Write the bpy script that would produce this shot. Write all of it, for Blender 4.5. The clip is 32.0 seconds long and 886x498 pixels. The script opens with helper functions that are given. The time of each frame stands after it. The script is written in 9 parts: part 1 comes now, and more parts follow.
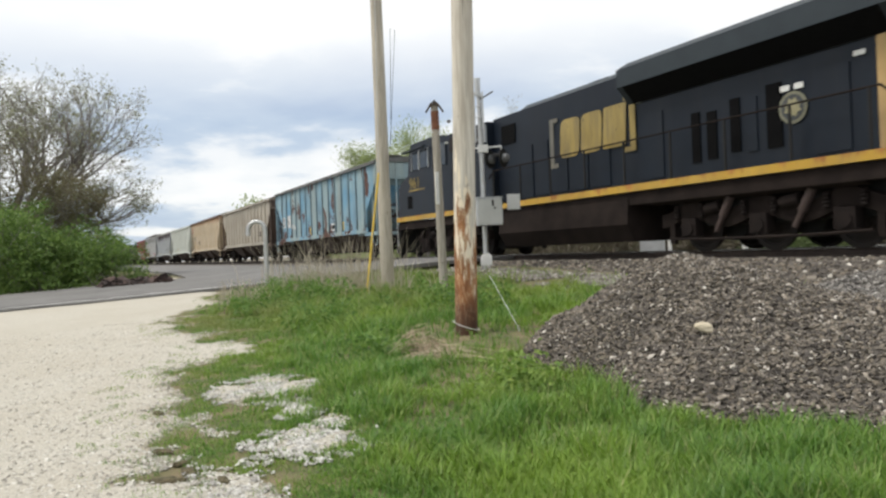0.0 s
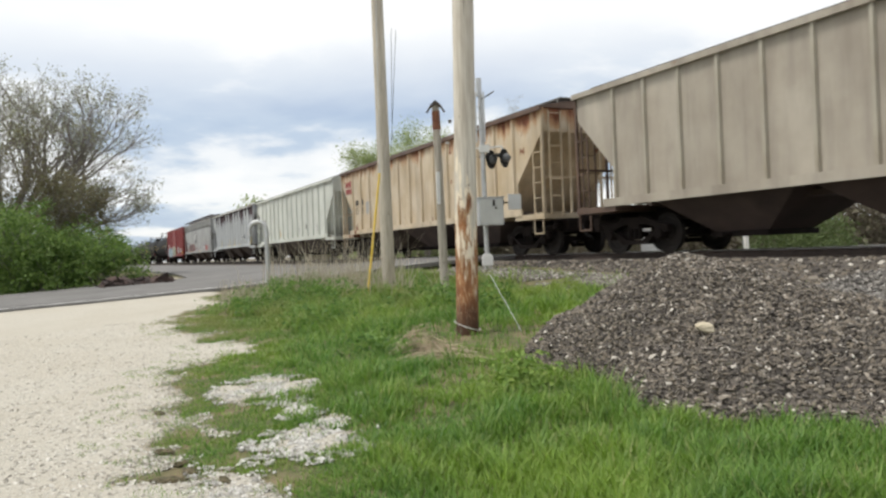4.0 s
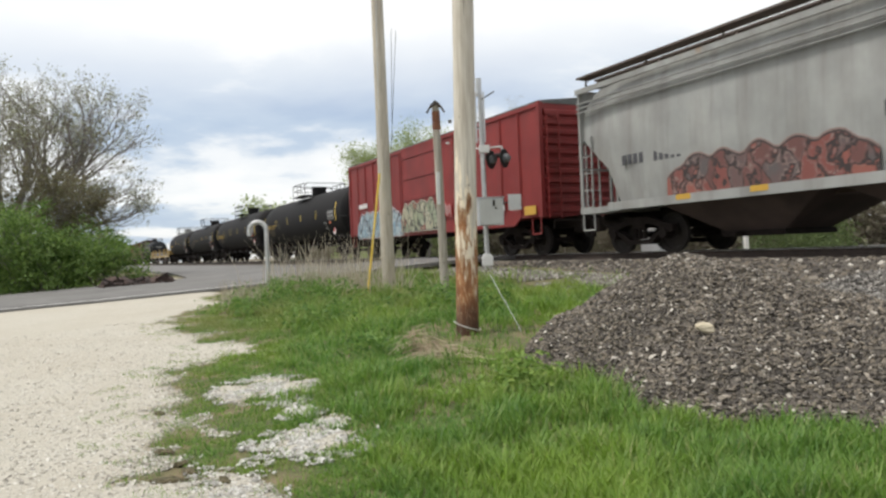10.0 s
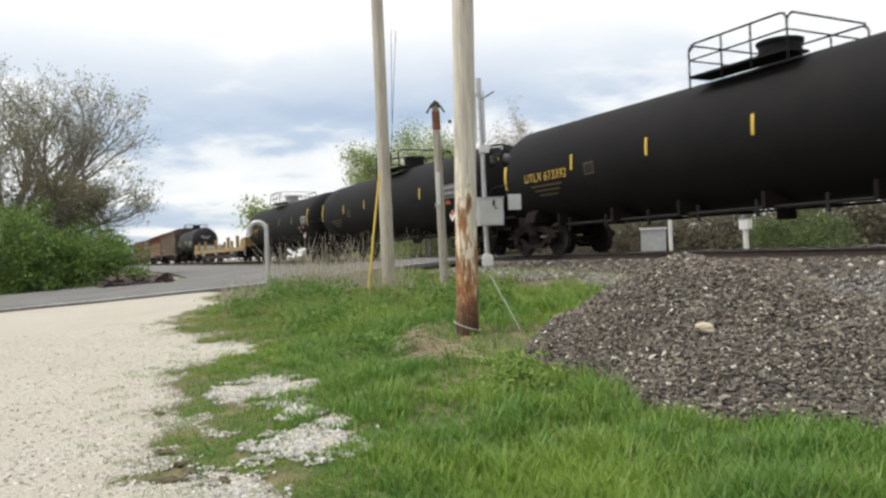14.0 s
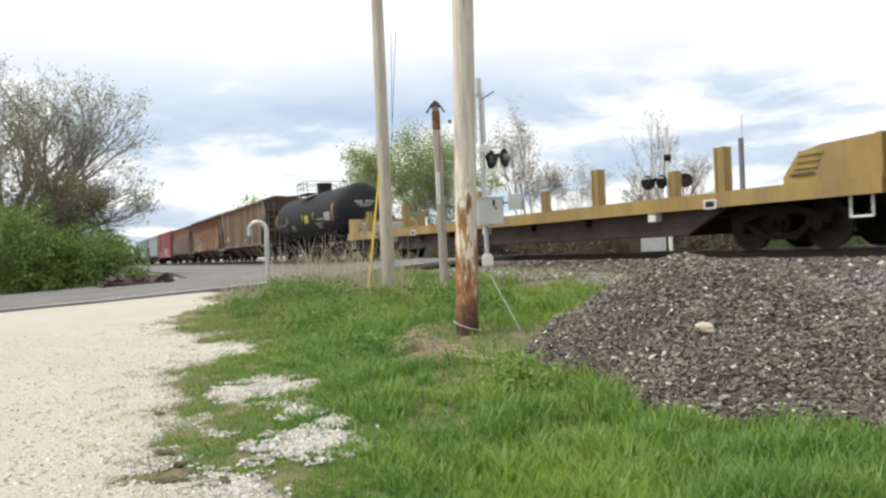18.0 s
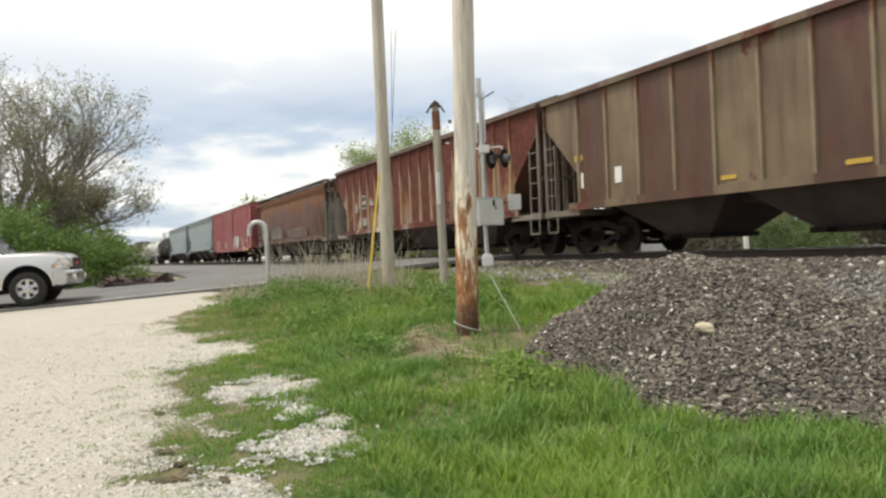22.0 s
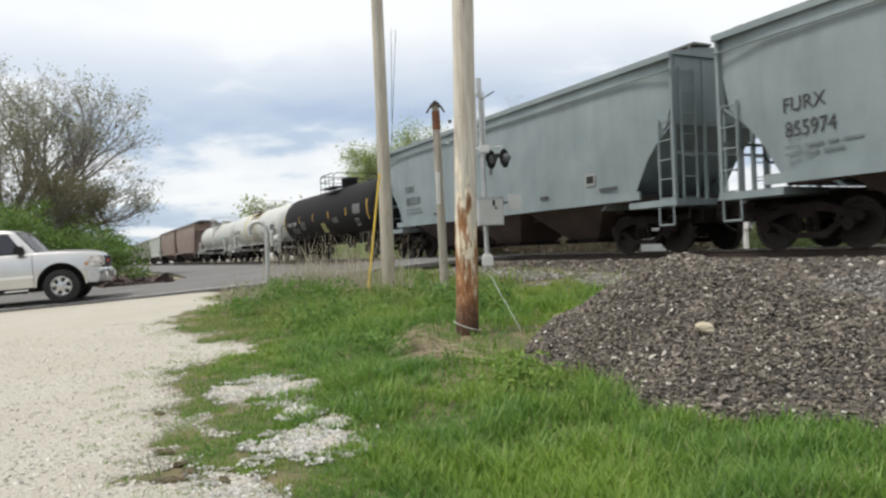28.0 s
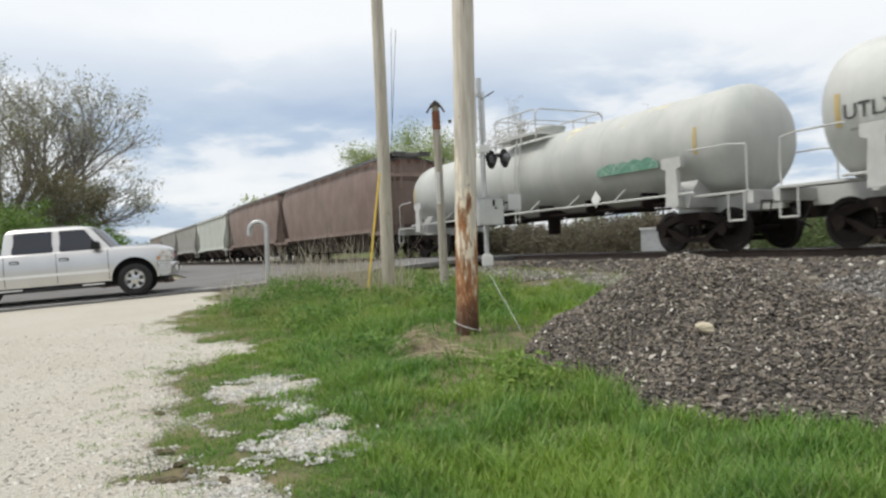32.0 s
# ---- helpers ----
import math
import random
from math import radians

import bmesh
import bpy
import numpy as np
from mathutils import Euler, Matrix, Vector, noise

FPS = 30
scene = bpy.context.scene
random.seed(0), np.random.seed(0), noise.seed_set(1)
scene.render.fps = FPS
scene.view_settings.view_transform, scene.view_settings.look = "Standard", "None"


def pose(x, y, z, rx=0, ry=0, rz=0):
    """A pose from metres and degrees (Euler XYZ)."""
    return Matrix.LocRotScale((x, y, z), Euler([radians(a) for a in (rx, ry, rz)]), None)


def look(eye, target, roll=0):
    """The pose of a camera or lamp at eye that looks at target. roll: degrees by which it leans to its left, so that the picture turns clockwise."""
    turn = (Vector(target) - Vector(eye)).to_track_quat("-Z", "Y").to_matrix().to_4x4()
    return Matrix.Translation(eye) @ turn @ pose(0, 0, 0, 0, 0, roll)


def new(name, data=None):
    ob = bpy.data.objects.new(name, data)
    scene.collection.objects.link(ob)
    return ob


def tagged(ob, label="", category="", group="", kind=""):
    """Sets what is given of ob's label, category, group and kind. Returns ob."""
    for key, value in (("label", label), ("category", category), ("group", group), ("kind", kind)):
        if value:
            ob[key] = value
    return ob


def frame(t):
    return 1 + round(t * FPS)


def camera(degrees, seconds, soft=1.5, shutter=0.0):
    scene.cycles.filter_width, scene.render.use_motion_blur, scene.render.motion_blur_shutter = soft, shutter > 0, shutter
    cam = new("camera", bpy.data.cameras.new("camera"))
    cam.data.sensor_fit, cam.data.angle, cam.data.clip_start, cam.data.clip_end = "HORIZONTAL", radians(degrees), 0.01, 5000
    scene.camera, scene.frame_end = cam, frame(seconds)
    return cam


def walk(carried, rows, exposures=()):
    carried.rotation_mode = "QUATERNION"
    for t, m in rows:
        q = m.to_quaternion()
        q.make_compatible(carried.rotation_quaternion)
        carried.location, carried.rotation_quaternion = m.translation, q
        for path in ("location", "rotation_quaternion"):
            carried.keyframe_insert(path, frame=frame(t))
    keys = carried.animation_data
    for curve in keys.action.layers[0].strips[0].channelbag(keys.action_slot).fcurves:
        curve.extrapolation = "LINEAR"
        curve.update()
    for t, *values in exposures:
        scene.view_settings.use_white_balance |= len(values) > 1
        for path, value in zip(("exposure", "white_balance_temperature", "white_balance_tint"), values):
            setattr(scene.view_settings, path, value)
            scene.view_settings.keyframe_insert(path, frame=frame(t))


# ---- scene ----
# ---------------------------------------------------------------- camera
EYE = Vector((0.0, 0.0, 1.5))
cam = camera(62.2, 32.0, soft=2.5, shutter=0.12)


def aim(yaw, tilt, lean):
    """A pose at the eye; yaw: degrees from the rails' far direction (-x) towards +y."""
    d = Vector((-math.cos(radians(yaw)) * math.cos(radians(tilt)), math.sin(radians(yaw)) * math.cos(radians(tilt)), math.sin(radians(tilt))))
    return look(EYE, EYE + d * 10, lean)


walk(cam, [(0.0, aim(26.85, 0.13, -2.3)), (0.5, aim(26.77, 0.13, -2.3)), (16.0, aim(26.77, 0.15, -2.3)), (32.0, aim(26.77, 0.14, -2.3))],
     exposures=[(0.0, 0.22, 6600, 8.8), (16.0, 0.24, 6600, 8.8), (17.0, 0.35, 6620, 8.8), (17.6, 0.35, 6620, 8.8), (18.0, 0.40, 6630, 8.8), (18.4, 0.27, 6640, 8.8), (19.0, 0.2, 6660, 8.8), (21.5, 0.31, 6880, 8.8), (24.0, 0.30, 6880, 8.8), (25.0, 0.21, 6820, 8.8), (26.0, 0.20, 6720, 8.8), (28.0, 0.17, 6500, 8.8), (32.0, 0.11, 6440, 8.8)])

# ---------------------------------------------------------------- sky and sun
SUN_ELEV, SUN_TURN = radians(63), radians(200)


def build_sky():
    world = bpy.data.worlds.new("sky")
    scene.world = world
    world.use_nodes = True
    nt = world.node_tree
    nt.nodes.clear()
    N = nt.nodes.new
    out, bg = N("ShaderNodeOutputWorld"), N("ShaderNodeBackground")
    sky = N("ShaderNodeTexSky")
    sky.sky_type, sky.sun_disc = "NISHITA", False
    sky.sun_elevation, sky.sun_rotation = SUN_ELEV, SUN_TURN
    gain = N("ShaderNodeVectorMath")
    gain.operation = "SCALE"
    gain.inputs["Scale"].default_value = 0.10
    nt.links.new(sky.outputs[0], gain.inputs[0])
    tc, sep = N("ShaderNodeTexCoord"), N("ShaderNodeSeparateXYZ")
    nt.links.new(tc.outputs["Generated"], sep.inputs[0])
    lift = N("ShaderNodeMath")
    lift.operation = "MAXIMUM"
    lift.inputs[1].default_value = 0.0
    nt.links.new(sep.outputs["Z"], lift.inputs[0])
    add = N("ShaderNodeMath")
    add.inputs[1].default_value = 0.16
    nt.links.new(lift.outputs[0], add.inputs[0])
    div = N("ShaderNodeVectorMath")
    div.operation = "DIVIDE"
    comb = N("ShaderNodeCombineXYZ")
    for k in range(3):
        nt.links.new(add.outputs[0], comb.inputs[k])
    nt.links.new(tc.outputs["Generated"], div.inputs[0])
    nt.links.new(comb.outputs[0], div.inputs[1])
    mp = N("ShaderNodeMapping")
    mp.inputs["Rotation"].default_value = (0, 0, radians(27))
    mp.inputs["Location"].default_value = (1.3, 0.4, 0)
    mp.inputs["Scale"].default_value = (0.8, 0.8, 1.0)
    nt.links.new(div.outputs[0], mp.inputs[0])
    n1 = N("ShaderNodeTexNoise")
    n1.inputs["Scale"].default_value, n1.inputs["Detail"].default_value, n1.inputs["Roughness"].default_value = 1.25, 10, 0.53
    n1.inputs["Distortion"].default_value = 0.15
    nt.links.new(mp.outputs[0], n1.inputs["Vector"])
    ramp = N("ShaderNodeValToRGB")
    e = ramp.color_ramp.elements
    e[0].position, e[0].color = 0.34, (0.39, 0.49, 0.66, 1)
    e[1].position, e[1].color = 0.62, (0.93, 0.93, 0.94, 1)
    m = e.new(0.47)
    m.color = (0.52, 0.61, 0.74, 1)
    m = e.new(0.54)
    m.color = (0.85, 0.87, 0.90, 1)
    # the lowest clouds are the brightest, with a bluer gap over them
    low = N("ShaderNodeValToRGB")
    k = low.color_ramp.elements
    k[0].position, k[0].color = 0.05, (0.56, 0.56, 0.56, 1)
    k[1].position, k[1].color = 0.30, (0.60, 0.60, 0.60, 1)
    for p, c in ((0.13, 0.565), (0.20, 0.505), (0.25, 0.525)):
        q = k.new(p)
        q.color = (c, c, c, 1)
    nt.links.new(sep.outputs["Z"], low.inputs[0])
    lay = N("ShaderNodeMath")
    nt.links.new(n1.outputs["Fac"], lay.inputs[0])
    nt.links.new(low.outputs[0], lay.inputs[1])
    off = N("ShaderNodeMath")
    off.operation = "SUBTRACT"
    off.inputs[1].default_value = 0.52
    nt.links.new(lay.outputs[0], off.inputs[0])
    nt.links.new(off.outputs[0], ramp.inputs[0])
    # a bright veil of thin cloud overhead
    veil = N("ShaderNodeMapRange")
    veil.inputs["From Min"].default_value, veil.inputs["From Max"].default_value = 0.18, 0.29
    veil.inputs["To Max"].default_value = 0.90
    nt.links.new(sep.outputs["Z"], veil.inputs["Value"])
    mix2 = N("ShaderNodeMixRGB")
    mix2.inputs["Color2"].default_value = (1.0, 1.0, 1.0, 1)
    nt.links.new(veil.outputs[0], mix2.inputs["Fac"])
    nt.links.new(ramp.outputs[0], mix2.inputs["Color1"])
    mix = N("ShaderNodeMixRGB")
    mix.inputs["Fac"].default_value = 0.86
    nt.links.new(gain.outputs[0], mix.inputs["Color1"])
    nt.links.new(mix2.outputs[0], mix.inputs["Color2"])
    nt.links.new(mix.outputs[0], bg.inputs["Color"])
    bg.inputs["Strength"].default_value = 1.0
    nt.links.new(bg.outputs[0], out.inputs[0])
    lamp = bpy.data.lights.new("sun", "SUN")
    lamp.energy, lamp.angle, lamp.color = 2.3, radians(14), (1.0, 0.96, 0.9)
    ob = new("sun", lamp)
    az = SUN_TURN
    d = Vector((math.sin(az) * math.cos(SUN_ELEV), math.cos(az) * math.cos(SUN_ELEV), math.sin(SUN_ELEV)))
    ob.matrix_world = look(d * 200, (0, 0, 0))


build_sky()


# ---------------------------------------------------------------- materials
def nodes_of(name, rough=0.8, metal=0.0):
    m = bpy.data.materials.new(name)
    m.use_nodes = True
    nt = m.node_tree
    b = nt.nodes["Principled BSDF"]
    b.inputs["Roughness"].default_value = rough
    b.inputs["Metallic"].default_value = metal
    return m, nt, b


def noise_tex(nt, scale, detail=4, stretch=(1, 1, 1), coord="Object", rough=0.55):
    tc, mp, n = nt.nodes.new("ShaderNodeTexCoord"), nt.nodes.new("ShaderNodeMapping"), nt.nodes.new("ShaderNodeTexNoise")
    mp.inputs["Scale"].default_value = stretch
    n.inputs["Scale"].default_value, n.inputs["Detail"].default_value, n.inputs["Roughness"].default_value = scale, detail, rough
    nt.links.new(tc.outputs[coord], mp.inputs[0])
    nt.links.new(mp.outputs[0], n.inputs["Vector"])
    return n.outputs["Fac"]


def mapped(nt, val, lo, hi, a=0.0, b=1.0):
    r = nt.nodes.new("ShaderNodeMapRange")
    r.inputs["From Min"].default_value, r.inputs["From Max"].default_value = lo, hi
    r.inputs["To Min"].default_value, r.inputs["To Max"].default_value = a, b
    nt.links.new(val, r.inputs["Value"])
    return r.outputs[0]


def mixed(nt, fac, c1, c2):
    m = nt.nodes.new("ShaderNodeMixRGB")
    if isinstance(fac, float):
        m.inputs["Fac"].default_value = fac
    else:
        nt.links.new(fac, m.inputs["Fac"])
    for sock, c in ((m.inputs["Color1"], c1), (m.inputs["Color2"], c2)):
        if isinstance(c, tuple):
            sock.default_value = (*c, 1)
        else:
            nt.links.new(c, sock)
    return m.outputs[0]


def calc(nt, op, a, b):
    m = nt.nodes.new("ShaderNodeMath")
    m.operation = op
    for k, v in enumerate((a, b)):
        if isinstance(v, (int, float)):
            m.inputs[k].default_value = v
        else:
            nt.links.new(v, m.inputs[k])
    return m.outputs[0]


def bumped(nt, b, val, strength=0.3, dist=0.02):
    n = nt.nodes.new("ShaderNodeBump")
    n.inputs["Strength"].default_value, n.inputs["Distance"].default_value = strength, dist
    nt.links.new(val, n.inputs["Height"])
    nt.links.new(n.outputs[0], b.inputs["Normal"])


def plain(name, c1, c2, scale=6.0, rough=0.8, metal=0.0, bump=0.2, dist=0.01, fine=60.0, stretch=(1, 1, 1)):
    """Two tones at a coarse and a fine scale, with relief."""
    m, nt, b = nodes_of(name, rough, metal)
    coarse, grain = noise_tex(nt, scale, 5, stretch), noise_tex(nt, fine, 3, stretch)
    f = calc(nt, "ADD", calc(nt, "MULTIPLY", mapped(nt, coarse, 0.3, 0.7), 0.65), calc(nt, "MULTIPLY", mapped(nt, grain, 0.3, 0.7), 0.35))
    nt.links.new(mixed(nt, f, c1, c2), b.inputs["Base Color"])
    bumped(nt, b, grain, bump, dist)
    return m


def car_paint(name, paint, faded, rust=(0.16, 0.06, 0.03), amount=0.2, top=4.5, reach=1.2, streak=1.0, rough=0.6, dirt=(0.12, 0.10, 0.085), dirty=0.35,
              patch=0.0, pitch=0.0, start=0.0, panel=None, share=0.3, runs=0.0, halo=None, chips=0.0):
    """Old car paint: faded tones, rust that runs down from the top chord in streaks, and road dirt in blotches.
    patch: flaked rust islands (0 none, 0.3 many). pitch, start: the width and first seam of the side panels; of these a share has another tone
    (panel) or longer rust runs. halo: the stain at the rim of the rust. chips: fine bare flecks."""
    m, nt, b = nodes_of(name, rough)
    tc, sep = nt.nodes.new("ShaderNodeTexCoord"), nt.nodes.new("ShaderNodeSeparateXYZ")
    nt.links.new(tc.outputs["Object"], sep.inputs[0])
    base = mixed(nt, mapped(nt, noise_tex(nt, 0.9, 5), 0.35, 0.65), paint, faded)
    odd = None
    if pitch:
        cell = nt.nodes.new("ShaderNodeTexWhiteNoise")
        cell.noise_dimensions = "1D"
        nt.links.new(calc(nt, "FLOOR", calc(nt, "DIVIDE", calc(nt, "ADD", sep.outputs["X"], start), pitch), 0), cell.inputs["W"])
        value = cell.outputs["Value"]
        base = mixed(nt, calc(nt, "MULTIPLY", value, 0.35), base, tuple(v * 0.72 for v in paint))
        odd = calc(nt, "GREATER_THAN", value, 1.0 - share)
        if panel:
            wear = mapped(nt, noise_tex(nt, 1.5, 6, (1.0, 1.0, 0.3), rough=0.65), 0.32, 0.62, 0.45, 1.0)
            base = mixed(nt, calc(nt, "MULTIPLY", odd, wear), base, panel)
    grime = calc(nt, "MULTIPLY", mapped(nt, noise_tex(nt, 1.6, 6, (1.0, 1.0, 0.22)), 0.42, 0.72), dirty)
    base = mixed(nt, grime, base, dirt)
    drips = calc(nt, "MULTIPLY", mapped(nt, noise_tex(nt, 7.0, 4, (1.0, 1.0, 0.05), rough=0.6), 0.52, 0.72), dirty * 0.6)
    base = mixed(nt, drips, base, dirt)
    run = noise_tex(nt, 2.6 * streak, 5, (1.0, 1.0, 0.07), rough=0.65)
    blot = noise_tex(nt, 1.1, 6, rough=0.7)
    h = mapped(nt, sep.outputs["Z"], top - reach, top, -0.35, 0.28)
    k = calc(nt, "ADD", calc(nt, "ADD", calc(nt, "MULTIPLY", run, 0.75), calc(nt, "MULTIPLY", blot, 0.25)), h)
    if odd is not None and runs:
        k = calc(nt, "ADD", k, calc(nt, "MULTIPLY", odd, runs))
    lo, hi = 0.66 - amount * 0.5, 0.74 - amount * 0.5
    mask = mapped(nt, k, lo, hi)
    if patch:
        flake = noise_tex(nt, 0.62, 9, (1.0, 1.0, 0.7), rough=0.66)
        mask = calc(nt, "MAXIMUM", mask, mapped(nt, flake, 0.70 - patch, 0.72 - patch))
    if chips:
        mask = calc(nt, "MAXIMUM", mask, mapped(nt, noise_tex(nt, 9.0, 5, (1.0, 1.0, 0.6), rough=0.7), 0.74 - chips, 0.78 - chips))
    if halo:
        base = mixed(nt, calc(nt, "MULTIPLY", mapped(nt, k, lo - 0.10, lo), 0.75), base, halo)
    rusty = mixed(nt, mapped(nt, noise_tex(nt, 5, 5), 0.35, 0.65), rust, (rust[0] * 1.9, rust[1] * 2.1, rust[2] * 2.0))
    nt.links.new(mixed(nt, mask, base, rusty), b.inputs["Base Color"])
    nt.links.new(mapped(nt, mask, 0, 1, rough, 0.9), b.inputs["Roughness"])
    bumped(nt, b, noise_tex(nt, 1.4, 3), 0.10, 0.03)
    return m


def tint(name, c, rough=0.6, metal=0.0):
    return plain(name, tuple(v * 0.85 for v in c), tuple(min(1, v * 1.12) for v in c), 3.0, rough, metal, 0.08, 0.004)


M = {}
M["asphalt"] = plain("asphalt", (0.105, 0.103, 0.10), (0.19, 0.184, 0.178), 0.8, 0.92, 0, 0.4, 0.01, 60)
M["ballast"] = plain("ballast_bed", (0.05, 0.045, 0.04), (0.16, 0.14, 0.12), 3.0, 0.95, 0, 1.0, 0.05, 16)
M["rail"] = plain("rail_steel", (0.022, 0.016, 0.013), (0.06, 0.042, 0.034), 8, 0.85, 0.0)
M["walkway"] = plain("dull_grating", (0.10, 0.10, 0.095), (0.20, 0.195, 0.185), 6, 0.8, 0.2)
M["rust_walk"] = plain("rusty_grating", (0.065, 0.05, 0.042), (0.14, 0.11, 0.092), 5, 0.85, 0.1)
M["railhead"] = plain("rail_head", (0.45, 0.44, 0.43), (0.6, 0.6, 0.6), 8, 0.3, 0.9)
M["tie"] = plain("creosoted_timber", (0.04, 0.032, 0.027), (0.10, 0.08, 0.065), 4, 0.9, 0, 0.4, 0.01, 30, (0.3, 3, 3))
# dirty running gear; shade under the cars is put into this near-black colour
M["steel_dark"] = plain("dirty_shaded_steel", (0.007, 0.0052, 0.0048), (0.022, 0.0155, 0.0135), 3, 0.9, 0.0, 0.3)
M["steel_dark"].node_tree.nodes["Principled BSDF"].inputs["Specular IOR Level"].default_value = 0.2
M["bay"] = plain("bay_steel", (0.024, 0.016, 0.014), (0.085, 0.058, 0.050), 1.1, 0.85, 0, 0.2)
# wheels darkened likewise: undercar shade is in the colour
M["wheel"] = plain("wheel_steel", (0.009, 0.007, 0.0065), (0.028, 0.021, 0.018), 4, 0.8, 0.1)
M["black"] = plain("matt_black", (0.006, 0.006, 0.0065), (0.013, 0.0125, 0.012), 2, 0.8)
M["galv"] = plain("galvanised_steel", (0.42, 0.43, 0.43), (0.60, 0.61, 0.61), 5, 0.45, 0.5)
M["white"] = tint("white_paint", (0.72, 0.72, 0.70), 0.55)
M["yellow_mark"] = tint("yellow_marking", (0.72, 0.50, 0.07), 0.5)
M["red"] = tint("red_paint", (0.5, 0.03, 0.03), 0.5)
M["glass"] = plain("dark_glass", (0.015, 0.018, 0.02), (0.03, 0.035, 0.04), 1, 0.08, 0, 0.0)
M["rubber"] = plain("rubber", (0.012, 0.012, 0.012), (0.03, 0.03, 0.03), 8, 0.85)
M["chrome"] = plain("chrome", (0.75, 0.75, 0.76), (0.85, 0.85, 0.86), 3, 0.15, 1.0, 0.0)


# ---------------------------------------------------------------- mesh helpers
def bbox(bm, x0, x1, y0, y1, z0, z1):
    v = [bm.verts.new((x, y, z)) for z in (z0, z1) for y in (y0, y1) for x in (x0, x1)]
    for f in ((0, 2, 3, 1), (4, 5, 7, 6), (0, 1, 5, 4), (2, 6, 7, 3), (0, 4, 6, 2), (1, 3, 7, 5)):
        bm.faces.new([v[i] for i in f])


def prism(bm, poly, a0, a1, axis="y"):
    """A polygon drawn in the plane across axis, drawn out from a0 to a1. y: (x, z); x: (y, z); z: (x, y)."""
    def at(p, a):
        return {"y": (p[0], a, p[1]), "x": (a, p[0], p[1]), "z": (p[0], p[1], a)}[axis]
    lo, hi = [bm.verts.new(at(p, a0)) for p in poly], [bm.verts.new(at(p, a1)) for p in poly]
    n = len(poly)
    bm.faces.new(lo)
    bm.faces.new(hi[::-1])
    for i in range(n):
        bm.faces.new((lo[i], hi[i], hi[(i + 1) % n], lo[(i + 1) % n]))


def rod(bm, p0, p1, r, seg=6, r1=None):
    p0, p1 = Vector(p0), Vector(p1)
    d = (p1 - p0).normalized()
    u = d.orthogonal().normalized()
    w = d.cross(u)
    r1 = r if r1 is None else r1
    ring = [(math.cos(2 * math.pi * k / seg), math.sin(2 * math.pi * k / seg)) for k in range(seg)]
    a = [bm.verts.new(p0 + (u * c + w * s) * r) for c, s in ring]
    b = [bm.verts.new(p1 + (u * c + w * s) * r1) for c, s in ring]
    for k in range(seg):
        bm.faces.new((a[k], a[(k + 1) % seg], b[(k + 1) % seg], b[k]))
    bm.faces.new(a[::-1])
    bm.faces.new(b)


def tube(bm, pts, r, seg=6):
    for a, b in zip(pts, pts[1:]):
        rod(bm, a, b, r, seg)


def lathe_x(bm, prof, cy, cz, seg=32, tip=True):
    """A body of turning about an axis along x: prof is (x, radius) from end to end."""
    rings = []
    for x, r in prof:
        rings.append([bm.verts.new((x, cy + r * math.cos(2 * math.pi * k / seg), cz + r * math.sin(2 * math.pi * k / seg))) for k in range(seg)])
    for a, b in zip(rings, rings[1:]):
        for k in range(seg):
            bm.faces.new((a[k], a[(k + 1) % seg], b[(k + 1) % seg], b[k]))
    bm.faces.new(rings[0][::-1])
    bm.faces.new(rings[-1])


def finish(name, bm, mat, smooth=None, bevel=0.0):
    if bevel:
        bmesh.ops.bevel(bm, geom=[e for e in bm.edges if e.calc_face_angle(0) > 0.6], offset=bevel, segments=1, affect="EDGES")
    bmesh.ops.recalc_face_normals(bm, faces=bm.faces)
    me = bpy.data.meshes.new(name)
    if smooth:
        for f in bm.faces:
            f.smooth = True
        for e in bm.edges:
            e.smooth = e.calc_face_angle(0) < smooth
    bm.to_mesh(me)
    bm.free()
    if mat:
        me.materials.append(mat)
    return me


def part(name, bm, material, parent, label="", smooth=None, bevel=0.0):
    ob = new(name, finish(name, bm, material, smooth, bevel))
    ob.parent = parent
    if label:
        ob["label"] = label
    return ob


def put(name, me, parent, m=None, label=""):
    """One more object on a shared mesh."""
    ob = new(name, me)
    ob.parent = parent
    if m is not None:
        ob.matrix_basis = m
    if label:
        ob["label"] = label
    return ob


def thing(name, bm, material, label, category, group="", kind="", smooth=None, bevel=0.0):
    return tagged(new(name, finish(name, bm, material, smooth, bevel)), label, category, group, kind)


def B():
    return bmesh.new()


def mesh_of(name, verts, faces, mat, smooth=False):
    me = bpy.data.meshes.new(name)
    me.from_pydata(verts, [], faces)
    if mat:
        me.materials.append(mat)
    if smooth:
        me.polygons.foreach_set("use_smooth", [True] * len(me.polygons))
    me.update()
    return me


def between(rows, q):
    """Straight-line values between rows of (q, values...)."""
    if q <= rows[0][0]:
        return rows[0][1:]
    for a, b in zip(rows, rows[1:]):
        if q <= b[0]:
            k = (q - a[0]) / (b[0] - a[0])
            return tuple(u + (v - u) * k for u, v in zip(a[1:], b[1:]))
    return rows[-1][1:]


def rounded(poly, r, n=4):
    """The polygon with its corners rounded off by arcs."""
    out = []
    for k, p in enumerate(poly):
        p, a, b = Vector(p), Vector(poly[k - 1]), Vector(poly[(k + 1) % len(poly)])
        u, v = (a - p).normalized(), (b - p).normalized()
        p0, p1 = p + u * min(r, (a - p).length / 2), p + v * min(r, (b - p).length / 2)
        for i in range(n + 1):
            t = i / n
            out.append(tuple(p0 * (1 - t) ** 2 + p * 2 * t * (1 - t) + p1 * t * t))
    return out


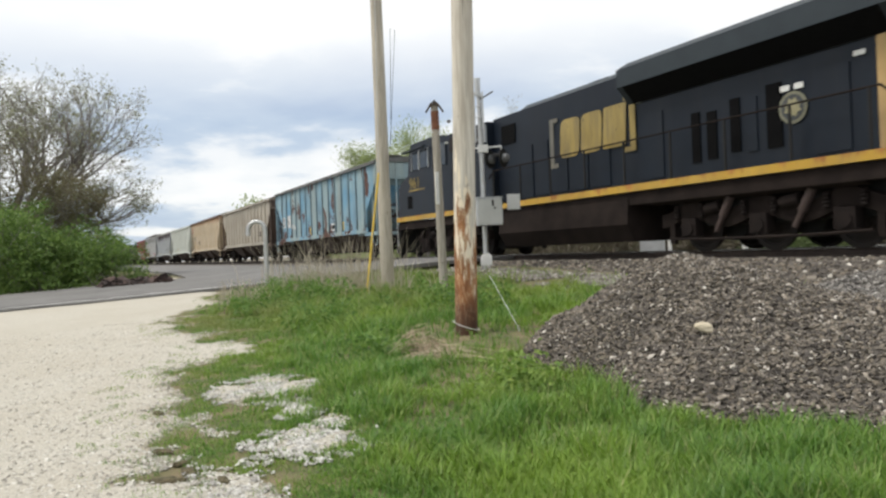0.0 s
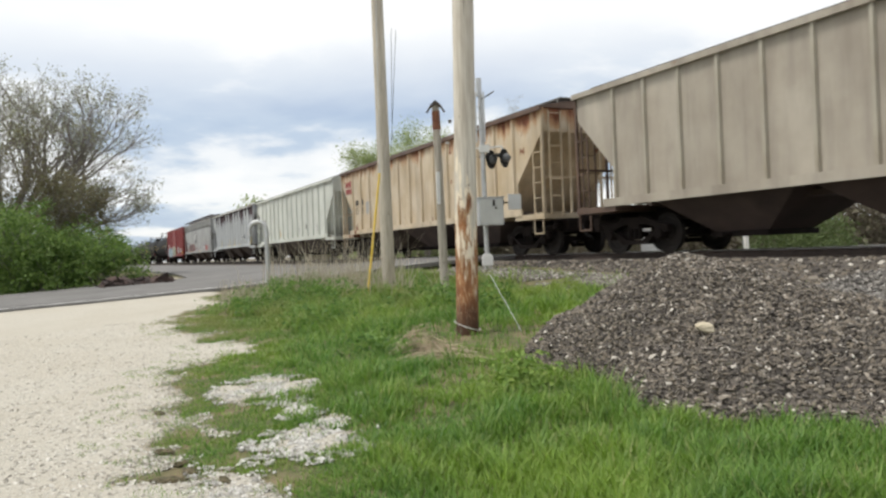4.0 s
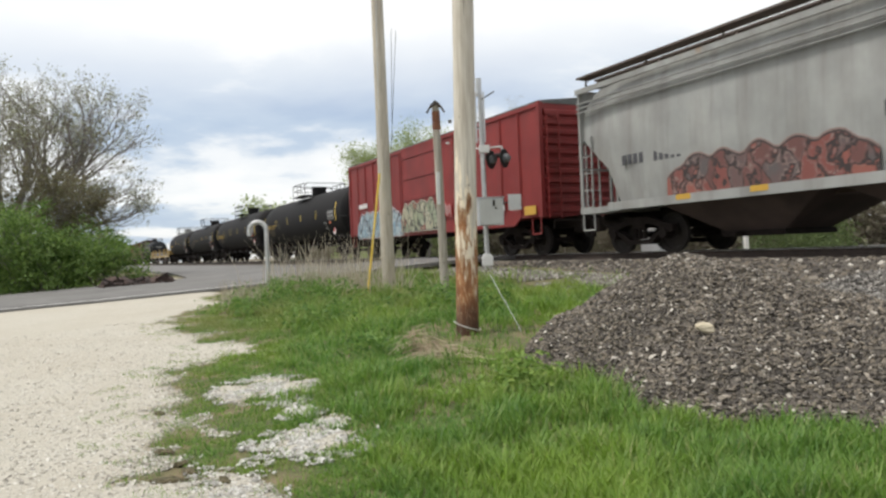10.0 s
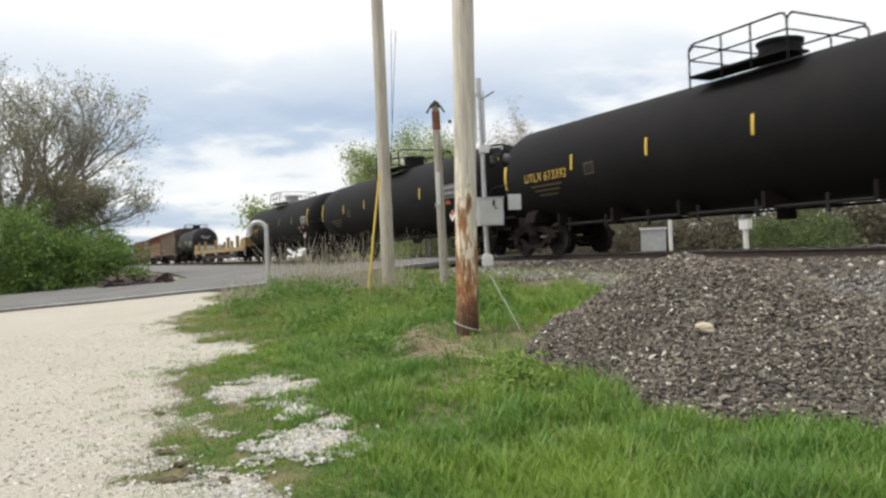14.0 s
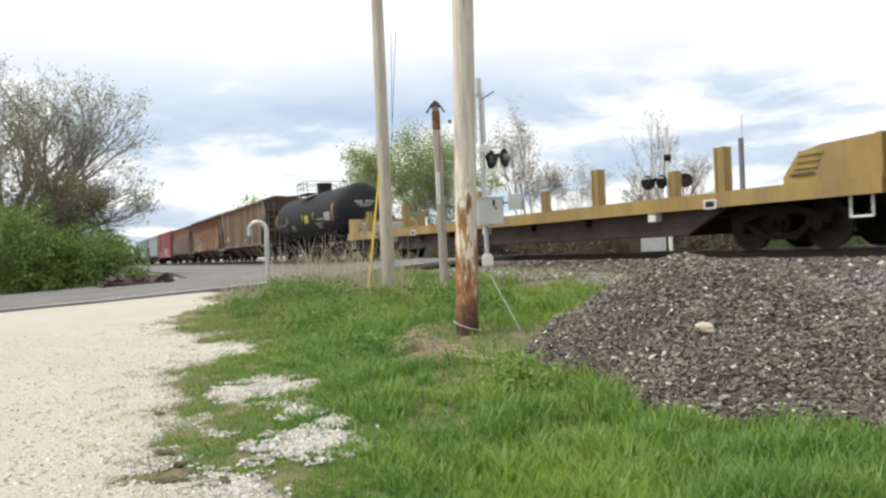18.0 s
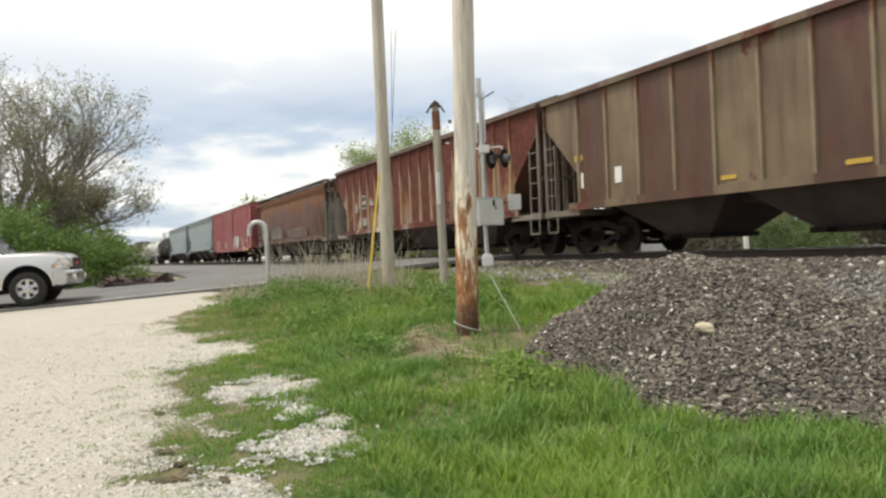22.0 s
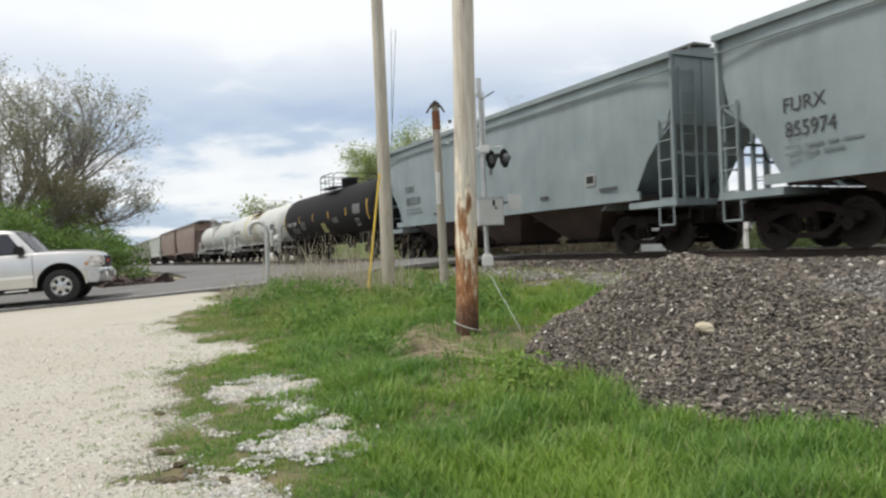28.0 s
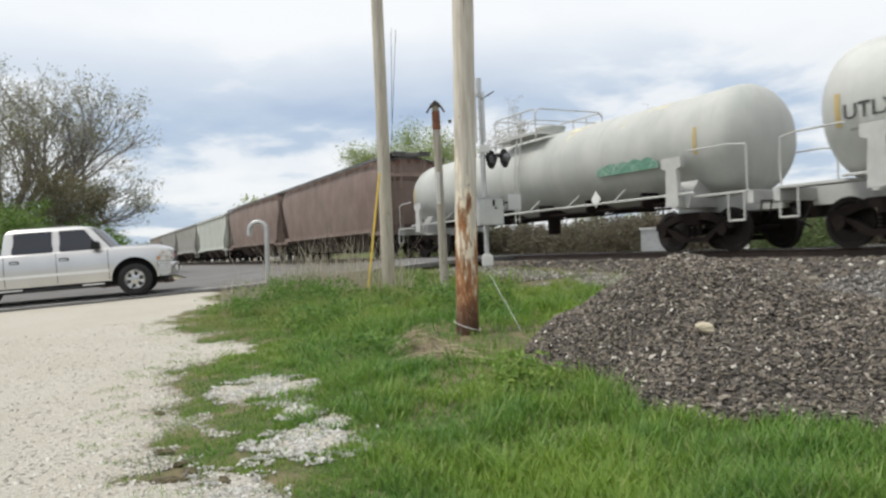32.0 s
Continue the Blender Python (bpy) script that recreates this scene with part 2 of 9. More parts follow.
def grid(bm, rows):
    """Faces between rows of points; every row has as many points as the first."""
    vs = [[bm.verts.new(p) for p in row] for row in rows]
    for a, b in zip(vs, vs[1:]):
        for k in range(len(a) - 1):
            bm.faces.new((a[k], a[k + 1], b[k + 1], b[k]))


# ---------------------------------------------------------------- the lie of the land
RAIL_Z, TRACK_Y = 1.26, 13.6


def clamp(v, lo, hi):
    return max(lo, min(hi, v))


def drive_edge(x):
    """The grass edge of the gravel drive: the drive lies at smaller y."""
    rows = ((-30, 3.6), (-20.4, 3.3), (-16.6, 2.8), (-14.9, 1.7), (-12, 1.7), (-10.2, 2.0), (-9.0, 1.15), (-8.0, 0.85), (-7.0, 0.75), (-5.6, 0.72), (-4.9, 0.75), (-4.4, 0.85), (-3.6, 0.9), (0, 0.6), (12, 0))
    for (x0, y0), (x1, y1) in zip(rows, rows[1:]):
        if x <= x1:
            return y0 + (y1 - y0) * clamp((x - x0) / (x1 - x0), 0, 1)
    return 0


def land(x, y):
    """The height of the ground without heaps."""
    z = 0.026 * clamp(-x, -4, 40) + 0.045 * clamp(y, -10, 13)
    return min(z, 0.98) + 0.02 * noise.noise((x * 0.7, y * 0.7, 0))


def crest(x, y):
    """The height of the cone of old ballast alone."""
    dx, dy = x + 5.85, y - 5.75
    r = math.hypot(dx / 1.75 if dx > 0 else dx * 1.35, dy)
    n = 0.10 * noise.noise((x * 1.1, y * 1.1, 3)) + 0.05 * noise.noise((x * 3, y * 3, 7))
    return 1.55 - 0.56 * math.sqrt(r * r + 0.09) + n * min(1, r) - 0.42 * max(0, -dy - 1.15) * clamp(1.6 - dx, 0, 1)


def pile(x, y):
    """The height of the heap of old ballast and of the stone apron behind it."""
    n = 0.10 * noise.noise((x * 1.1, y * 1.1, 3)) + 0.05 * noise.noise((x * 3, y * 3, 7))
    apron = 0.20 + 0.125 * (y - 5.0) - 0.35 * clamp((-7.0 - x) / 1.5, 0, 3) + n * 0.5
    return max(crest(x, y), min(apron, 0.92))


def spot(x, y):
    """How far the pale stone shows through the grass there, 0 to 1."""
    e = drive_edge(x) - y + 0.5 * noise.noise((x * 0.9, y * 0.9, 1)) + 0.45 * noise.noise((x * 2.7, y * 2.7, 5)) + 0.25 * noise.noise((x * 7, y * 7, 8))
    s = clamp(e / 0.5 + 0.5, 0, 1)
    for cx, cy, a, b in ((-7.1, 1.36, 0.42, 0.24), (-7.0, 1.68, 0.56, 0.32), (-5.10, 1.47, 0.40, 0.38), (-6.02, 1.62, 0.34, 0.17), (-9.9, 1.9, 0.7, 0.28), (-4.5, 0.85, 0.3, 0.12), (-5.5, 1.75, 0.22, 0.13)):
        d = math.hypot((x - cx) / a, (y - cy) / b) + 0.5 * noise.noise((x * 2.2, y * 2.2, 9)) + 0.6 * noise.noise((x * 6, y * 6, 2))
        s = max(s, clamp((1.0 - d) / 0.3, 0, 1))
    return s


def ground_sheet():
    def steps(lo, hi, fine0, fine1, d0, grow):
        c = list(np.arange(fine0, fine1 + 1e-6, d0))
        d, v = d0, fine1
        while v < hi:
            d *= grow
            v += d
            c.append(v)
        d, v = d0, fine0
        while v > lo:
            d *= grow
            v -= d
            c.insert(0, v)
        return c
    xs = steps(-3000, 3000, -20, 2, 0.10, 1.14)
    ys = steps(-3000, 3000, -2.5, 6.5, 0.10, 1.14)
    verts, mask = [], []
    for y in ys:
        for x in xs:
            near = -30 < x < 10 and -8 < y < 14
            z = land(x, y) if near else land(clamp(x, -60, 30), clamp(y, -20, 13))
            if y > 16:
                z = 0.75
            far = math.hypot(x, y)
            if far > 120:
                z = 0.6 if y > 0 else z
            s = spot(x, y) if near else (1.0 if (y < drive_edge(x) and -14 < x < 14 and y > -12) else 0.0)
            verts.append((x, y, z - 0.02 * (1 - s)))
            mask.append(s)
    w = len(xs)
    faces = [(j * w + i, j * w + i + 1, (j + 1) * w + i + 1, (j + 1) * w + i) for j in range(len(ys) - 1) for i in range(w - 1)]
    m, nt, b = nodes_of("drive_and_soil", 0.95)
    at = nt.nodes.new("ShaderNodeAttribute")
    at.attribute_name = "stone"
    grit, mid = noise_tex(nt, 38, 4, rough=0.7), noise_tex(nt, 0.9, 5)
    vor = nt.nodes.new("ShaderNodeTexVoronoi")
    vor.inputs["Scale"].default_value = 30
    tc = nt.nodes.new("ShaderNodeTexCoord")
    nt.links.new(tc.outputs["Object"], vor.inputs["Vector"])
    pale = mixed(nt, mapped(nt, grit, 0.3, 0.7), (0.385, 0.36, 0.305), (0.55, 0.522, 0.45))
    pale = mixed(nt, calc(nt, "MULTIPLY", mapped(nt, mid, 0.40, 0.66), 0.5), pale, (0.41, 0.37, 0.30))
    pale = mixed(nt, calc(nt, "MULTIPLY", mapped(nt, vor.outputs["Distance"], 0.35, 0.7), 0.30), pale, (0.32, 0.30, 0.26))
    fringe = calc(nt, "MULTIPLY", mapped(nt, at.outputs["Fac"], 0.55, 1.0, 1.0, 0.0), mapped(nt, noise_tex(nt, 2.2, 5), 0.35, 0.6))
    pale = mixed(nt, calc(nt, "MULTIPLY", fringe, 0.7), pale, (0.24, 0.20, 0.14))
    soil = mixed(nt, mapped(nt, noise_tex(nt, 3, 5), 0.35, 0.65), (0.075, 0.095, 0.03), (0.20, 0.155, 0.09))
    fac = mapped(nt, calc(nt, "ADD", at.outputs["Fac"], calc(nt, "MULTIPLY", calc(nt, "SUBTRACT", grit, 0.5), 0.9)), 0.35, 0.65)
    side = nt.nodes.new("ShaderNodeSeparateXYZ")
    nt.links.new(tc.outputs["Object"], side.inputs[0])
    meadow = mixed(nt, mapped(nt, noise_tex(nt, 0.4, 5), 0.35, 0.65), (0.11, 0.095, 0.065), (0.19, 0.165, 0.12))
    soil = mixed(nt, mapped(nt, side.outputs["Y"], 13.5, 15.5), soil, meadow)
    nt.links.new(mixed(nt, fac, soil, pale), b.inputs["Base Color"])
    bumped(nt, b, calc(nt, "SUBTRACT", grit, calc(nt, "MULTIPLY", vor.outputs["Distance"], 0.6)), 0.8, 0.02)
    me = mesh_of("ground", verts, faces, m, True)
    me.attributes.new("stone", "FLOAT", "POINT").data.foreach_set("value", mask)
    tagged(new("ground", me), "pale crushed-stone drive and soil under rough grass", "ground", kind="structure")


ROAD_X0, ROAD_X1 = -27.0, -20.2


def sheet(name, xs, ys, height, mat, label, category, thick=0.12):
    """A paved sheet that follows the land."""
    w, h = len(xs), len(ys)
    verts = [(x, y, height(x, y)) for y in ys for x in xs] + [(x, y, height(x, y) - thick) for y in ys for x in xs]
    o = w * h
    faces = []
    for j in range(h - 1):
        for i in range(w - 1):
            a = j * w + i
            faces.append((a, a + 1, a + w + 1, a + w))
    rim = [i for i in range(w)] + [j * w + w - 1 for j in range(1, h)] + [(h - 1) * w + i for i in range(w - 2, -1, -1)] + [j * w for j in range(h - 2, 0, -1)]
    for a, b in zip(rim, rim[1:] + rim[:1]):
        faces.append((a, a + o, b + o, b))
    return tagged(new(name, mesh_of(name, verts, faces, mat, False)), label, category, kind="structure")


def roads():
    def rise(x, y):
        k = clamp((y - 3.0) / 8.6, 0, 1)
        z = land(x, y) + 0.05
        return z + (RAIL_Z - 0.015 - z) * k * k if y < TRACK_Y else RAIL_Z - 0.015 - 0.03 * clamp(y - 15.5, 0, 12)
    sheet("road", [ROAD_X0 + k * (ROAD_X1 - ROAD_X0) / 6 + 0.0 for k in range(7)], list(np.arange(-60, 12.75, 0.7)) + [12.8], rise, M["asphalt"], "worn grey asphalt road rising to the level crossing", "road")
    sheet("road_far", [ROAD_X0 + k * (ROAD_X1 - ROAD_X0) / 6 for k in range(7)], [14.4, 15.5, 18, 22, 30, 60, 120], lambda x, y: RAIL_Z - 0.015 - 0.03 * clamp(y - 15.5, 0, 12), M["asphalt"], "asphalt road beyond the rails", "road")
    sheet("road_between_rails", [ROAD_X0 + k * (ROAD_X1 - ROAD_X0) / 6 for k in range(7)], [12.97, 13.6, 14.23], lambda x, y: RAIL_Z - 0.012, M["asphalt"], "asphalt crossing surface between the rails", "road")
    def lot(x, y):
        k = clamp((-x - 27.6) / 12, 0, 1)
        return land(x, y) + 0.06 + (0.98 - land(x, y)) * k * 0.6
    sheet("pavement", [-27.05 - 2.2 * k * (1 + k * 0.06) for k in range(30)][::-1], [3.6, 5, 6.5, 8, 9.5, 10.6], lambda x, y: rise(x, y) - 0.01 if x > -28 else lot(x, y), M["asphalt"], "weathered grey paved strip along the railway", "pavement")
    bm = B()
    for y in np.arange(-20, 9, 0.9):
        z0, z1 = rise(ROAD_X1 - 0.35, y) + 0.004, rise(ROAD_X1 - 0.35, y + 0.88) + 0.004
        v = [bm.verts.new(p) for p in ((ROAD_X1 - 0.45, y, z0), (ROAD_X1 - 0.33, y, z0), (ROAD_X1 - 0.33, y + 0.88, z1), (ROAD_X1 - 0.45, y + 0.88, z1))]
        bm.faces.new(v)
    tagged(new("road_edge_line", finish("road_edge_line", bm, M["white"])), "worn white edge line", "road marking", kind="structure")


def rails():
    # bed of stone with a flat top and sloping shoulders
    for name, x0, x1 in (("ballast_bed", -420, ROAD_X0 - 0.02), ("ballast_bed_east", ROAD_X1 + 0.02, 160)):
        bm = B()
        prism(bm, [(TRACK_Y - 3.6, 0.45), (TRACK_Y - 1.75, 1.06), (TRACK_Y + 1.75, 1.06), (TRACK_Y + 3.6, 0.4)], x0, x1, "x")
        tagged(new(name, finish(name, bm, M["ballast"])), "dark crushed-stone track bed", "track bed", kind="structure")
    prof = [(-0.075, 0), (0.075, 0), (0.075, 0.012), (0.012, 0.03), (0.012, 0.125), (0.036, 0.14), (0.036, 0.168), (-0.036, 0.168), (-0.036, 0.14), (-0.012, 0.125), (-0.012, 0.03), (-0.075, 0.012)]
    for s in (-1, 1):
        yy = TRACK_Y + s * 0.753
        bm = B()
        prism(bm, [(yy + p, RAIL_Z - 0.172 + q) for p, q in prof], -420, 160, "x")
        ob = tagged(new("rail", finish("rail", bm, M["rail"])), "rusty steel rail with a polished head", "rail", group="rails of the track", kind="structure")
        bm = B()
        bbox(bm, -420, 160, yy - 0.030, yy + 0.030, RAIL_Z - 0.004, RAIL_Z)
        part("rail_head", bm, M["railhead"], ob, "polished running surface")
    bm = B()
    bbox(bm, -0.115, 0.115, -1.28, 1.28, -0.17, 0)
    me = finish("tie", bm, M["tie"], bevel=0.012)
    bed = tagged(new("sleepers"), "creosoted timber sleepers under the rails", "sleeper", kind="structure")
    rnd = random.Random(5)
    for k in range(150):
        x = -20.0 + k * 0.5
        put("tie", me, bed, pose(x, TRACK_Y + rnd.uniform(-0.04, 0.04), RAIL_Z - 0.172, 0, 0, rnd.uniform(-1, 1)))
    for k in range(110):
        x = -28 - k * 0.5
        put("tie", me, bed, pose(x, TRACK_Y + rnd.uniform(-0.04, 0.04), RAIL_Z - 0.172, 0, 0, rnd.uniform(-1, 1)))


def stone_mesh(rnd, n, place, sizes, squash=0.7):
    """n broken stones, joined: each a dented octahedron-like lump of 8 corners."""
    verts, faces = [], []
    for _ in range(n):
        p = place(rnd)
        if p is None:
            continue
        s = rnd.uniform(*sizes) * (1.0 if rnd.random() < 0.85 else 1.5)
        o = len(verts)
        q = Euler((rnd.uniform(-0.6, 0.6), rnd.uniform(-0.6, 0.6), rnd.uniform(0, 6.3))).to_matrix()
        sx, sy, sz = s * rnd.uniform(0.8, 1.3), s * rnd.uniform(0.6, 1.0), s * squash * rnd.uniform(0.6, 1.1)
        for cx, cy, cz in ((-1, -1, -1), (1, -1, -1), (1, 1, -1), (-1, 1, -1), (-1, -1, 1), (1, -1, 1), (1, 1, 1), (-1, 1, 1)):
            k = 0.5 if cz > 0 else 0.62
            v = q @ Vector((cx * sx * k * rnd.uniform(0.65, 1.1), cy * sy * k * rnd.uniform(0.65, 1.1), cz * sz * 0.5 * rnd.uniform(0.7, 1.15)))
            verts.append((p[0] + v.x, p[1] + v.y, p[2] + v.z + sz * 0.22))
        faces += [tuple(o + i for i in f) for f in ((0, 3, 2, 1), (4, 5, 6, 7), (0, 1, 5, 4), (1, 2, 6, 5), (2, 3, 7, 6), (3, 0, 4, 7))]
    return verts, faces


def shard_mesh(rnd, n, place, sizes, squash=0.75):
    """n sharp broken stones of six corners each, joined."""
    verts, faces = [], []
    for _ in range(n):
        p = place(rnd)
        if p is None:
            continue
        s = rnd.uniform(*sizes) * (1.0 if rnd.random() < 0.9 else 1.55)
        o = len(verts)
        q = Euler((rnd.uniform(-0.8, 0.8), rnd.uniform(-0.8, 0.8), rnd.uniform(0, 6.3))).to_matrix()
        sx, sy, sz = s * rnd.uniform(0.75, 1.35), s * rnd.uniform(0.6, 1.0), s * squash * rnd.uniform(0.6, 1.1)
        for cx, cy, cz in ((-0.7, -0.6, -0.1), (0.75, -0.5, 0.1), (0.6, 0.65, -0.1), (-0.65, 0.6, 0.15), (0.1, -0.1, -0.6), (-0.1, 0.1, 0.6)):
            v = q @ Vector((cx * sx * rnd.uniform(0.7, 1.15) + rnd.uniform(-0.2, 0.2) * sx, cy * sy * rnd.uniform(0.7, 1.15), cz * sz * rnd.uniform(0.8, 1.2)))
            verts.append((p[0] + v.x, p[1] + v.y, p[2] + v.z + sz * 0.2))
        faces += [(o + a, o + b, o + c) for a, b, c in ((0, 1, 5), (1, 2, 5), (2, 3, 5), (3, 0, 5), (1, 0, 4), (2, 1, 4), (3, 2, 4), (0, 3, 4))]
    return verts, faces


def island_mat(name, cols, rough=0.9):
    """Stones that differ from piece to piece."""
    m, nt, b = nodes_of(name, rough)
    geo, ramp = nt.nodes.new("ShaderNodeNewGeometry"), nt.nodes.new("ShaderNodeValToRGB")
    nt.links.new(geo.outputs["Random Per Island"], ramp.inputs[0])
    e = ramp.color_ramp.elements
    for k, (p, c) in enumerate(cols):
        el = e[k] if k < 2 else e.new(p)
        el.position, el.color = p, (*c, 1)
    grain = noise_tex(nt, 50, 4)
    nt.links.new(mixed(nt, mapped(nt, grain, 0.3, 0.7, 0, 0.4), ramp.outputs[0], (0.09, 0.085, 0.08)), b.inputs["Base Color"])
    bumped(nt, b, grain, 0.5, 0.006)
    return m


def leafy(m, share=0.45):
    """Thin leaves let some light through."""
    nt = m.node_tree
    b, out = nt.nodes["Principled BSDF"], nt.nodes["Material Output"]
    tr, mx = nt.nodes.new("ShaderNodeBsdfTranslucent"), nt.nodes.new("ShaderNodeMixShader")
    mx.inputs[0].default_value = share
    nt.links.new(b.inputs["Base Color"].links[0].from_socket, tr.inputs["Color"])
    nt.links.new(b.outputs[0], mx.inputs[1])
    nt.links.new(tr.outputs[0], mx.inputs[2])
    nt.links.new(mx.outputs[0], out.inputs["Surface"])
    return m


def heap():
    xs, ys = list(np.arange(-9.6, 9.01, 0.12)), list(np.arange(2.6, 11.6, 0.12))
    w = len(xs)
    verts = [(x, y, pile(x, y) - 0.03) for y in ys for x in xs]
    faces = [(j * w + i, j * w + i + 1, (j + 1) * w + i + 1, (j + 1) * w + i) for j in range(len(ys) - 1) for i in range(w - 1)]
    keep = [f for f in faces if max(verts[i][2] - land(verts[i][0], verts[i][1]) for i in f) > -0.06]
    tagged(new("gravel_pile", mesh_of("gravel_pile", verts, keep, M["ballast"], True)), "heap of weathered dark ballast beside the track", "gravel pile", kind="stuff")
    m = island_mat("ballast_stones", ((0.0, (0.048, 0.041, 0.035)), (1.0, (0.74, 0.70, 0.62)), (0.3, (0.10, 0.085, 0.071)), (0.6, (0.172, 0.147, 0.117)), (0.83, (0.245, 0.205, 0.155)), (0.95, (0.36, 0.32, 0.27))))

    def place(r):
        x, y = r.uniform(-9.0, 2.5), r.uniform(2.7, 11.4)
        z = pile(x, y)
        if z < land(x, y) + 0.0:
            return None
        if math.hypot(x, y) > 8.2 and r.random() < 0.6:
            return None
        if (z > crest(x, y) + 0.02) != apron:
            return None
        return x, y, z - 0.02
    apron = True
    grey = island_mat("apron_ballast", ((0.0, (0.075, 0.07, 0.065)), (1.0, (0.66, 0.64, 0.60)), (0.3, (0.14, 0.13, 0.12)), (0.6, (0.22, 0.205, 0.185)), (0.85, (0.30, 0.28, 0.25)), (0.95, (0.42, 0.40, 0.37))))
    v, f = shard_mesh(random.Random(17), 190000, place, (0.022, 0.048))
    tagged(new("apron_stones", mesh_of("apron_stones", v, f, grey)), "spread grey crushed stone between heap and track", "gravel", kind="stuff")
    apron = False
    v, f = shard_mesh(random.Random(11), 270000, place, (0.013, 0.031))
    tagged(new("ballast_stones", mesh_of("ballast_stones", v, f, m)), "loose crushed stones, grey brown and pale", "gravel", kind="stuff")

    def shoulder(r):
        x, y = r.uniform(-20, 10), r.uniform(9.9, 12.6)
        k = clamp((y - (TRACK_Y - 3.6)) / 1.85, 0, 1)
        return x, y, 0.45 + 0.61 * k
    v, f = stone_mesh(random.Random(12), 12000, shoulder, (0.04, 0.075))
    tagged(new("shoulder_stones", mesh_of("shoulder_stones", v, f, m)), "crushed stones on the track shoulder", "gravel", kind="stuff")
    # one pale slab of limestone on the heap
    bm = B()
    bmesh.ops.create_icosphere(bm, subdivisions=2, radius=1)
    for q in bm.verts:
        q.co = Vector((q.co.x * 0.088, q.co.y * 0.052, q.co.z * 0.036)) * (1 + 0.4 * noise.noise(q.co * 1.4))
    ob = thing("limestone_slab", bm, plain("pale_stone", (0.36, 0.31, 0.22), (0.56, 0.50, 0.38), 14, 0.9), "pale buff limestone lump lying on the ballast heap", "stone")
    ob.matrix_world = pose(-4.45, 4.65, pile(-4.45, 4.65) + 0.03, 30, 8, 50)
    # fine pale chips on the drive
    chips = island_mat("limestone_chips", ((0.0, (0.28, 0.26, 0.225)), (1.0, (0.74, 0.72, 0.66)), (0.5, (0.52, 0.495, 0.43))))

    def chip(r):
        d = 2.6 + 12 * r.random() ** 2
        an = radians(r.uniform(-14, 30))
        x, y = -d * math.cos(an), d * math.sin(an)
        if spot(x, y) < 0.45:
            return None
        return x, y, land(x, y) - 0.004
    v, f = stone_mesh(random.Random(13), 70000, chip, (0.008, 0.022), 0.5)

    def behind(r):
        x, y = r.uniform(-5.0, 6.0), r.uniform(-5.0, 0.9)
        return None if spot(x, y) < 0.45 or (x < -2.4 and y > 0.3 * x) else (x, y, land(x, y) - 0.004)
    v2, f2 = stone_mesh(random.Random(18), 22000, behind, (0.008, 0.022), 0.5)
    n = len(v)
    v, f = list(v) + list(v2), list(f) + [tuple(i + n for i in q) for q in f2]
    tagged(new("drive_chips", mesh_of("drive_chips", v, f, chips)), "pale limestone chips strewn over the drive", "gravel", kind="stuff")


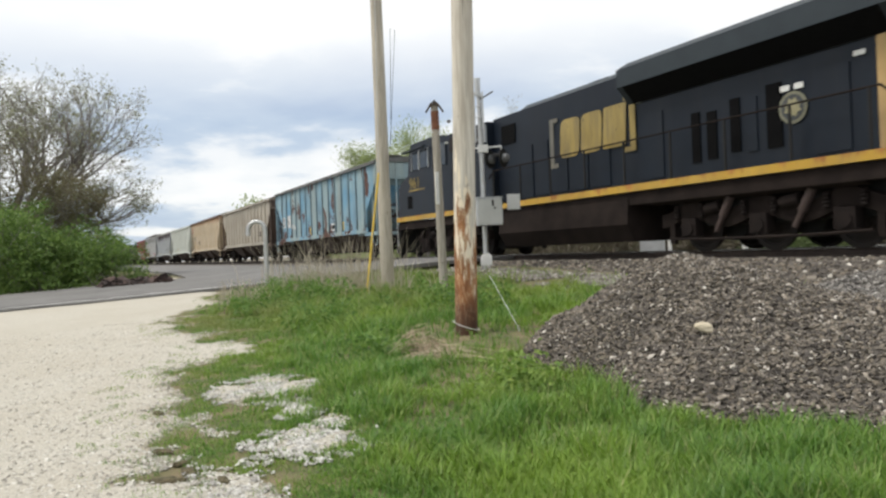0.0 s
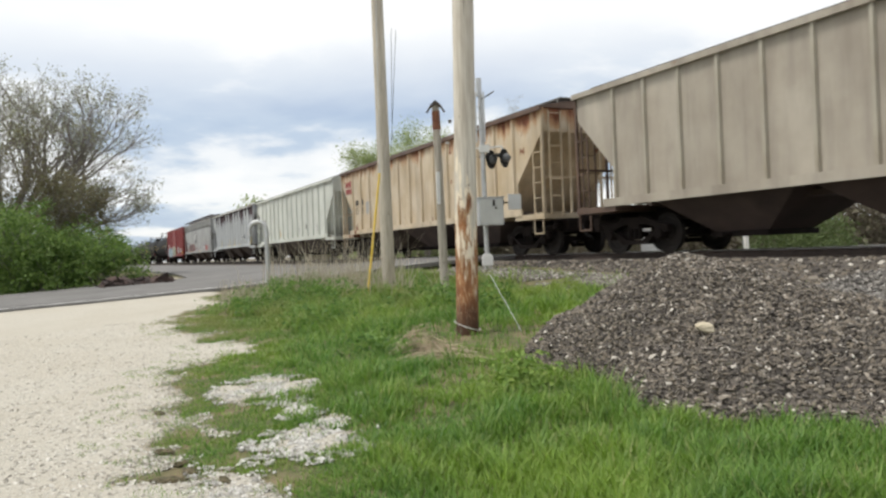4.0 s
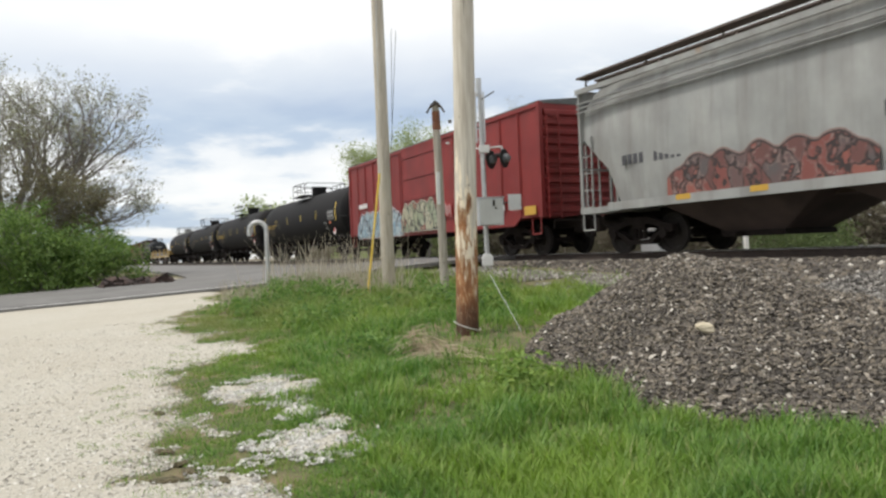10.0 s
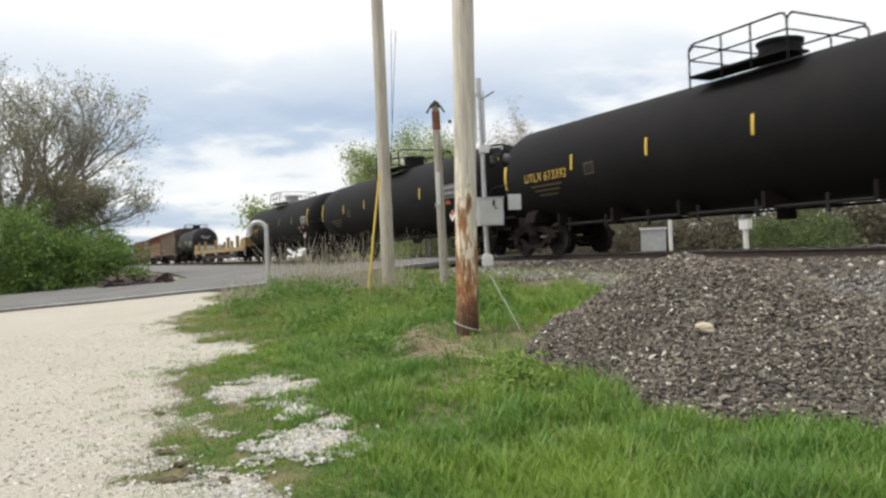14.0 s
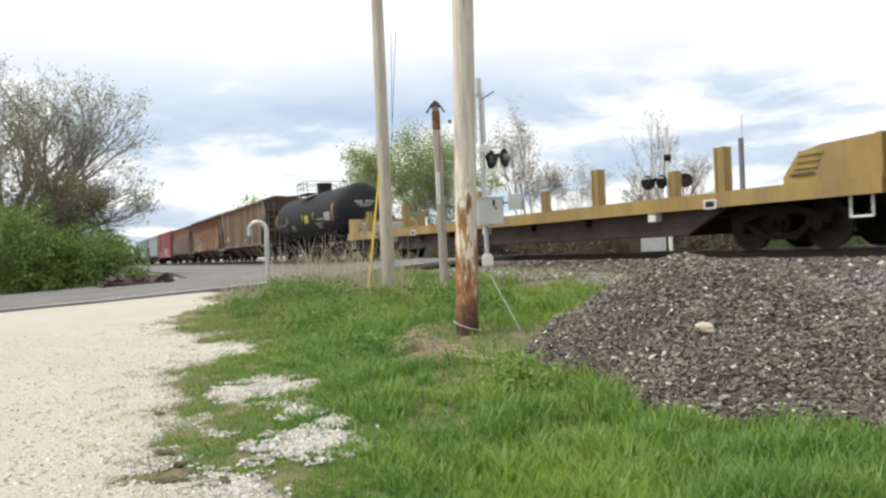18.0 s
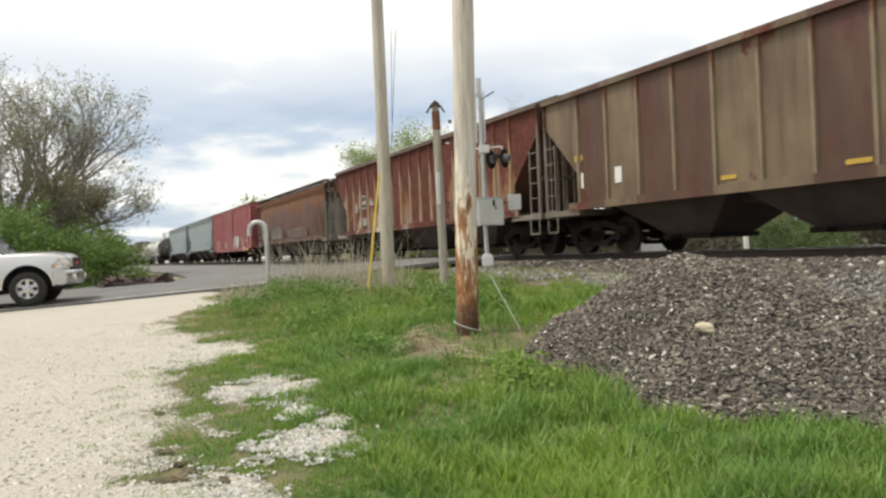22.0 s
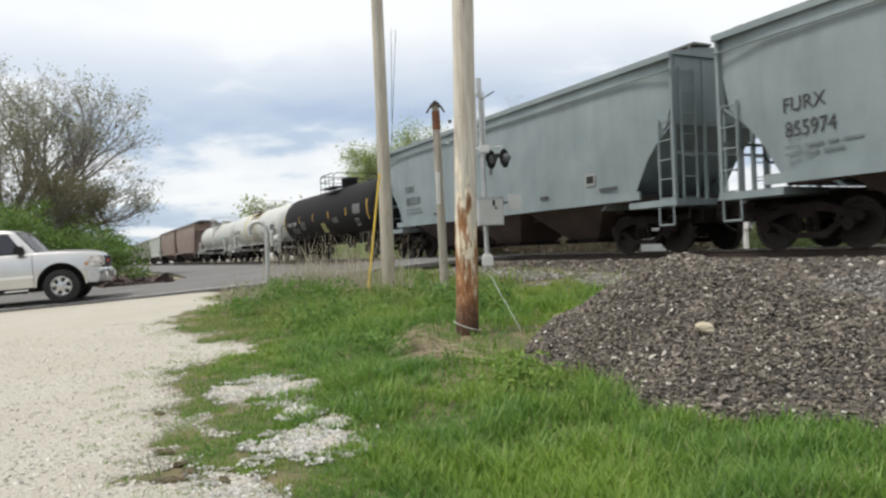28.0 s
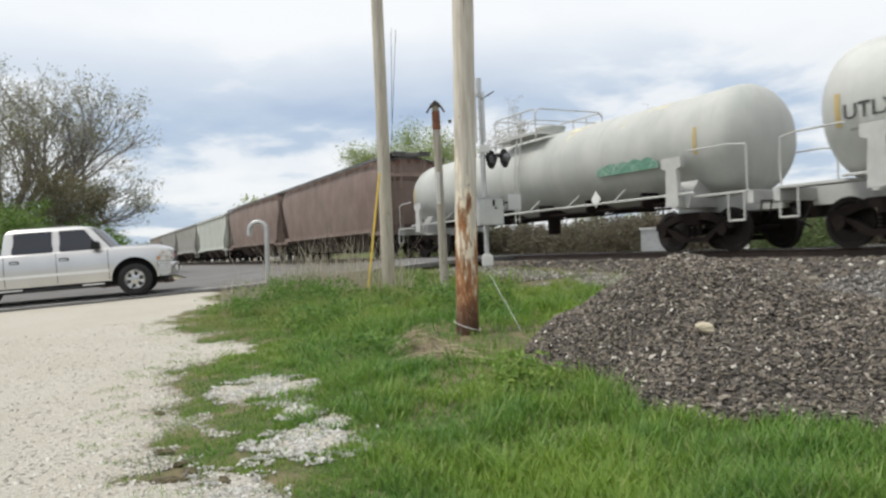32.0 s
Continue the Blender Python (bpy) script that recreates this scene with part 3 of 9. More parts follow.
def loose_stones():
    # coarser white stones in the bare patches of the grass
    white = island_mat("white_limestone", ((0.0, (0.34, 0.33, 0.30)), (1.0, (0.72, 0.71, 0.68)), (0.5, (0.54, 0.525, 0.49))))
    beds = ((-7.1, 1.36, 0.40, 0.22, 1.4), (-7.0, 1.68, 0.5, 0.28, 3), (-5.10, 1.47, 0.36, 0.35, 4), (-6.02, 1.62, 0.32, 0.16, 1.6), (-5.5, 1.75, 0.22, 0.16, 0.8), (-6.2, 2.3, 0.15, 0.12, 0.3), (-4.4, 0.8, 0.6, 0.2, 0.9))
    total = sum(b[4] for b in beds)

    def patch(r):
        pick = r.uniform(0, total)
        for cx, cy, a, b, w in beds:
            pick -= w
            if pick <= 0:
                break
        t, q = r.uniform(0, 6.283), r.random()
        x, y = cx + a * q * math.cos(t) * 1.5, cy + b * q * math.sin(t) * 1.5
        if noise.noise((x * 4, y * 4, 6)) < -0.08 or noise.noise((x * 9, y * 9, 4)) < -0.2:
            return None
        return x, y, land(x, y) - 0.004
    v, f = stone_mesh(random.Random(14), 9800, patch, (0.010, 0.026), 0.6)
    tagged(new("patch_stones", mesh_of("patch_stones", v, f, white)), "white limestone pieces in bare patches of the grass", "gravel", kind="stuff")
    # pale stones on the track shoulder by the signal
    grey = island_mat("shoulder_limestone", ((0.0, (0.10, 0.09, 0.075)), (1.0, (0.56, 0.53, 0.48)), (0.6, (0.22, 0.20, 0.17))))

    def verge(r):
        x, y = r.uniform(-19.4, -8.0), r.uniform(8.4, 10.7)
        if noise.noise((x * 0.8, y * 1.1, 6)) + 0.5 * (y - 9.2) < -0.1:
            return None
        return x, y, max(land(x, y), 0.45 + 0.33 * clamp(y - 10.0, 0, 2)) - 0.01
    v, f = stone_mesh(random.Random(15), 15000, verge, (0.03, 0.07))
    tagged(new("verge_stones", mesh_of("verge_stones", v, f, grey)), "pale crushed stones along the foot of the track bed", "gravel", kind="stuff")
    # clods of dark soil with moss at the edge of the drive
    mud = plain("soil_clod", (0.05, 0.05, 0.025), (0.15, 0.12, 0.07), 9, 0.95, 0, 0.9, 0.03, 40)
    for cx, cy, a, b, turn in ((-5.54, 0.53, 0.085, 0.05, 40), (-4.84, 0.48, 0.11, 0.045, 65), (-4.95, 0.62, 0.075, 0.04, 20), (-5.15, 0.60, 0.05, 0.03, 80), (-6.75, 0.62, 0.06, 0.03, 30), (-4.62, 0.78, 0.07, 0.03, 10)):
        bm = B()
        bmesh.ops.create_icosphere(bm, subdivisions=3, radius=1)
        for q in bm.verts:
            n = noise.noise(q.co * 2.1 + Vector((cx, cy, 0))) + 0.6 * noise.noise(q.co * 6 + Vector((cx, cy, 3)))
            q.co = Vector((q.co.x * a, q.co.y * b, q.co.z * 0.02)) * (1 + 0.45 * n)
        ob = thing("soil_clod", bm, mud, "dark mossy clod of soil on the pale drive", "clod", group="clods at the drive's edge")
        ob.matrix_world = pose(cx, cy, land(cx, cy) + 0.002, 0, 0, turn)


def grass_field():
    """Blades of grass, thick and long by the heap, thin and short at the drive."""
    r = random.Random(21)
    verts, faces = [], []
    n = 0
    tuft, left = None, 0
    while n < 250000:
        if left <= 0:
            d = 2.9 + 19 * r.random() ** 1.75
            an = radians(r.uniform(-4, 62))
            tuft, left = (-d * math.cos(an), d * math.sin(an), r.uniform(0.03, 0.09) * (1 + d * 0.05), r.uniform(0.55, 1.5)), r.randint(4, 16)
        left -= 1
        ta, tq = r.uniform(0, 6.283), r.random() ** 0.6
        x, y = tuft[0] + tuft[2] * tq * math.cos(ta), tuft[1] + tuft[2] * tq * math.sin(ta)
        if x < ROAD_X1 + 0.4 or y > 10.6:
            n += 1
            continue
        n += 1
        s = spot(x, y)
        if r.random() < s * (1.02 if y < drive_edge(x) - 0.5 else 0.94):
            continue
        if y > 8.6 + 0.6 * noise.noise((x * 0.9, 2, 1)) and r.random() < 0.93:
            continue
        g0 = land(x, y)
        if x > -9.6 and pile(x, y) > g0 + 0.03 and r.random() < 0.985:
            continue
        lush = clamp(0.5 + 0.9 * noise.noise((x * 0.6, y * 0.6, 4)) + 0.9 * noise.noise((x * 1.9, y * 1.9, 4)), 0.05, 1.5)
        edge = clamp((y - drive_edge(x)) / 1.4, 0.2, 1)
        bald = math.hypot((x + 8.35) / 1.3, (y - 4.5) / 0.85) + 0.5 * noise.noise((x * 2.5, y * 2.5, 6))
        bald = min(bald, math.hypot((x + 7.45) / 0.55, (y - 3.58) / 0.30) + 0.6 * noise.noise((x * 4, y * 4, 2)), math.hypot((x + 7.5) / 1.0, (y - 4.7) / 0.5) + 0.6 * noise.noise((x * 3, y * 3, 4)))
        if bald < 1 and r.random() < 0.78:
            continue
        h = (0.055 + 0.115 * lush) * edge * r.uniform(0.6, 1.3) * tuft[3] * (1.0 if x > -9 else 1.45)
        wd = r.uniform(0.0022, 0.0045) * (1 + d * 0.09)
        t, lean = ta + r.uniform(-0.7, 0.7), r.uniform(0.05, 0.4) + 0.55 * tq
        ux, uy = math.cos(t), math.sin(t)
        o = len(verts)
        for k, (q, ww) in enumerate(((0, 1.0), (0.55, 0.8), (1.0, 0.08))):
            bx, by = ux * lean * h * q * q, uy * lean * h * q * q
            verts.append((x + bx - uy * wd * ww, y + by + ux * wd * ww, g0 - 0.03 + h * q * (1 - 0.25 * lean * q)))
            verts.append((x + bx + uy * wd * ww, y + by - ux * wd * ww, g0 - 0.03 + h * q * (1 - 0.25 * lean * q)))
        faces += [(o, o + 1, o + 3, o + 2), (o + 2, o + 3, o + 5, o + 4)]
    # the same grass beside and behind the view, more thinly
    for _ in range(60000):
        x, y = r.uniform(-3.5, 14), r.uniform(0.2, 6.5)
        s, g0 = spot(x, y) if x < 10 else 0.0, land(x, y)
        if r.random() < s or (x < 9 and pile(x, y) > g0 + 0.02) or y < drive_edge(x):
            continue
        h, t, wd = r.uniform(0.07, 0.2), r.uniform(0, 6.283), r.uniform(0.005, 0.009)
        ux, uy = math.cos(t), math.sin(t)
        o = len(verts)
        verts += [(x - uy * wd, y + ux * wd, g0 - 0.03), (x + uy * wd, y - ux * wd, g0 - 0.03), (x + ux * h * 0.6 + uy * 0.001, y + uy * h * 0.6, g0 + h * 0.8), (x + ux * h * 0.6, y + uy * h * 0.6, g0 + h * 0.8)]
        faces.append((o, o + 1, o + 2, o + 3))
    # thin short grass along the drive
    for _ in range(58000):
        x = -3.0 - 11 * r.random() ** 1.5
        y = drive_edge(x) + r.uniform(-0.75, 1.5)
        s = spot(x, y)
        stray = noise.noise((x * 4.5, y * 4.5, 11)) > 0.12 and y > drive_edge(x) - 0.75
        if (r.random() < s and not stray) or noise.noise((x * 3, y * 3, 2)) < -0.25:
            continue
        g0, h, wd = land(x, y), r.uniform(0.015, 0.055), r.uniform(0.0015, 0.0035) * (1 - x * 0.05)
        t = r.uniform(0, 6.283)
        ux, uy = math.cos(t), math.sin(t)
        o = len(verts)
        verts += [(x - uy * wd, y + ux * wd, g0 - 0.022), (x + uy * wd, y - ux * wd, g0 - 0.022), (x + ux * h * 0.6 + uy * wd * 0.2, y + uy * h * 0.6, g0 - 0.015 + h), (x + ux * h * 0.6, y + uy * h * 0.6, g0 - 0.015 + h)]
        faces.append((o, o + 1, o + 2, o + 3))
    m = island_mat("grass_blades", ((0.0, (0.06, 0.16, 0.017)), (1.0, (0.52, 0.46, 0.25)), (0.42, (0.155, 0.315, 0.035)), (0.82, (0.25, 0.425, 0.06)), (0.95, (0.36, 0.46, 0.13))), 0.5)
    nt = m.node_tree
    b = nt.nodes["Principled BSDF"]
    own = b.inputs["Base Color"].links[0].from_socket
    # swards of yellower and of bluer green
    sward = noise_tex(nt, 0.75, 4)
    own = mixed(nt, mapped(nt, sward, 0.45, 0.70, 0.0, 0.5), own, (0.29, 0.42, 0.045))
    own = mixed(nt, mapped(nt, sward, 0.55, 0.32, 0.0, 0.45), own, (0.10, 0.25, 0.04))
    place = nt.nodes.new("ShaderNodeSeparateXYZ")
    tc = nt.nodes.new("ShaderNodeTexCoord")
    nt.links.new(tc.outputs["Object"], place.inputs[0])
    # drier, older growth towards the crossing
    dry = calc(nt, "MULTIPLY", mapped(nt, place.outputs["X"], -9.5, -13.0), mapped(nt, noise_tex(nt, 1.1, 5), 0.40, 0.60, 0.1, 0.75))
    own = mixed(nt, dry, own, (0.27, 0.285, 0.10))
    nt.links.new(own, b.inputs["Base Color"])
    leafy(m)
    tagged(new("grass", mesh_of("grass", verts, faces, m)), "rough green spring grass", "grass", kind="stuff")


ground_sheet()
roads()
rails()
heap()
loose_stones()
grass_field()


# ---------------------------------------------------------------- poles, signals and other fixed things
def wood(name, pale, dark, rusty=None, split=1.2):
    """Weathered pole: grey-buff grain with scaling surface, and bare red-brown wood where it has peeled near the ground."""
    m, nt, b = nodes_of(name, 0.9)
    grain, knots = noise_tex(nt, 3.0, 6, (7, 7, 0.5), rough=0.6), noise_tex(nt, 5.0, 4, (1.6, 1.6, 0.8))
    col = mixed(nt, mapped(nt, grain, 0.35, 0.68), dark, pale)
    if rusty:
        tc, sep = nt.nodes.new("ShaderNodeTexCoord"), nt.nodes.new("ShaderNodeSeparateXYZ")
        nt.links.new(tc.outputs["Object"], sep.inputs[0])
        wob = noise_tex(nt, 2.4, 5, (3.5, 3.5, 0.6), rough=0.6)
        k = calc(nt, "ADD", mapped(nt, sep.outputs["Z"], 0.3, 3.2, 1.05, -0.25), calc(nt, "MULTIPLY", calc(nt, "SUBTRACT", wob, 0.5), 2.2))
        bare = mapped(nt, k, 0.40, 0.48)
        rim = calc(nt, "MULTIPLY", mapped(nt, k, 0.28, 0.38), calc(nt, "SUBTRACT", 1.0, mapped(nt, k, 0.46, 0.54)))
        redw = mixed(nt, mapped(nt, knots, 0.35, 0.62), (rusty[0] * 0.4, rusty[1] * 0.32, rusty[2] * 0.3), rusty)
        col = mixed(nt, bare, col, redw)
        col = mixed(nt, rim, col, (0.78, 0.69, 0.54))
        wave = calc(nt, "ABSOLUTE", calc(nt, "SINE", calc(nt, "MULTIPLY", k, 11.0), 0), 0)
        vein = calc(nt, "MULTIPLY", calc(nt, "MULTIPLY", mapped(nt, wave, 0.05, 0.30, 1.0, 0.0), bare), 0.7)
        col = mixed(nt, vein, col, (0.66, 0.50, 0.31))
        foot = mapped(nt, calc(nt, "ADD", sep.outputs["Z"], calc(nt, "MULTIPLY", wob, 0.35)), 0.42, 0.80, 0.9, 0.0)
        col = mixed(nt, foot, col, (0.055, 0.028, 0.018))
    # checks and nail scars
    check = mapped(nt, noise_tex(nt, 2.2, 6, (9, 9, 0.35), rough=0.7), 0.60, 0.68, 0.0, 0.75)
    scar = mapped(nt, noise_tex(nt, 7.0, 4, (1.4, 1.4, 0.9), rough=0.65), 0.66, 0.70, 0.0, 0.6)
    col = mixed(nt, calc(nt, "MAXIMUM", check, scar), col, (dark[0] * 0.45, dark[1] * 0.42, dark[2] * 0.4))
    nt.links.new(col, b.inputs["Base Color"])
    bumped(nt, b, grain, 0.5, 0.01)
    return m


def shaft(name, p0, p1, r0, r1, mat, label, category, seg=20, rings=14, wob=0.006):
    """A slightly uneven tapered pole from p0 to p1, as an Empty at its foot with the shaft under it."""
    p0, p1 = Vector(p0), Vector(p1)
    ob = tagged(new(name), label, category)
    ob.location = p0
    bm = B()
    d = p1 - p0
    prev = None
    for k in range(rings + 1):
        q = k / rings
        c = d * q
        r = r0 + (r1 - r0) * q
        ring = [bm.verts.new(c + Vector((math.cos(2 * math.pi * i / seg), math.sin(2 * math.pi * i / seg), 0)) * (r + wob * noise.noise((i * 0.9, k * 0.8, r0 * 50)))) for i in range(seg)]
        if prev:
            for i in range(seg):
                bm.faces.new((prev[i], prev[(i + 1) % seg], ring[(i + 1) % seg], ring[i]))
        prev = ring
    bm.faces.new(prev)
    part("shaft", bm, mat, ob, smooth=0.8)
    return ob


def poles():
    near = shaft("utility_pole", (-8.39, 4.54, 0.30), (-8.26, 4.73, 9.5), 0.146, 0.128, wood("peeling_pole_wood", (0.70, 0.66, 0.58), (0.46, 0.41, 0.34), (0.36, 0.165, 0.072)), "buff wooden utility pole peeling to red-brown wood near the ground", "utility pole", 28, 24, 0.004)
    bm = B()
    rod(bm, (0.03, -0.165, 2.86), (0.03, -0.135, 2.86), 0.022, 8)
    part("knot", bm, M["tie"], near)
    bm = B()
    rod(bm, (-0.10, -0.15, 2.60), (-0.10, -0.11, 2.60), 0.014, 8)
    part("bolt", bm, M["galv"], near)
    bm = B()
    pts = [(0.17 * math.cos(a), 0.17 * math.sin(a), 0.22 + 0.06 * math.cos(a + 2.2)) for a in [2 * math.pi * k / 20 for k in range(21)]]
    tube(bm, pts, 0.005, 5)
    part("wire_wrap", bm, M["white"], near, "loop of pale wire round the pole")
    far = shaft("utility_pole", (-14.83, 6.13, 0.35), (-14.83, 6.10, 10.5), 0.147, 0.115, wood("grey_pole_wood", (0.58, 0.53, 0.44), (0.36, 0.325, 0.27)), "grey weathered wooden utility pole with a yellow guy guard", "utility pole", 20, 14)
    bm = B()
    tube(bm, [(0.30, -0.24, 2.85), (0.36, -0.45, 1.6), (0.42, -0.66, 0.30)], 0.024, 7)
    part("guy_guard", bm, M["yellow_mark"], far, "bright yellow plastic guy guard")
    bm = B()
    tube(bm, [(0.0, 0.0, 8.8), (0.30, -0.24, 2.85)], 0.008, 4)
    part("guy_wire", bm, M["galv"], far)
    for dx, dz in ((-0.72, 0.0), (-0.64, 0.25)):
        bm = B()
        tube(bm, [(dx * 1.06, 0.5, 3.5 + dz), (dx, 0.72 - dz * 0.6, 6.3)], 0.006, 4)
        part("cable", bm, M["rubber"], far)
    stub = shaft("old_post", (-13.39, 6.77, 0.35), (-13.41, 6.72, 4.46), 0.095, 0.075, wood("old_post_wood", (0.46, 0.42, 0.36), (0.26, 0.235, 0.195)), "leaning grey wooden post with a rusty cap", "post", 12, 10)
    bm = B()
    rod(bm, (-0.017, -0.043, 3.62), (-0.02, -0.049, 4.0), 0.086, 10)
    part("rust_band", bm, plain("orange_rust", (0.12, 0.05, 0.03), (0.26, 0.11, 0.06), 8, 0.9), stub, "orange rusted sleeve")
    bm = B()
    rod(bm, (0, 0, 4.0), (0, 0, 4.20), 0.07, 8, 0.035)
    for s in (-1, 1):
        prism(bm, [(0, 4.22), (s * 0.09, 4.14), (s * 0.19, 3.98), (s * 0.17, 3.95), (s * 0.10, 4.06), (0, 4.13)], -0.10, -0.05)
    part("cap", bm, M["tie"], stub, "dark metal cap with two drooping wings").matrix_basis = pose(-0.02, -0.05, 0, 0, 0, 63)
    bm = B()
    bbox(bm, 0.07, 0.09, -0.14, -0.07, 2.1, 2.75)
    part("marker_strip", bm, M["white"], stub, "white marker strip")
    # bent vent pipe
    ob = tagged(new("vent_pipe"), "galvanised steel vent pipe with a bent-over top", "vent pipe")
    ob.location = (-20.0, 4.73, 0.4)
    bm = B()
    pts = [(0, 0, 0), (0, 0, 1.85)]
    for k in range(1, 10):
        a = math.pi * k / 9
        pts.append((-0.10 * (1 - math.cos(a)) * 1.0, -0.21 * (1 - math.cos(a)), 1.85 + 0.24 * math.sin(a)))
    pts.append((pts[-1][0], pts[-1][1], 1.72))
    tube(bm, pts, 0.062, 12)
    part("pipe", bm, M["galv"], ob, smooth=0.7)


def signal():
    ob = tagged(new("crossing_signal"), "galvanised level-crossing signal mast with black round lamps and a grey box", "crossing signal")
    ob.matrix_world = pose(-17.75, 10.33, 0.85, 0, 0, 63.2)
    bm = B()
    rod(bm, (0, 0, 0), (-0.03, 0, 5.0), 0.07, 12)
    part("mast", bm, M["galv"], ob, smooth=0.7)
    bm = B()
    bbox(bm, -0.15, 0.15, -0.17, 0.17, 0.19, 0.44)
    prism(bm, [(-0.15, 0.44), (0.15, 0.44), (0.09, 0.52), (-0.09, 0.52)], -0.1, 0.1)
    bbox(bm, -0.10, 0.10, -0.10, 0.10, -0.2, 0.19)
    part("junction_base", bm, M["white"], ob, bevel=0.02)
    # relay box in front of the mast
    bm = B()
    bbox(bm, -0.34, 0.34, -0.21, 0.21, 0.0, 0.74)
    box = part("relay_box", bm, M["galv"], ob, "pale grey steel relay box", bevel=0.015)
    box.matrix_basis = pose(0.10, -0.30, 1.30, 0, 0, 8)
    bm = B()
    bbox(bm, -0.31, 0.31, -0.228, -0.212, 0.03, 0.70)
    part("box_door", bm, plain("grey_cabinet_paint", (0.46, 0.47, 0.45), (0.58, 0.59, 0.56), 3, 0.5), box, bevel=0.006)
    bm = B()
    bbox(bm, 0.05, 0.09, -0.26, -0.228, 0.52, 0.68)
    bbox(bm, 0.10, 0.15, -0.25, -0.228, 0.44, 0.48)
    part("padlock_hasp", bm, M["steel_dark"], box)
    bm = B()
    bbox(bm, -0.38, 0.38, -0.25, 0.25, 0.742, 0.765)
    part("drip_cap", bm, M["galv"], box)
    bm = B()
    bbox(bm, -0.11, 0.17, -0.10, 0.10, 3.34, 3.55)
    part("arm_clamp", bm, M["white"], ob, bevel=0.02)
    bm = B()
    tube(bm, [(0.1, 0.0, 3.47), (0.53, 0.0, 3.50), (0.53, 0.0, 3.25)], 0.026, 8)
    tube(bm, [(-0.1, 0.0, 3.47), (-0.5, 0.0, 3.44), (-0.5, 0.0, 3.22)], 0.026, 8)
    part("lamp_arm", bm, M["white"], ob)
    # round black lamp heads with a cast housing behind and a hood in front
    head = B()
    rod(head, (0, 0, 0), (0, 0.02, 0), 0.265, 28)
    for k in range(9):
        a0, a1 = radians(20 + 140 * k / 9), radians(20 + 140 * (k + 1) / 9)
        v = [head.verts.new(p) for p in ((0.15 * math.cos(a0), 0, 0.15 * math.sin(a0)), (0.15 * math.cos(a1), 0, 0.15 * math.sin(a1)), (0.16 * math.cos(a1), -0.3, 0.16 * math.sin(a1)), (0.16 * math.cos(a0), -0.3, 0.16 * math.sin(a0)))]
        head.faces.new(v)
    lamp_me = finish("lamp_head", head, M["black"])
    hous = B()
    rod(hous, (0, 0.02, 0), (0, 0.14, 0), 0.13, 18, 0.115)
    rod(hous, (0, 0.14, 0), (0, 0.19, 0), 0.115, 18, 0.05)
    hous_me = finish("housing", hous, plain("dull_cast_alloy", (0.10, 0.105, 0.11), (0.19, 0.195, 0.20), 9, 0.6, 0.3), smooth=0.7)
    lens = B()
    rod(lens, (0, -0.02, 0), (0, 0, 0), 0.145, 20)
    lens_me = finish("lens", lens, plain("red_lens", (0.03, 0.006, 0.006), (0.05, 0.01, 0.01), 3, 0.25))
    for x, y, turn in ((0.58, 0.02, 238), (0.22, 0.22, 236), (-0.52, 0.02, 58)):
        hd = put("lamp_head", lamp_me, ob, pose(x, y, 3.17, 0, 0, turn))
        put("lens", lens_me, hd, pose(0, -0.003, 0))
        put("housing", hous_me, hd)
    # narrow ladder up the top of the mast, and a bell
    bm = B()
    for x in (-0.17, 0.06):
        bbox(bm, x - 0.021, x + 0.021, -0.14, -0.10, 3.62, 5.02)
    for k in range(5):
        rod(bm, (-0.17, -0.125, 3.7 + 0.3 * k), (0.06, -0.125, 3.7 + 0.3 * k), 0.014, 5)
    part("ladder", bm, M["galv"], ob)
    bm = B()
    rod(bm, (-0.06, 0, 4.95), (-0.06, 0, 5.42), 0.085, 12)
    part("bell", bm, M["galv"], ob, smooth=0.7)
    bm = B()
    rod(bm, (0.0, -0.05, 4.82), (0.36, -0.05, 5.03), 0.022, 6)
    part("bracket_rod", bm, M["walkway"], ob)
    bm = B()
    bbox(bm, 0.64, 1.0, -0.05, 0.0, 1.72, 2.15)
    plate_ob = part("side_plate", bm, plain("pale_plate", (0.50, 0.51, 0.50), (0.6, 0.61, 0.6), 3, 0.5), ob, "small pale grey plate on a bracket")
    bm = B()
    tube(bm, [(0.05, 0.02, 1.94), (0.7, 0.02, 1.92)], 0.02, 6)
    bbox(bm, 0.38, 0.52, -0.06, 0.06, 1.86, 2.0)
    part("plate_bracket", bm, M["steel_dark"], ob)
    # the signal on the far side of the rails
    ob = tagged(new("crossing_signal"), "far level-crossing signal with dark round lamps on a white mast", "crossing signal")
    ob.matrix_world = pose(-20.6, 19.9, 0.75)
    bm = B()
    rod(bm, (0, 0, 0), (0, 0, 5.0), 0.07, 10)
    part("mast", bm, M["white"], ob)
    bm = B()
    rod(bm, (-0.9, -0.1, 3.15), (0.9, 0.1, 3.15), 0.04, 8)
    part("lamp_arm", bm, M["galv"], ob).matrix_basis = pose(0, 0, 0, 0, 0, 40)
    for x, turn in ((-0.72, 55), (-0.25, 5), (0.6, 40)):
        hd = put("lamp_head", lamp_me, ob, pose(0, 0, 0, 0, 0, 40) @ pose(x, 0, 3.0, 0, 0, turn - 40))
        put("lens", lens_me, hd, pose(0, -0.003, 0))
    bm = B()
    bbox(bm, -0.09, 0.09, -0.08, 0.08, 3.75, 4.0)
    part("sign_plate", bm, M["steel_dark"], ob)
    # cabinet, pole and post beyond the rails
    ob = tagged(new("signal_cabinet"), "silver steel signal cabinet on a plinth behind the track", "cabinet")
    ob.matrix_world = pose(-24.4, 22.6, 0.7, 0, 0, -44)
    bm = B()
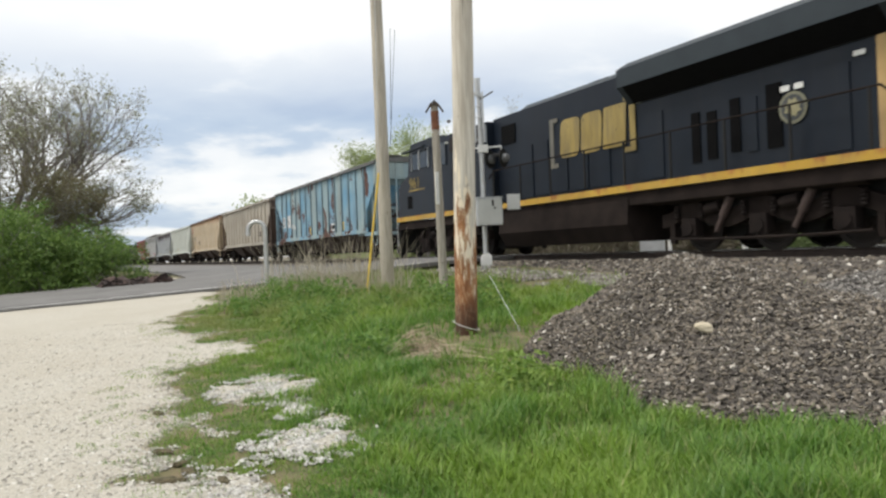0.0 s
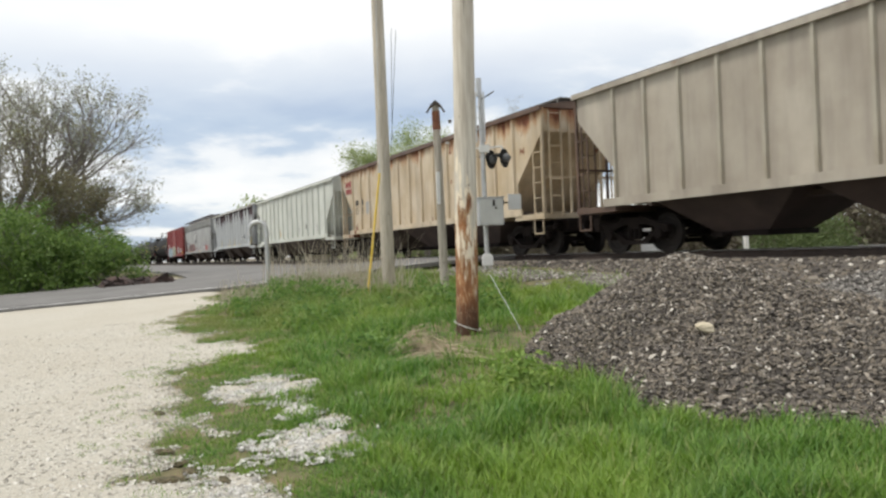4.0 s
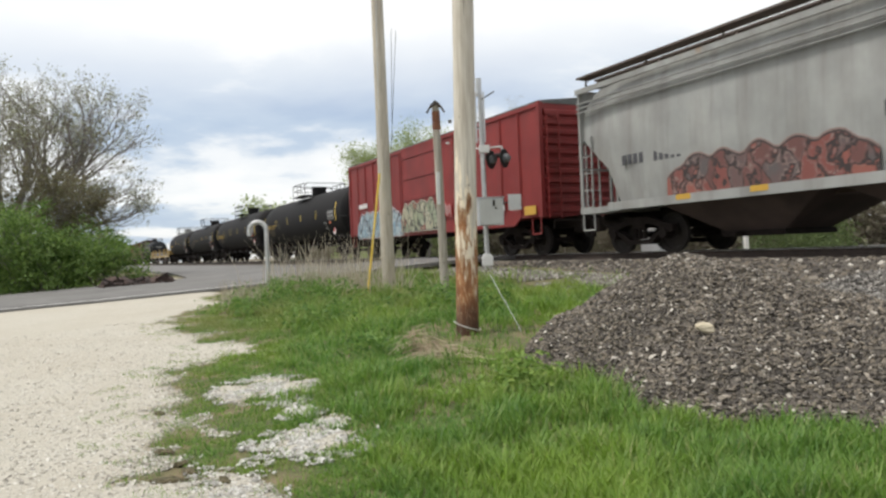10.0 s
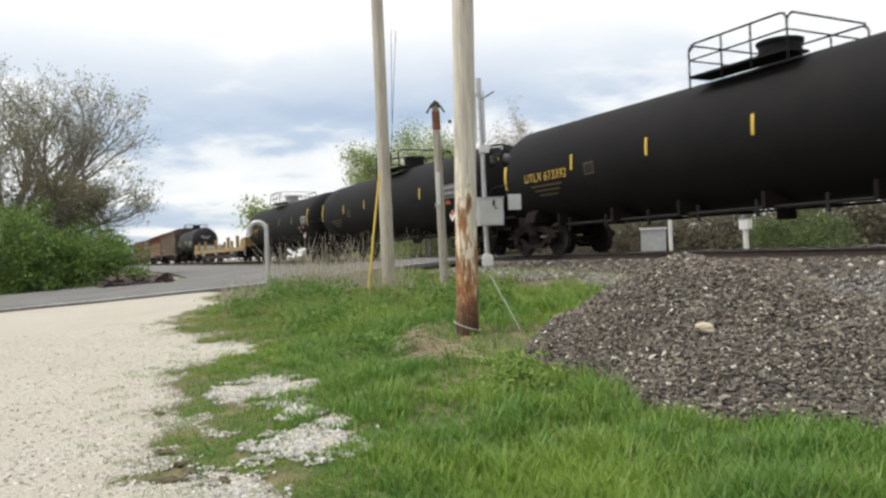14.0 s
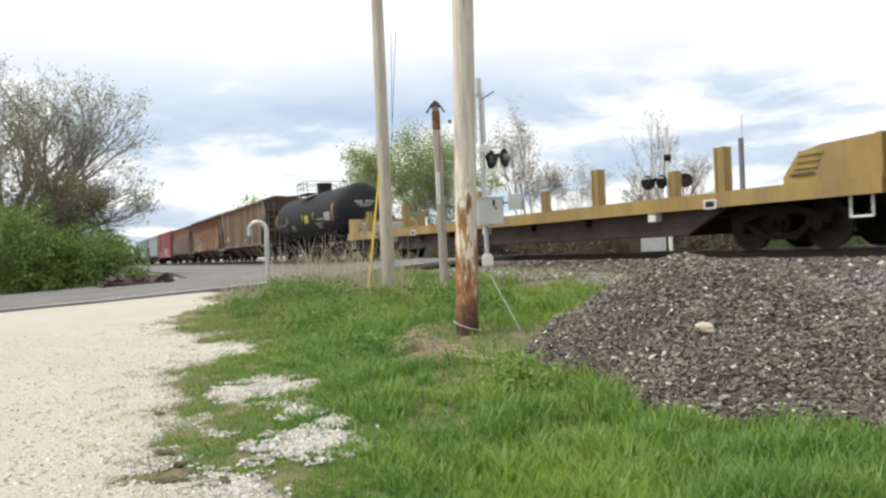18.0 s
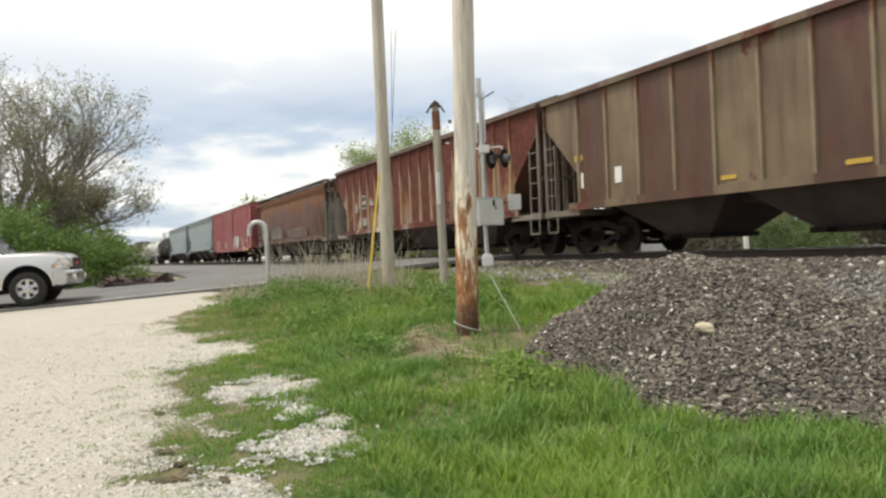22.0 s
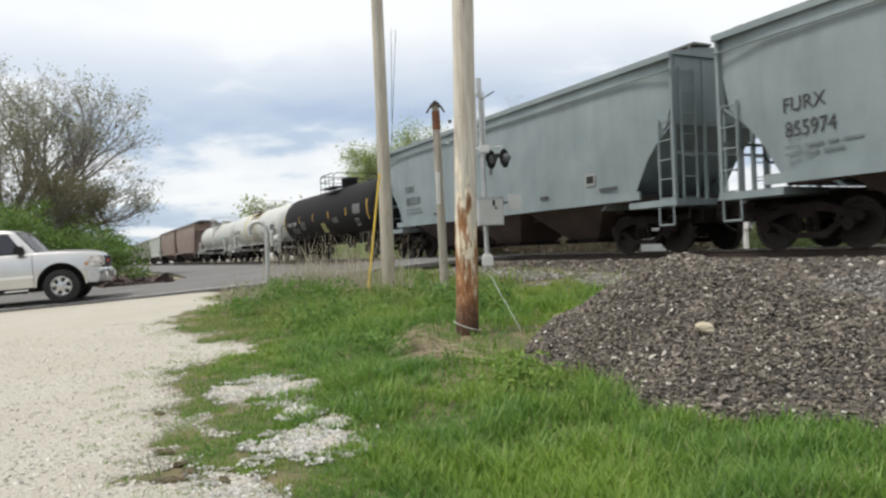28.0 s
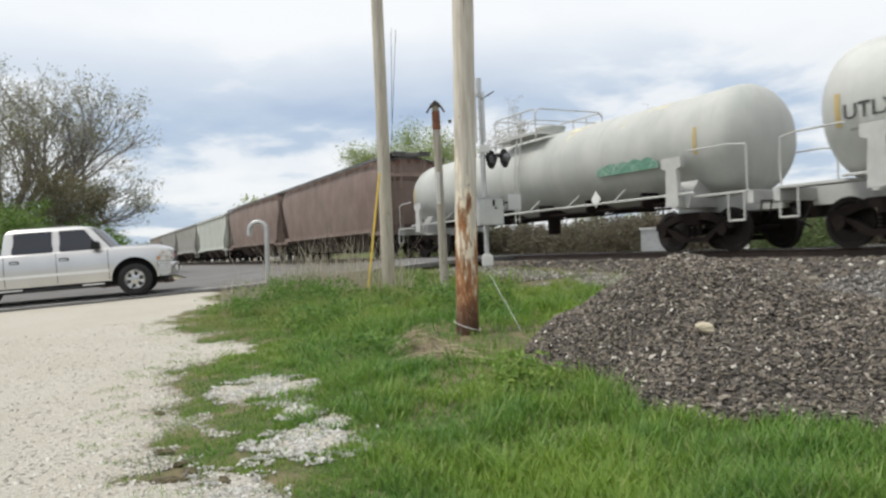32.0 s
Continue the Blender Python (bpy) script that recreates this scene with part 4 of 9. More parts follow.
    bbox(bm, -0.9, 0.9, -0.5, 0.5, 0.30, 1.36)
    part("body", bm, M["galv"], ob, bevel=0.02)
    bm = B()
    bbox(bm, -0.95, 0.95, -0.56, 0.56, 1.36, 1.43)
    part("roof", bm, M["white"], ob, bevel=0.02)
    for x in (-0.42, 0.42):
        bm = B()
        bbox(bm, x - 0.38, x + 0.38, -0.52, -0.50, 0.38, 1.28)
        part("door", bm, M["galv"], ob)
    bm = B()
    bbox(bm, -0.8, 0.8, -0.4, 0.4, -0.1, 0.30)
    part("plinth", bm, M["asphalt"], ob)
    ob = tagged(new("relay_post"), "white concrete post with a box behind the track", "post")
    ob.matrix_world = pose(-18.9, 21.9, 0.75)
    bm = B()
    rod(bm, (0, 0, 0), (0, 0, 1.15), 0.09, 10)
    bbox(bm, -0.2, 0.2, -0.12, 0.12, 1.1, 1.45)
    part("body", bm, M["white"], ob, bevel=0.01)
    ob = tagged(new("radio_mast"), "slim grey mast with a whip antenna beyond the track", "mast")
    ob.matrix_world = pose(-28.3, 32.7, 0.7)
    bm = B()
    rod(bm, (0, 0, 0), (0, 0, 6.3), 0.14, 10)
    part("pole", bm, plain("grey_pole", (0.12, 0.13, 0.14), (0.2, 0.21, 0.22), 3, 0.7), ob)
    bm = B()
    rod(bm, (0.1, 0, 5.0), (0.1, 0, 7.5), 0.025, 6)
    rod(bm, (0, 0, 5.9), (0.7, 0.2, 5.9), 0.02, 5)
    part("antenna", bm, M["galv"], ob)


# ---------------------------------------------------------------- plants
def limb_mesh(bm, p, d, length, r, depth, rnd, tips, spread=0.6, up=0.12, kids=(2, 4)):
    """One limb of four bent pieces, and its branches."""
    segs = 4 if depth > 1 else 3
    pts = [p.copy()]
    for k in range(segs):
        d = (d + Vector((rnd.uniform(-1, 1), rnd.uniform(-1, 1), rnd.uniform(-0.6, 1) * 0.8 + up)) * 0.20).normalized()
        pts.append(pts[-1] + d * length / segs)
    for k in range(segs):
        ra, rb = r * (1 - 0.55 * k / segs), r * (1 - 0.55 * (k + 1) / segs)
        rod(bm, pts[k], pts[k + 1], ra, 6 if r > 0.05 else 4, rb)
    if depth <= 0:
        tips.append(pts[-1])
        tips.append(pts[-2])
        return
    for _ in range(rnd.randint(*kids)):
        k = rnd.uniform(0.35, 1.0)
        i = min(segs - 1, int(k * segs))
        q = pts[i].lerp(pts[i + 1], k * segs - i)
        side = Vector((rnd.uniform(-1, 1), rnd.uniform(-1, 1), rnd.uniform(-0.5, 0.9)))
        nd = (d + side * spread * 1.5).normalized()
        limb_mesh(bm, q, nd, length * rnd.uniform(0.5, 0.75), r * 0.45, depth - 1, rnd, tips, spread, up, kids)
    tips.append(pts[-1])


def leaf_cloud(points, n, size, jitter, rnd, flat=1.0):
    verts, faces = [], []
    for _ in range(n):
        c = rnd.choice(points) + Vector((rnd.gauss(0, jitter), rnd.gauss(0, jitter), rnd.gauss(0, jitter * flat)))
        s = size * rnd.uniform(0.6, 1.4)
        q = Euler((rnd.uniform(-1.2, 1.2), rnd.uniform(-1.2, 1.2), rnd.uniform(0, 6.3))).to_matrix()
        o = len(verts)
        for x, y, z in ((0, -1, 0), (0.45, 0, 0.15), (0, 1, 0), (-0.45, 0, 0.15)):
            verts.append(tuple(c + q @ (Vector((x, y, z)) * s)))
        faces.append((o, o + 1, o + 2, o + 3))
    return verts, faces


def leaf_mat(name, a, b, c):
    m = island_mat(name, ((0.0, a), (1.0, c), (0.5, b)), 0.65)
    return leafy(m, 0.4)


def tree(label, base, stems, height, seed, leaves, size, mat_leaf, depth=3, jitter=0.22, r=0.14, spread=0.6, up=0.12, kids=(2, 4), fork=0.0):
    rnd = random.Random(seed)
    ob = tagged(new("tree"), label, "tree")
    ob.location = base
    bm = B()
    tips = []
    if fork:
        for k in range(4):
            rod(bm, (0.10 * math.sin(k * 1.3), 0.10 * k, fork * k / 4 - 0.2), (0.10 * math.sin(k * 1.3 + 1.3), 0.10 * k + 0.10, fork * (k + 1) / 4), r * (2.3 - 0.2 * k), 9, r * (2.1 - 0.2 * k))
    for dx, dy, ln, *rise in stems:
        d = Vector((dx, dy, rise[0] if rise else 1.0)).normalized()
        limb_mesh(bm, Vector((0, 0.40, fork - 0.15)) if fork else Vector((dx * 0.3, dy * 0.3, -0.2)), d, height * ln, r, depth, rnd, tips, spread, up, kids)
    part("trunk", bm, BARK, ob)
    v, f = leaf_cloud(tips, leaves, size, jitter, rnd)
    cr = new("crown", mesh_of("crown", v, f, mat_leaf))
    cr.parent = ob
    return ob


BARK = plain("bark", (0.20, 0.178, 0.165), (0.34, 0.31, 0.29), 3, 0.95, 0, 0.5, 0.02, 20)


def plants():
    buds = leaf_mat("budding_leaves", (0.22, 0.22, 0.14), (0.36, 0.38, 0.24), (0.55, 0.57, 0.40))
    brush = leaf_mat("brush_leaves", (0.17, 0.145, 0.085), (0.25, 0.22, 0.125), (0.27, 0.29, 0.14))
    blossom = leaf_mat("pale_buds", (0.34, 0.31, 0.24), (0.46, 0.44, 0.36), (0.58, 0.56, 0.48))
    fresh = leaf_mat("fresh_leaves", (0.26, 0.35, 0.11), (0.38, 0.47, 0.18), (0.50, 0.57, 0.28))
    shrub = leaf_mat("shrub_leaves", (0.06, 0.15, 0.017), (0.13, 0.27, 0.036), (0.25, 0.41, 0.08))
    olive = leaf_mat("roadside_shrub_leaves", (0.07, 0.145, 0.022), (0.14, 0.255, 0.04), (0.26, 0.39, 0.085))
    # big spreading tree behind the shrubs
    tree("spreading bare-limbed tree just coming into leaf", (-34.6, -2.6, 0.6), ((0.1, 0.15, 0.40), (0.4, -0.15, 0.40, 1.2), (0.1, 0.45, 0.43), (0.4, 0.7, 0.46), (0.1, 1.2, 0.50, 0.75), (0.55, 1.0, 0.44, 0.3), (-0.35, 0.5, 0.42), (0.0, -0.5, 0.42), (0.2, -1.2, 0.42, 0.6), (0.35, 1.3, 0.42, 0.06), (0.1, 1.0, 0.36, -0.12), (0.2, 0.9, 0.50, 0.95), (0.3, 1.0, 0.48, 0.75), (-0.2, 0.9, 0.49, 0.6)), 7.9, 3, 14000, 0.055, buds, 4, 0.10, 0.125, 0.5, 0.03, (3, 5), fork=2.3)
    tree("spreading bare-limbed tree just coming into leaf", (-34.4, -5.9, 0.6), ((0.25, 0.3, 0.55), (-0.2, 0.1, 0.62), (0.3, -0.4, 0.5)), 9.6, 8, 4000, 0.055, buds, 4, 0.12, 0.13, 0.6, 0.12, (3, 5))
    tree("thicket of brown stems", (-33.2, -0.6, 0.6), ((0.2, 0.5, 0.5), (0.4, 0.2, 0.6), (-0.2, 0.4, 0.6), (0.1, -0.3, 0.7), (0.3, 0.7, 0.4), (0.2, -0.7, 0.6)), 4.9, 12, 19000, 0.05, brush, 3, 0.24, 0.06, 0.8, 0.1, (4, 6))
    # green shrubs at the far road edge
    rnd = random.Random(31)
    for k, (x, y, w, h) in enumerate(((-28.7, 0.95, 1.6, 2.2), (-28.6, -0.9, 1.5, 2.2), (-29.4, -1.3, 1.8, 3.25), (-29.4, -3.8, 1.8, 2.7), (-30.0, -6.2, 1.8, 2.6), (-30.9, 0.0, 1.5, 2.6), (-31.2, -2.6, 1.8, 3.4))):
        ob = tagged(new("bush"), "dense bright green spring shrub beside the road", "bush", group="shrubs along the road")
        ob.location = (x, y, 0.55)
        bm = B()
        tips = []
        for _ in range(9):
            d = Vector((rnd.uniform(-0.8, 0.8), rnd.uniform(-0.8, 0.8), 1)).normalized()
            limb_mesh(bm, Vector((rnd.uniform(-0.5, 0.5), rnd.uniform(-0.5, 0.5), -0.1)), d, h * 0.62, 0.03, 1, rnd, tips, 0.8, 0.05)
        part("stem_tangle", bm, BARK, ob)
        pts = []
        while len(pts) < 150:
            p = Vector((rnd.uniform(-1, 1), rnd.uniform(-1, 1), rnd.uniform(-0.1, 1)))
            q = p.length + 0.25 * noise.noise(p * 2.3 + Vector((k * 7, 0, 0)))
            if 0.45 < q < 1.0:
                pts.append(Vector((p.x * w, p.y * w, p.z * h)))
        v, f = leaf_cloud(pts + tips, 7500, 0.065, 0.17, rnd, 0.8)
        o = new("crown", mesh_of("crown", v, f, olive))
        o.parent = ob
    # trees beyond the railway
    tree("young tree in fresh green leaf", (-75.5, 31.0, 0.4), ((0.2, 0.1, 0.5), (-0.2, 0.2, 0.5), (0.1, -0.3, 0.5)), 15.5, 41, 14000, 0.12, fresh, 3, 0.55, 0.16, 0.65, 0.2, (3, 4))
    tree("young tree in fresh green leaf", (-71.0, 34.0, 0.4), ((0.2, 0.1, 0.5), (-0.25, 0.2, 0.5), (0.1, -0.3, 0.5)), 15.5, 42, 15000, 0.12, fresh, 3, 0.55, 0.16, 0.65, 0.2, (3, 4))
    tree("young tree in fresh green leaf", (-72.5, 37.5, 0.4), ((0.2, 0.2, 0.5), (-0.25, 0.2, 0.5), (0.1, -0.3, 0.5)), 14.0, 43, 12000, 0.12, fresh, 3, 0.55, 0.14, 0.65, 0.2, (3, 4))
    tree("distant tree in fresh leaf", (-149.0, 37.2, 0.4), ((0.3, 0.4, 0.5), (-0.3, 0.1, 0.5), (0.1, -0.4, 0.5)), 14.0, 44, 3000, 0.4, fresh, 3, 1.1, 0.2, 0.6, 0.1)
    tree("slender pale bare tree", (-67.5, 44.5, 0.4), ((0.1, 0.1, 0.6), (-0.12, 0.05, 0.55), (0.05, -0.15, 0.5)), 14.0, 45, 6000, 0.09, blossom, 4, 0.25, 0.12, 0.4, 0.25, (3, 5))
    tree("slender pale bare tree", (-64.5, 47.5, 0.4), ((0.15, 0.1, 0.5), (-0.12, 0.15, 0.5)), 11.0, 46, 6000, 0.09, blossom, 4, 0.3, 0.11, 0.5, 0.2, (3, 5))
    tree("bare pale-budded tree with an upright twiggy crown", (-54.4, 52.1, 0.4), ((0.02, 0.02, 0.62), (-0.25, -0.3, 0.42), (0.22, 0.3, 0.42), (0.3, 0.45, 0.34), (-0.3, -0.45, 0.34)), 12.5, 47, 7500, 0.08, blossom, 3, 0.14, 0.12, 0.42, 0.28, (4, 6))
    for k, (x, y, w, h) in enumerate(((-60, 47, 3.0, 4.6), (-57, 50, 2.6, 4.0), (-84, 34, 3.0, 3.5), (-90, 33, 3.0, 4.5), (-74.5, 31.2, 2.6, 6.4), (-71.5, 33.0, 2.8, 7.0), (-72.0, 36.8, 2.6, 6.2), (-69.0, 39.5, 2.2, 4.4))):
        ob = tagged(new("bush"), "rounded green shrub beyond the railway", "bush")
        ob.location = (x, y, 0.4)
        pts = []
        while len(pts) < 90:
            p = Vector((rnd.uniform(-1, 1), rnd.uniform(-1, 1), rnd.uniform(0, 1)))
            if 0.3 < p.length < 1.0 + 0.3 * noise.noise(p * 2):
                pts.append(Vector((p.x * w, p.y * w, p.z * h)))
        v, f = leaf_cloud(pts, 2600, 0.15, 0.45, rnd)
        o = new("crown", mesh_of("crown", v, f, fresh))
        o.parent = ob
    # ragged hedge of scrub along the far field edge
    pts = []
    while len(pts) < 5200:
        x = rnd.uniform(-135, -12)
        top = 3.3 + 0.7 * noise.noise((x * 0.13, 0, 0)) + 0.6 * noise.noise((x * 0.5, 3, 0))
        pts.append(Vector((x, 41 + rnd.uniform(-2.5, 2.5), 0.1 + max(0.3, top) * rnd.random() ** 0.8)))
    v, f = leaf_cloud(pts, 110000, 0.15, 0.28, rnd)
    scrub = leaf_mat("scrub_leaves", (0.12, 0.105, 0.075), (0.20, 0.165, 0.12), (0.19, 0.19, 0.105))
    tagged(new("scrub", mesh_of("scrub", v, f, scrub)), "ragged brown and green hedge beyond the railway", "hedge", kind="stuff")
    # low fresh-green shrubs in front of it
    lime = leaf_mat("low_shrub_leaves", (0.07, 0.115, 0.028), (0.12, 0.18, 0.045), (0.18, 0.245, 0.075))
    for x, y, w, h in ((-24.6, 30.2, 1.3, 2.0), (-23.2, 30.6, 1.4, 2.2), (-21.6, 30.0, 1.3, 1.9)):
        ob = tagged(new("bush"), "low fresh-green shrub before the brown hedge", "bush")
        ob.location = (x, y, 0.6)
        pts = []
        while len(pts) < 90:
            p = Vector((rnd.uniform(-1, 1), rnd.uniform(-1, 1), rnd.uniform(-0.1, 1)))
            if 0.3 < p.length < 1.0 + 0.3 * noise.noise(p * 2 + Vector((x, 0, 0))):
                pts.append(Vector((p.x * w, p.y * w, p.z * h)))
        v, f = leaf_cloud(pts, 3500, 0.07, 0.22, rnd)
        o = new("crown", mesh_of("crown", v, f, lime))
        o.parent = ob
    # grassy bank behind the scrub
    xs, ys = [-160 + 2.0 * k for k in range(161)], [40, 43, 45, 47, 49, 52, 58, 70]
    hs = [0.3, 0.9, 1.5, 1.9, 2.1, 2.0, 1.2, 0.3]
    vv = [(x, y, h * (1 + 0.25 * noise.noise((x * 0.07, y * 0.1, 2))) + 0.2) for y, h in zip(ys, hs) for x in xs]
    ff = [(j * 161 + i, j * 161 + i + 1, (j + 1) * 161 + i + 1, (j + 1) * 161 + i) for j in range(7) for i in range(160)]
    tagged(new("bank", mesh_of("bank", vv, ff, plain("rough_meadow", (0.045, 0.06, 0.025), (0.10, 0.09, 0.05), 0.35, 0.95, 0, 0.6, 0.1, 3), True)), "low grassy bank beyond the railway", "bank", kind="structure")
    # distant woods
    pts = []
    for _ in range(2500):
        a = rnd.uniform(0, 360)
        d = rnd.uniform(380, 520)
        pts.append(Vector((d * math.cos(radians(a)), d * math.sin(radians(a)), 1 + rnd.random() * (5 + 4 * noise.noise((a * 0.25, 1, 0))))))
    v, f = leaf_cloud(pts, 9000, 1.6, 2.0, rnd)
    tagged(new("far_woods", mesh_of("far_woods", v, f, scrub)), "distant line of spring woods", "woods", kind="stuff")
    # dry reeds round the far pole, weeds and dead grass
    dry = leaf_mat("dry_stalks", (0.44, 0.38, 0.28), (0.58, 0.52, 0.40), (0.70, 0.64, 0.52))
    verts, faces = [], []

    def stalk(x, y, h, wd, lean):
        t = rnd.uniform(0, 6.28)
        z = land(x, y) - 0.02
        ux, uy = math.cos(t), math.sin(t)
        o = len(verts)
        for q, ww in ((0, 1), (0.5, 0.8), (1.0, 0.25)):
            bx, by = ux * lean * h * q * q, uy * lean * h * q * q
            cx, cy = 0.45 * wd * ww, 0.893 * wd * ww
            verts.append((x + bx - cx, y + by - cy, z + h * q))
            verts.append((x + bx + cx, y + by + cy, z + h * q))
        faces.extend([(o, o + 1, o + 3, o + 2), (o + 2, o + 3, o + 5, o + 4)])
    for _ in range(600):
        u = rnd.gauss(0, 1)
        x, y = -16.2 + u * 1.2 + rnd.uniform(-0.6, 0.6), 5.3 + u * 0.3 + rnd.uniform(-0.7, 0.9)
        stalk(x, y, rnd.uniform(0.6, 1.45) if rnd.random() < 0.35 else rnd.uniform(0.25, 0.8), 0.006, rnd.uniform(0, 0.6))
    for _ in range(220):
        x, y = -15.5 + rnd.uniform(-0.5, 0.5), 3.2 + rnd.uniform(-0.5, 0.4)
        stalk(x, y, rnd.uniform(0.2, 0.6), 0.006, rnd.uniform(0, 0.4))
    tagged(new("dry_stalks", mesh_of("dry_stalks", verts, faces, dry)), "tall dry weed stalks round the pole", "weeds", kind="stuff")
    verts, faces = [], []
    for k in range(210):
        a, q = rnd.uniform(0, 6.28), rnd.random() ** 0.8
        if k < 70:
            x, y, top = -7.62 + 0.26 * q * math.cos(a), 3.50 + 0.16 * q * math.sin(a), 0.17
        else:
            x, y, top = -7.36 + 0.55 * q * math.cos(a), 3.62 + 0.30 * q * math.sin(a), 0.06
        z = land(x, y) + 0.01 + top * (1 - q) * rnd.random()
        t, ln, up = rnd.gauss(1.0, 0.8), rnd.uniform(0.10, 0.42), rnd.uniform(0.0, 0.14) * (1.6 if k < 70 else 0.6)
        c, s = math.cos(t) * ln, math.sin(t) * ln
        o = len(verts)
        ex, ey = -s / ln * 0.0034, c / ln * 0.0034
        for u, lift in ((-1, 0.0), (-0.4, up * 0.8), (0.3, up), (1, up * 0.2)):
            verts.extend([(x + c * u - ex, y + s * u - ey, z + lift), (x + c * u + ex, y + s * u + ey, z + lift + 0.003)])
        faces.extend([(o + 2 * i, o + 2 * i + 1, o + 2 * i + 3, o + 2 * i + 2) for i in range(3)])
    tagged(new("dead_grass", mesh_of("dead_grass", verts, faces, leaf_mat("straw", (0.17, 0.12, 0.07), (0.44, 0.35, 0.22), (0.70, 0.60, 0.44)))), "matted dead straw-coloured grass by the pole", "dead grass", kind="stuff")
    # leafy weeds
    verts, faces = [], []
    for cx, cy, n, w, h in ((-15.5, 4.2, 1500, 1.3, 0.34), (-17.5, 5.0, 900, 1.2, 0.34), (-13.5, 4.6, 1100, 1.2, 0.32), (-12.0, 6.3, 1000, 1.2, 0.34), (-11.0, 3.4, 700, 0.8, 0.25), (-13.8, 3.0, 600, 0.9, 0.26), (-10.2, 5.6, 700, 0.7, 0.35), (-7.75, 2.95, 350, 0.40, 0.20)):
        pts = [Vector((cx + rnd.gauss(0, w * 0.5), cy + rnd.gauss(0, w * 0.4), 0)) for _ in range(40)]
        for p in pts:
            p.z = land(p.x, p.y) + rnd.uniform(0.05, h)
        v, f = leaf_cloud(pts, n, 0.035, 0.07, rnd)
        o = len(verts)
        verts.extend(v)
        faces.extend([tuple(i + o for i in q) for q in f])
    tagged(new("weeds", mesh_of("weeds", verts, faces, shrub)), "leafy green weeds in the grass", "weeds", kind="stuff")
    herb = leaf_mat("herb_leaves", (0.13, 0.25, 0.03), (0.23, 0.38, 0.06), (0.40, 0.50, 0.13))
    pts = [Vector((-5.24 + rnd.gauss(0, 0.13), 3.30 + rnd.gauss(0, 0.12), 0)) for _ in range(60)]
    for p in pts:
        p.z = land(p.x, p.y) + rnd.uniform(0.03, 0.26)
    v, f = leaf_cloud(pts, 560, 0.032, 0.05, rnd)
    tagged(new("herb", mesh_of("herb", v, f, herb)), "leafy yellow-green herb at the foot of the heap", "weeds", kind="stuff")
    # fallen guy rod in the grass
    bm = B()
    rod(bm, (-7.98, 5.12, 0.40), (-9.55, 5.60, 1.10), 0.0045, 6)
    thing("guy_rod", bm, M["galv"], "thin pale guy rod slanting out of the grass", "rod")
    # dark litter of earth and broken timber at the far road edge
    def litter(r):
        u = r.random()
        x, y = -26.35 + r.gauss(0, 0.25), 0.8 + 2.1 * u
        return x, y, land(x, y) + 0.04 + 0.15 * r.random() ** 1.5 * (1 - u * 0.6) * (0.6 + 0.6 * noise.noise((y * 3, 1, 1)))
    v, f = shard_mesh(random.Random(33), 900, litter, (0.08, 0.24), 0.6)
    earth = island_mat("dark_earth", ((0.0, (0.018, 0.010, 0.008)), (1.0, (0.09, 0.05, 0.04)), (0.6, (0.04, 0.022, 0.018))))
    tagged(new("earth_bank", mesh_of("earth_bank", v, f, earth)), "low bank of dark red-brown earth and debris at the road edge", "earth bank", kind="stuff")


poles()
signal()
plants()


# ---------------------------------------------------------------- rolling stock
# Each car stands on the rails: x along the track (+x forward), z up from the rail, its near side at -y.
HALF = 1.56


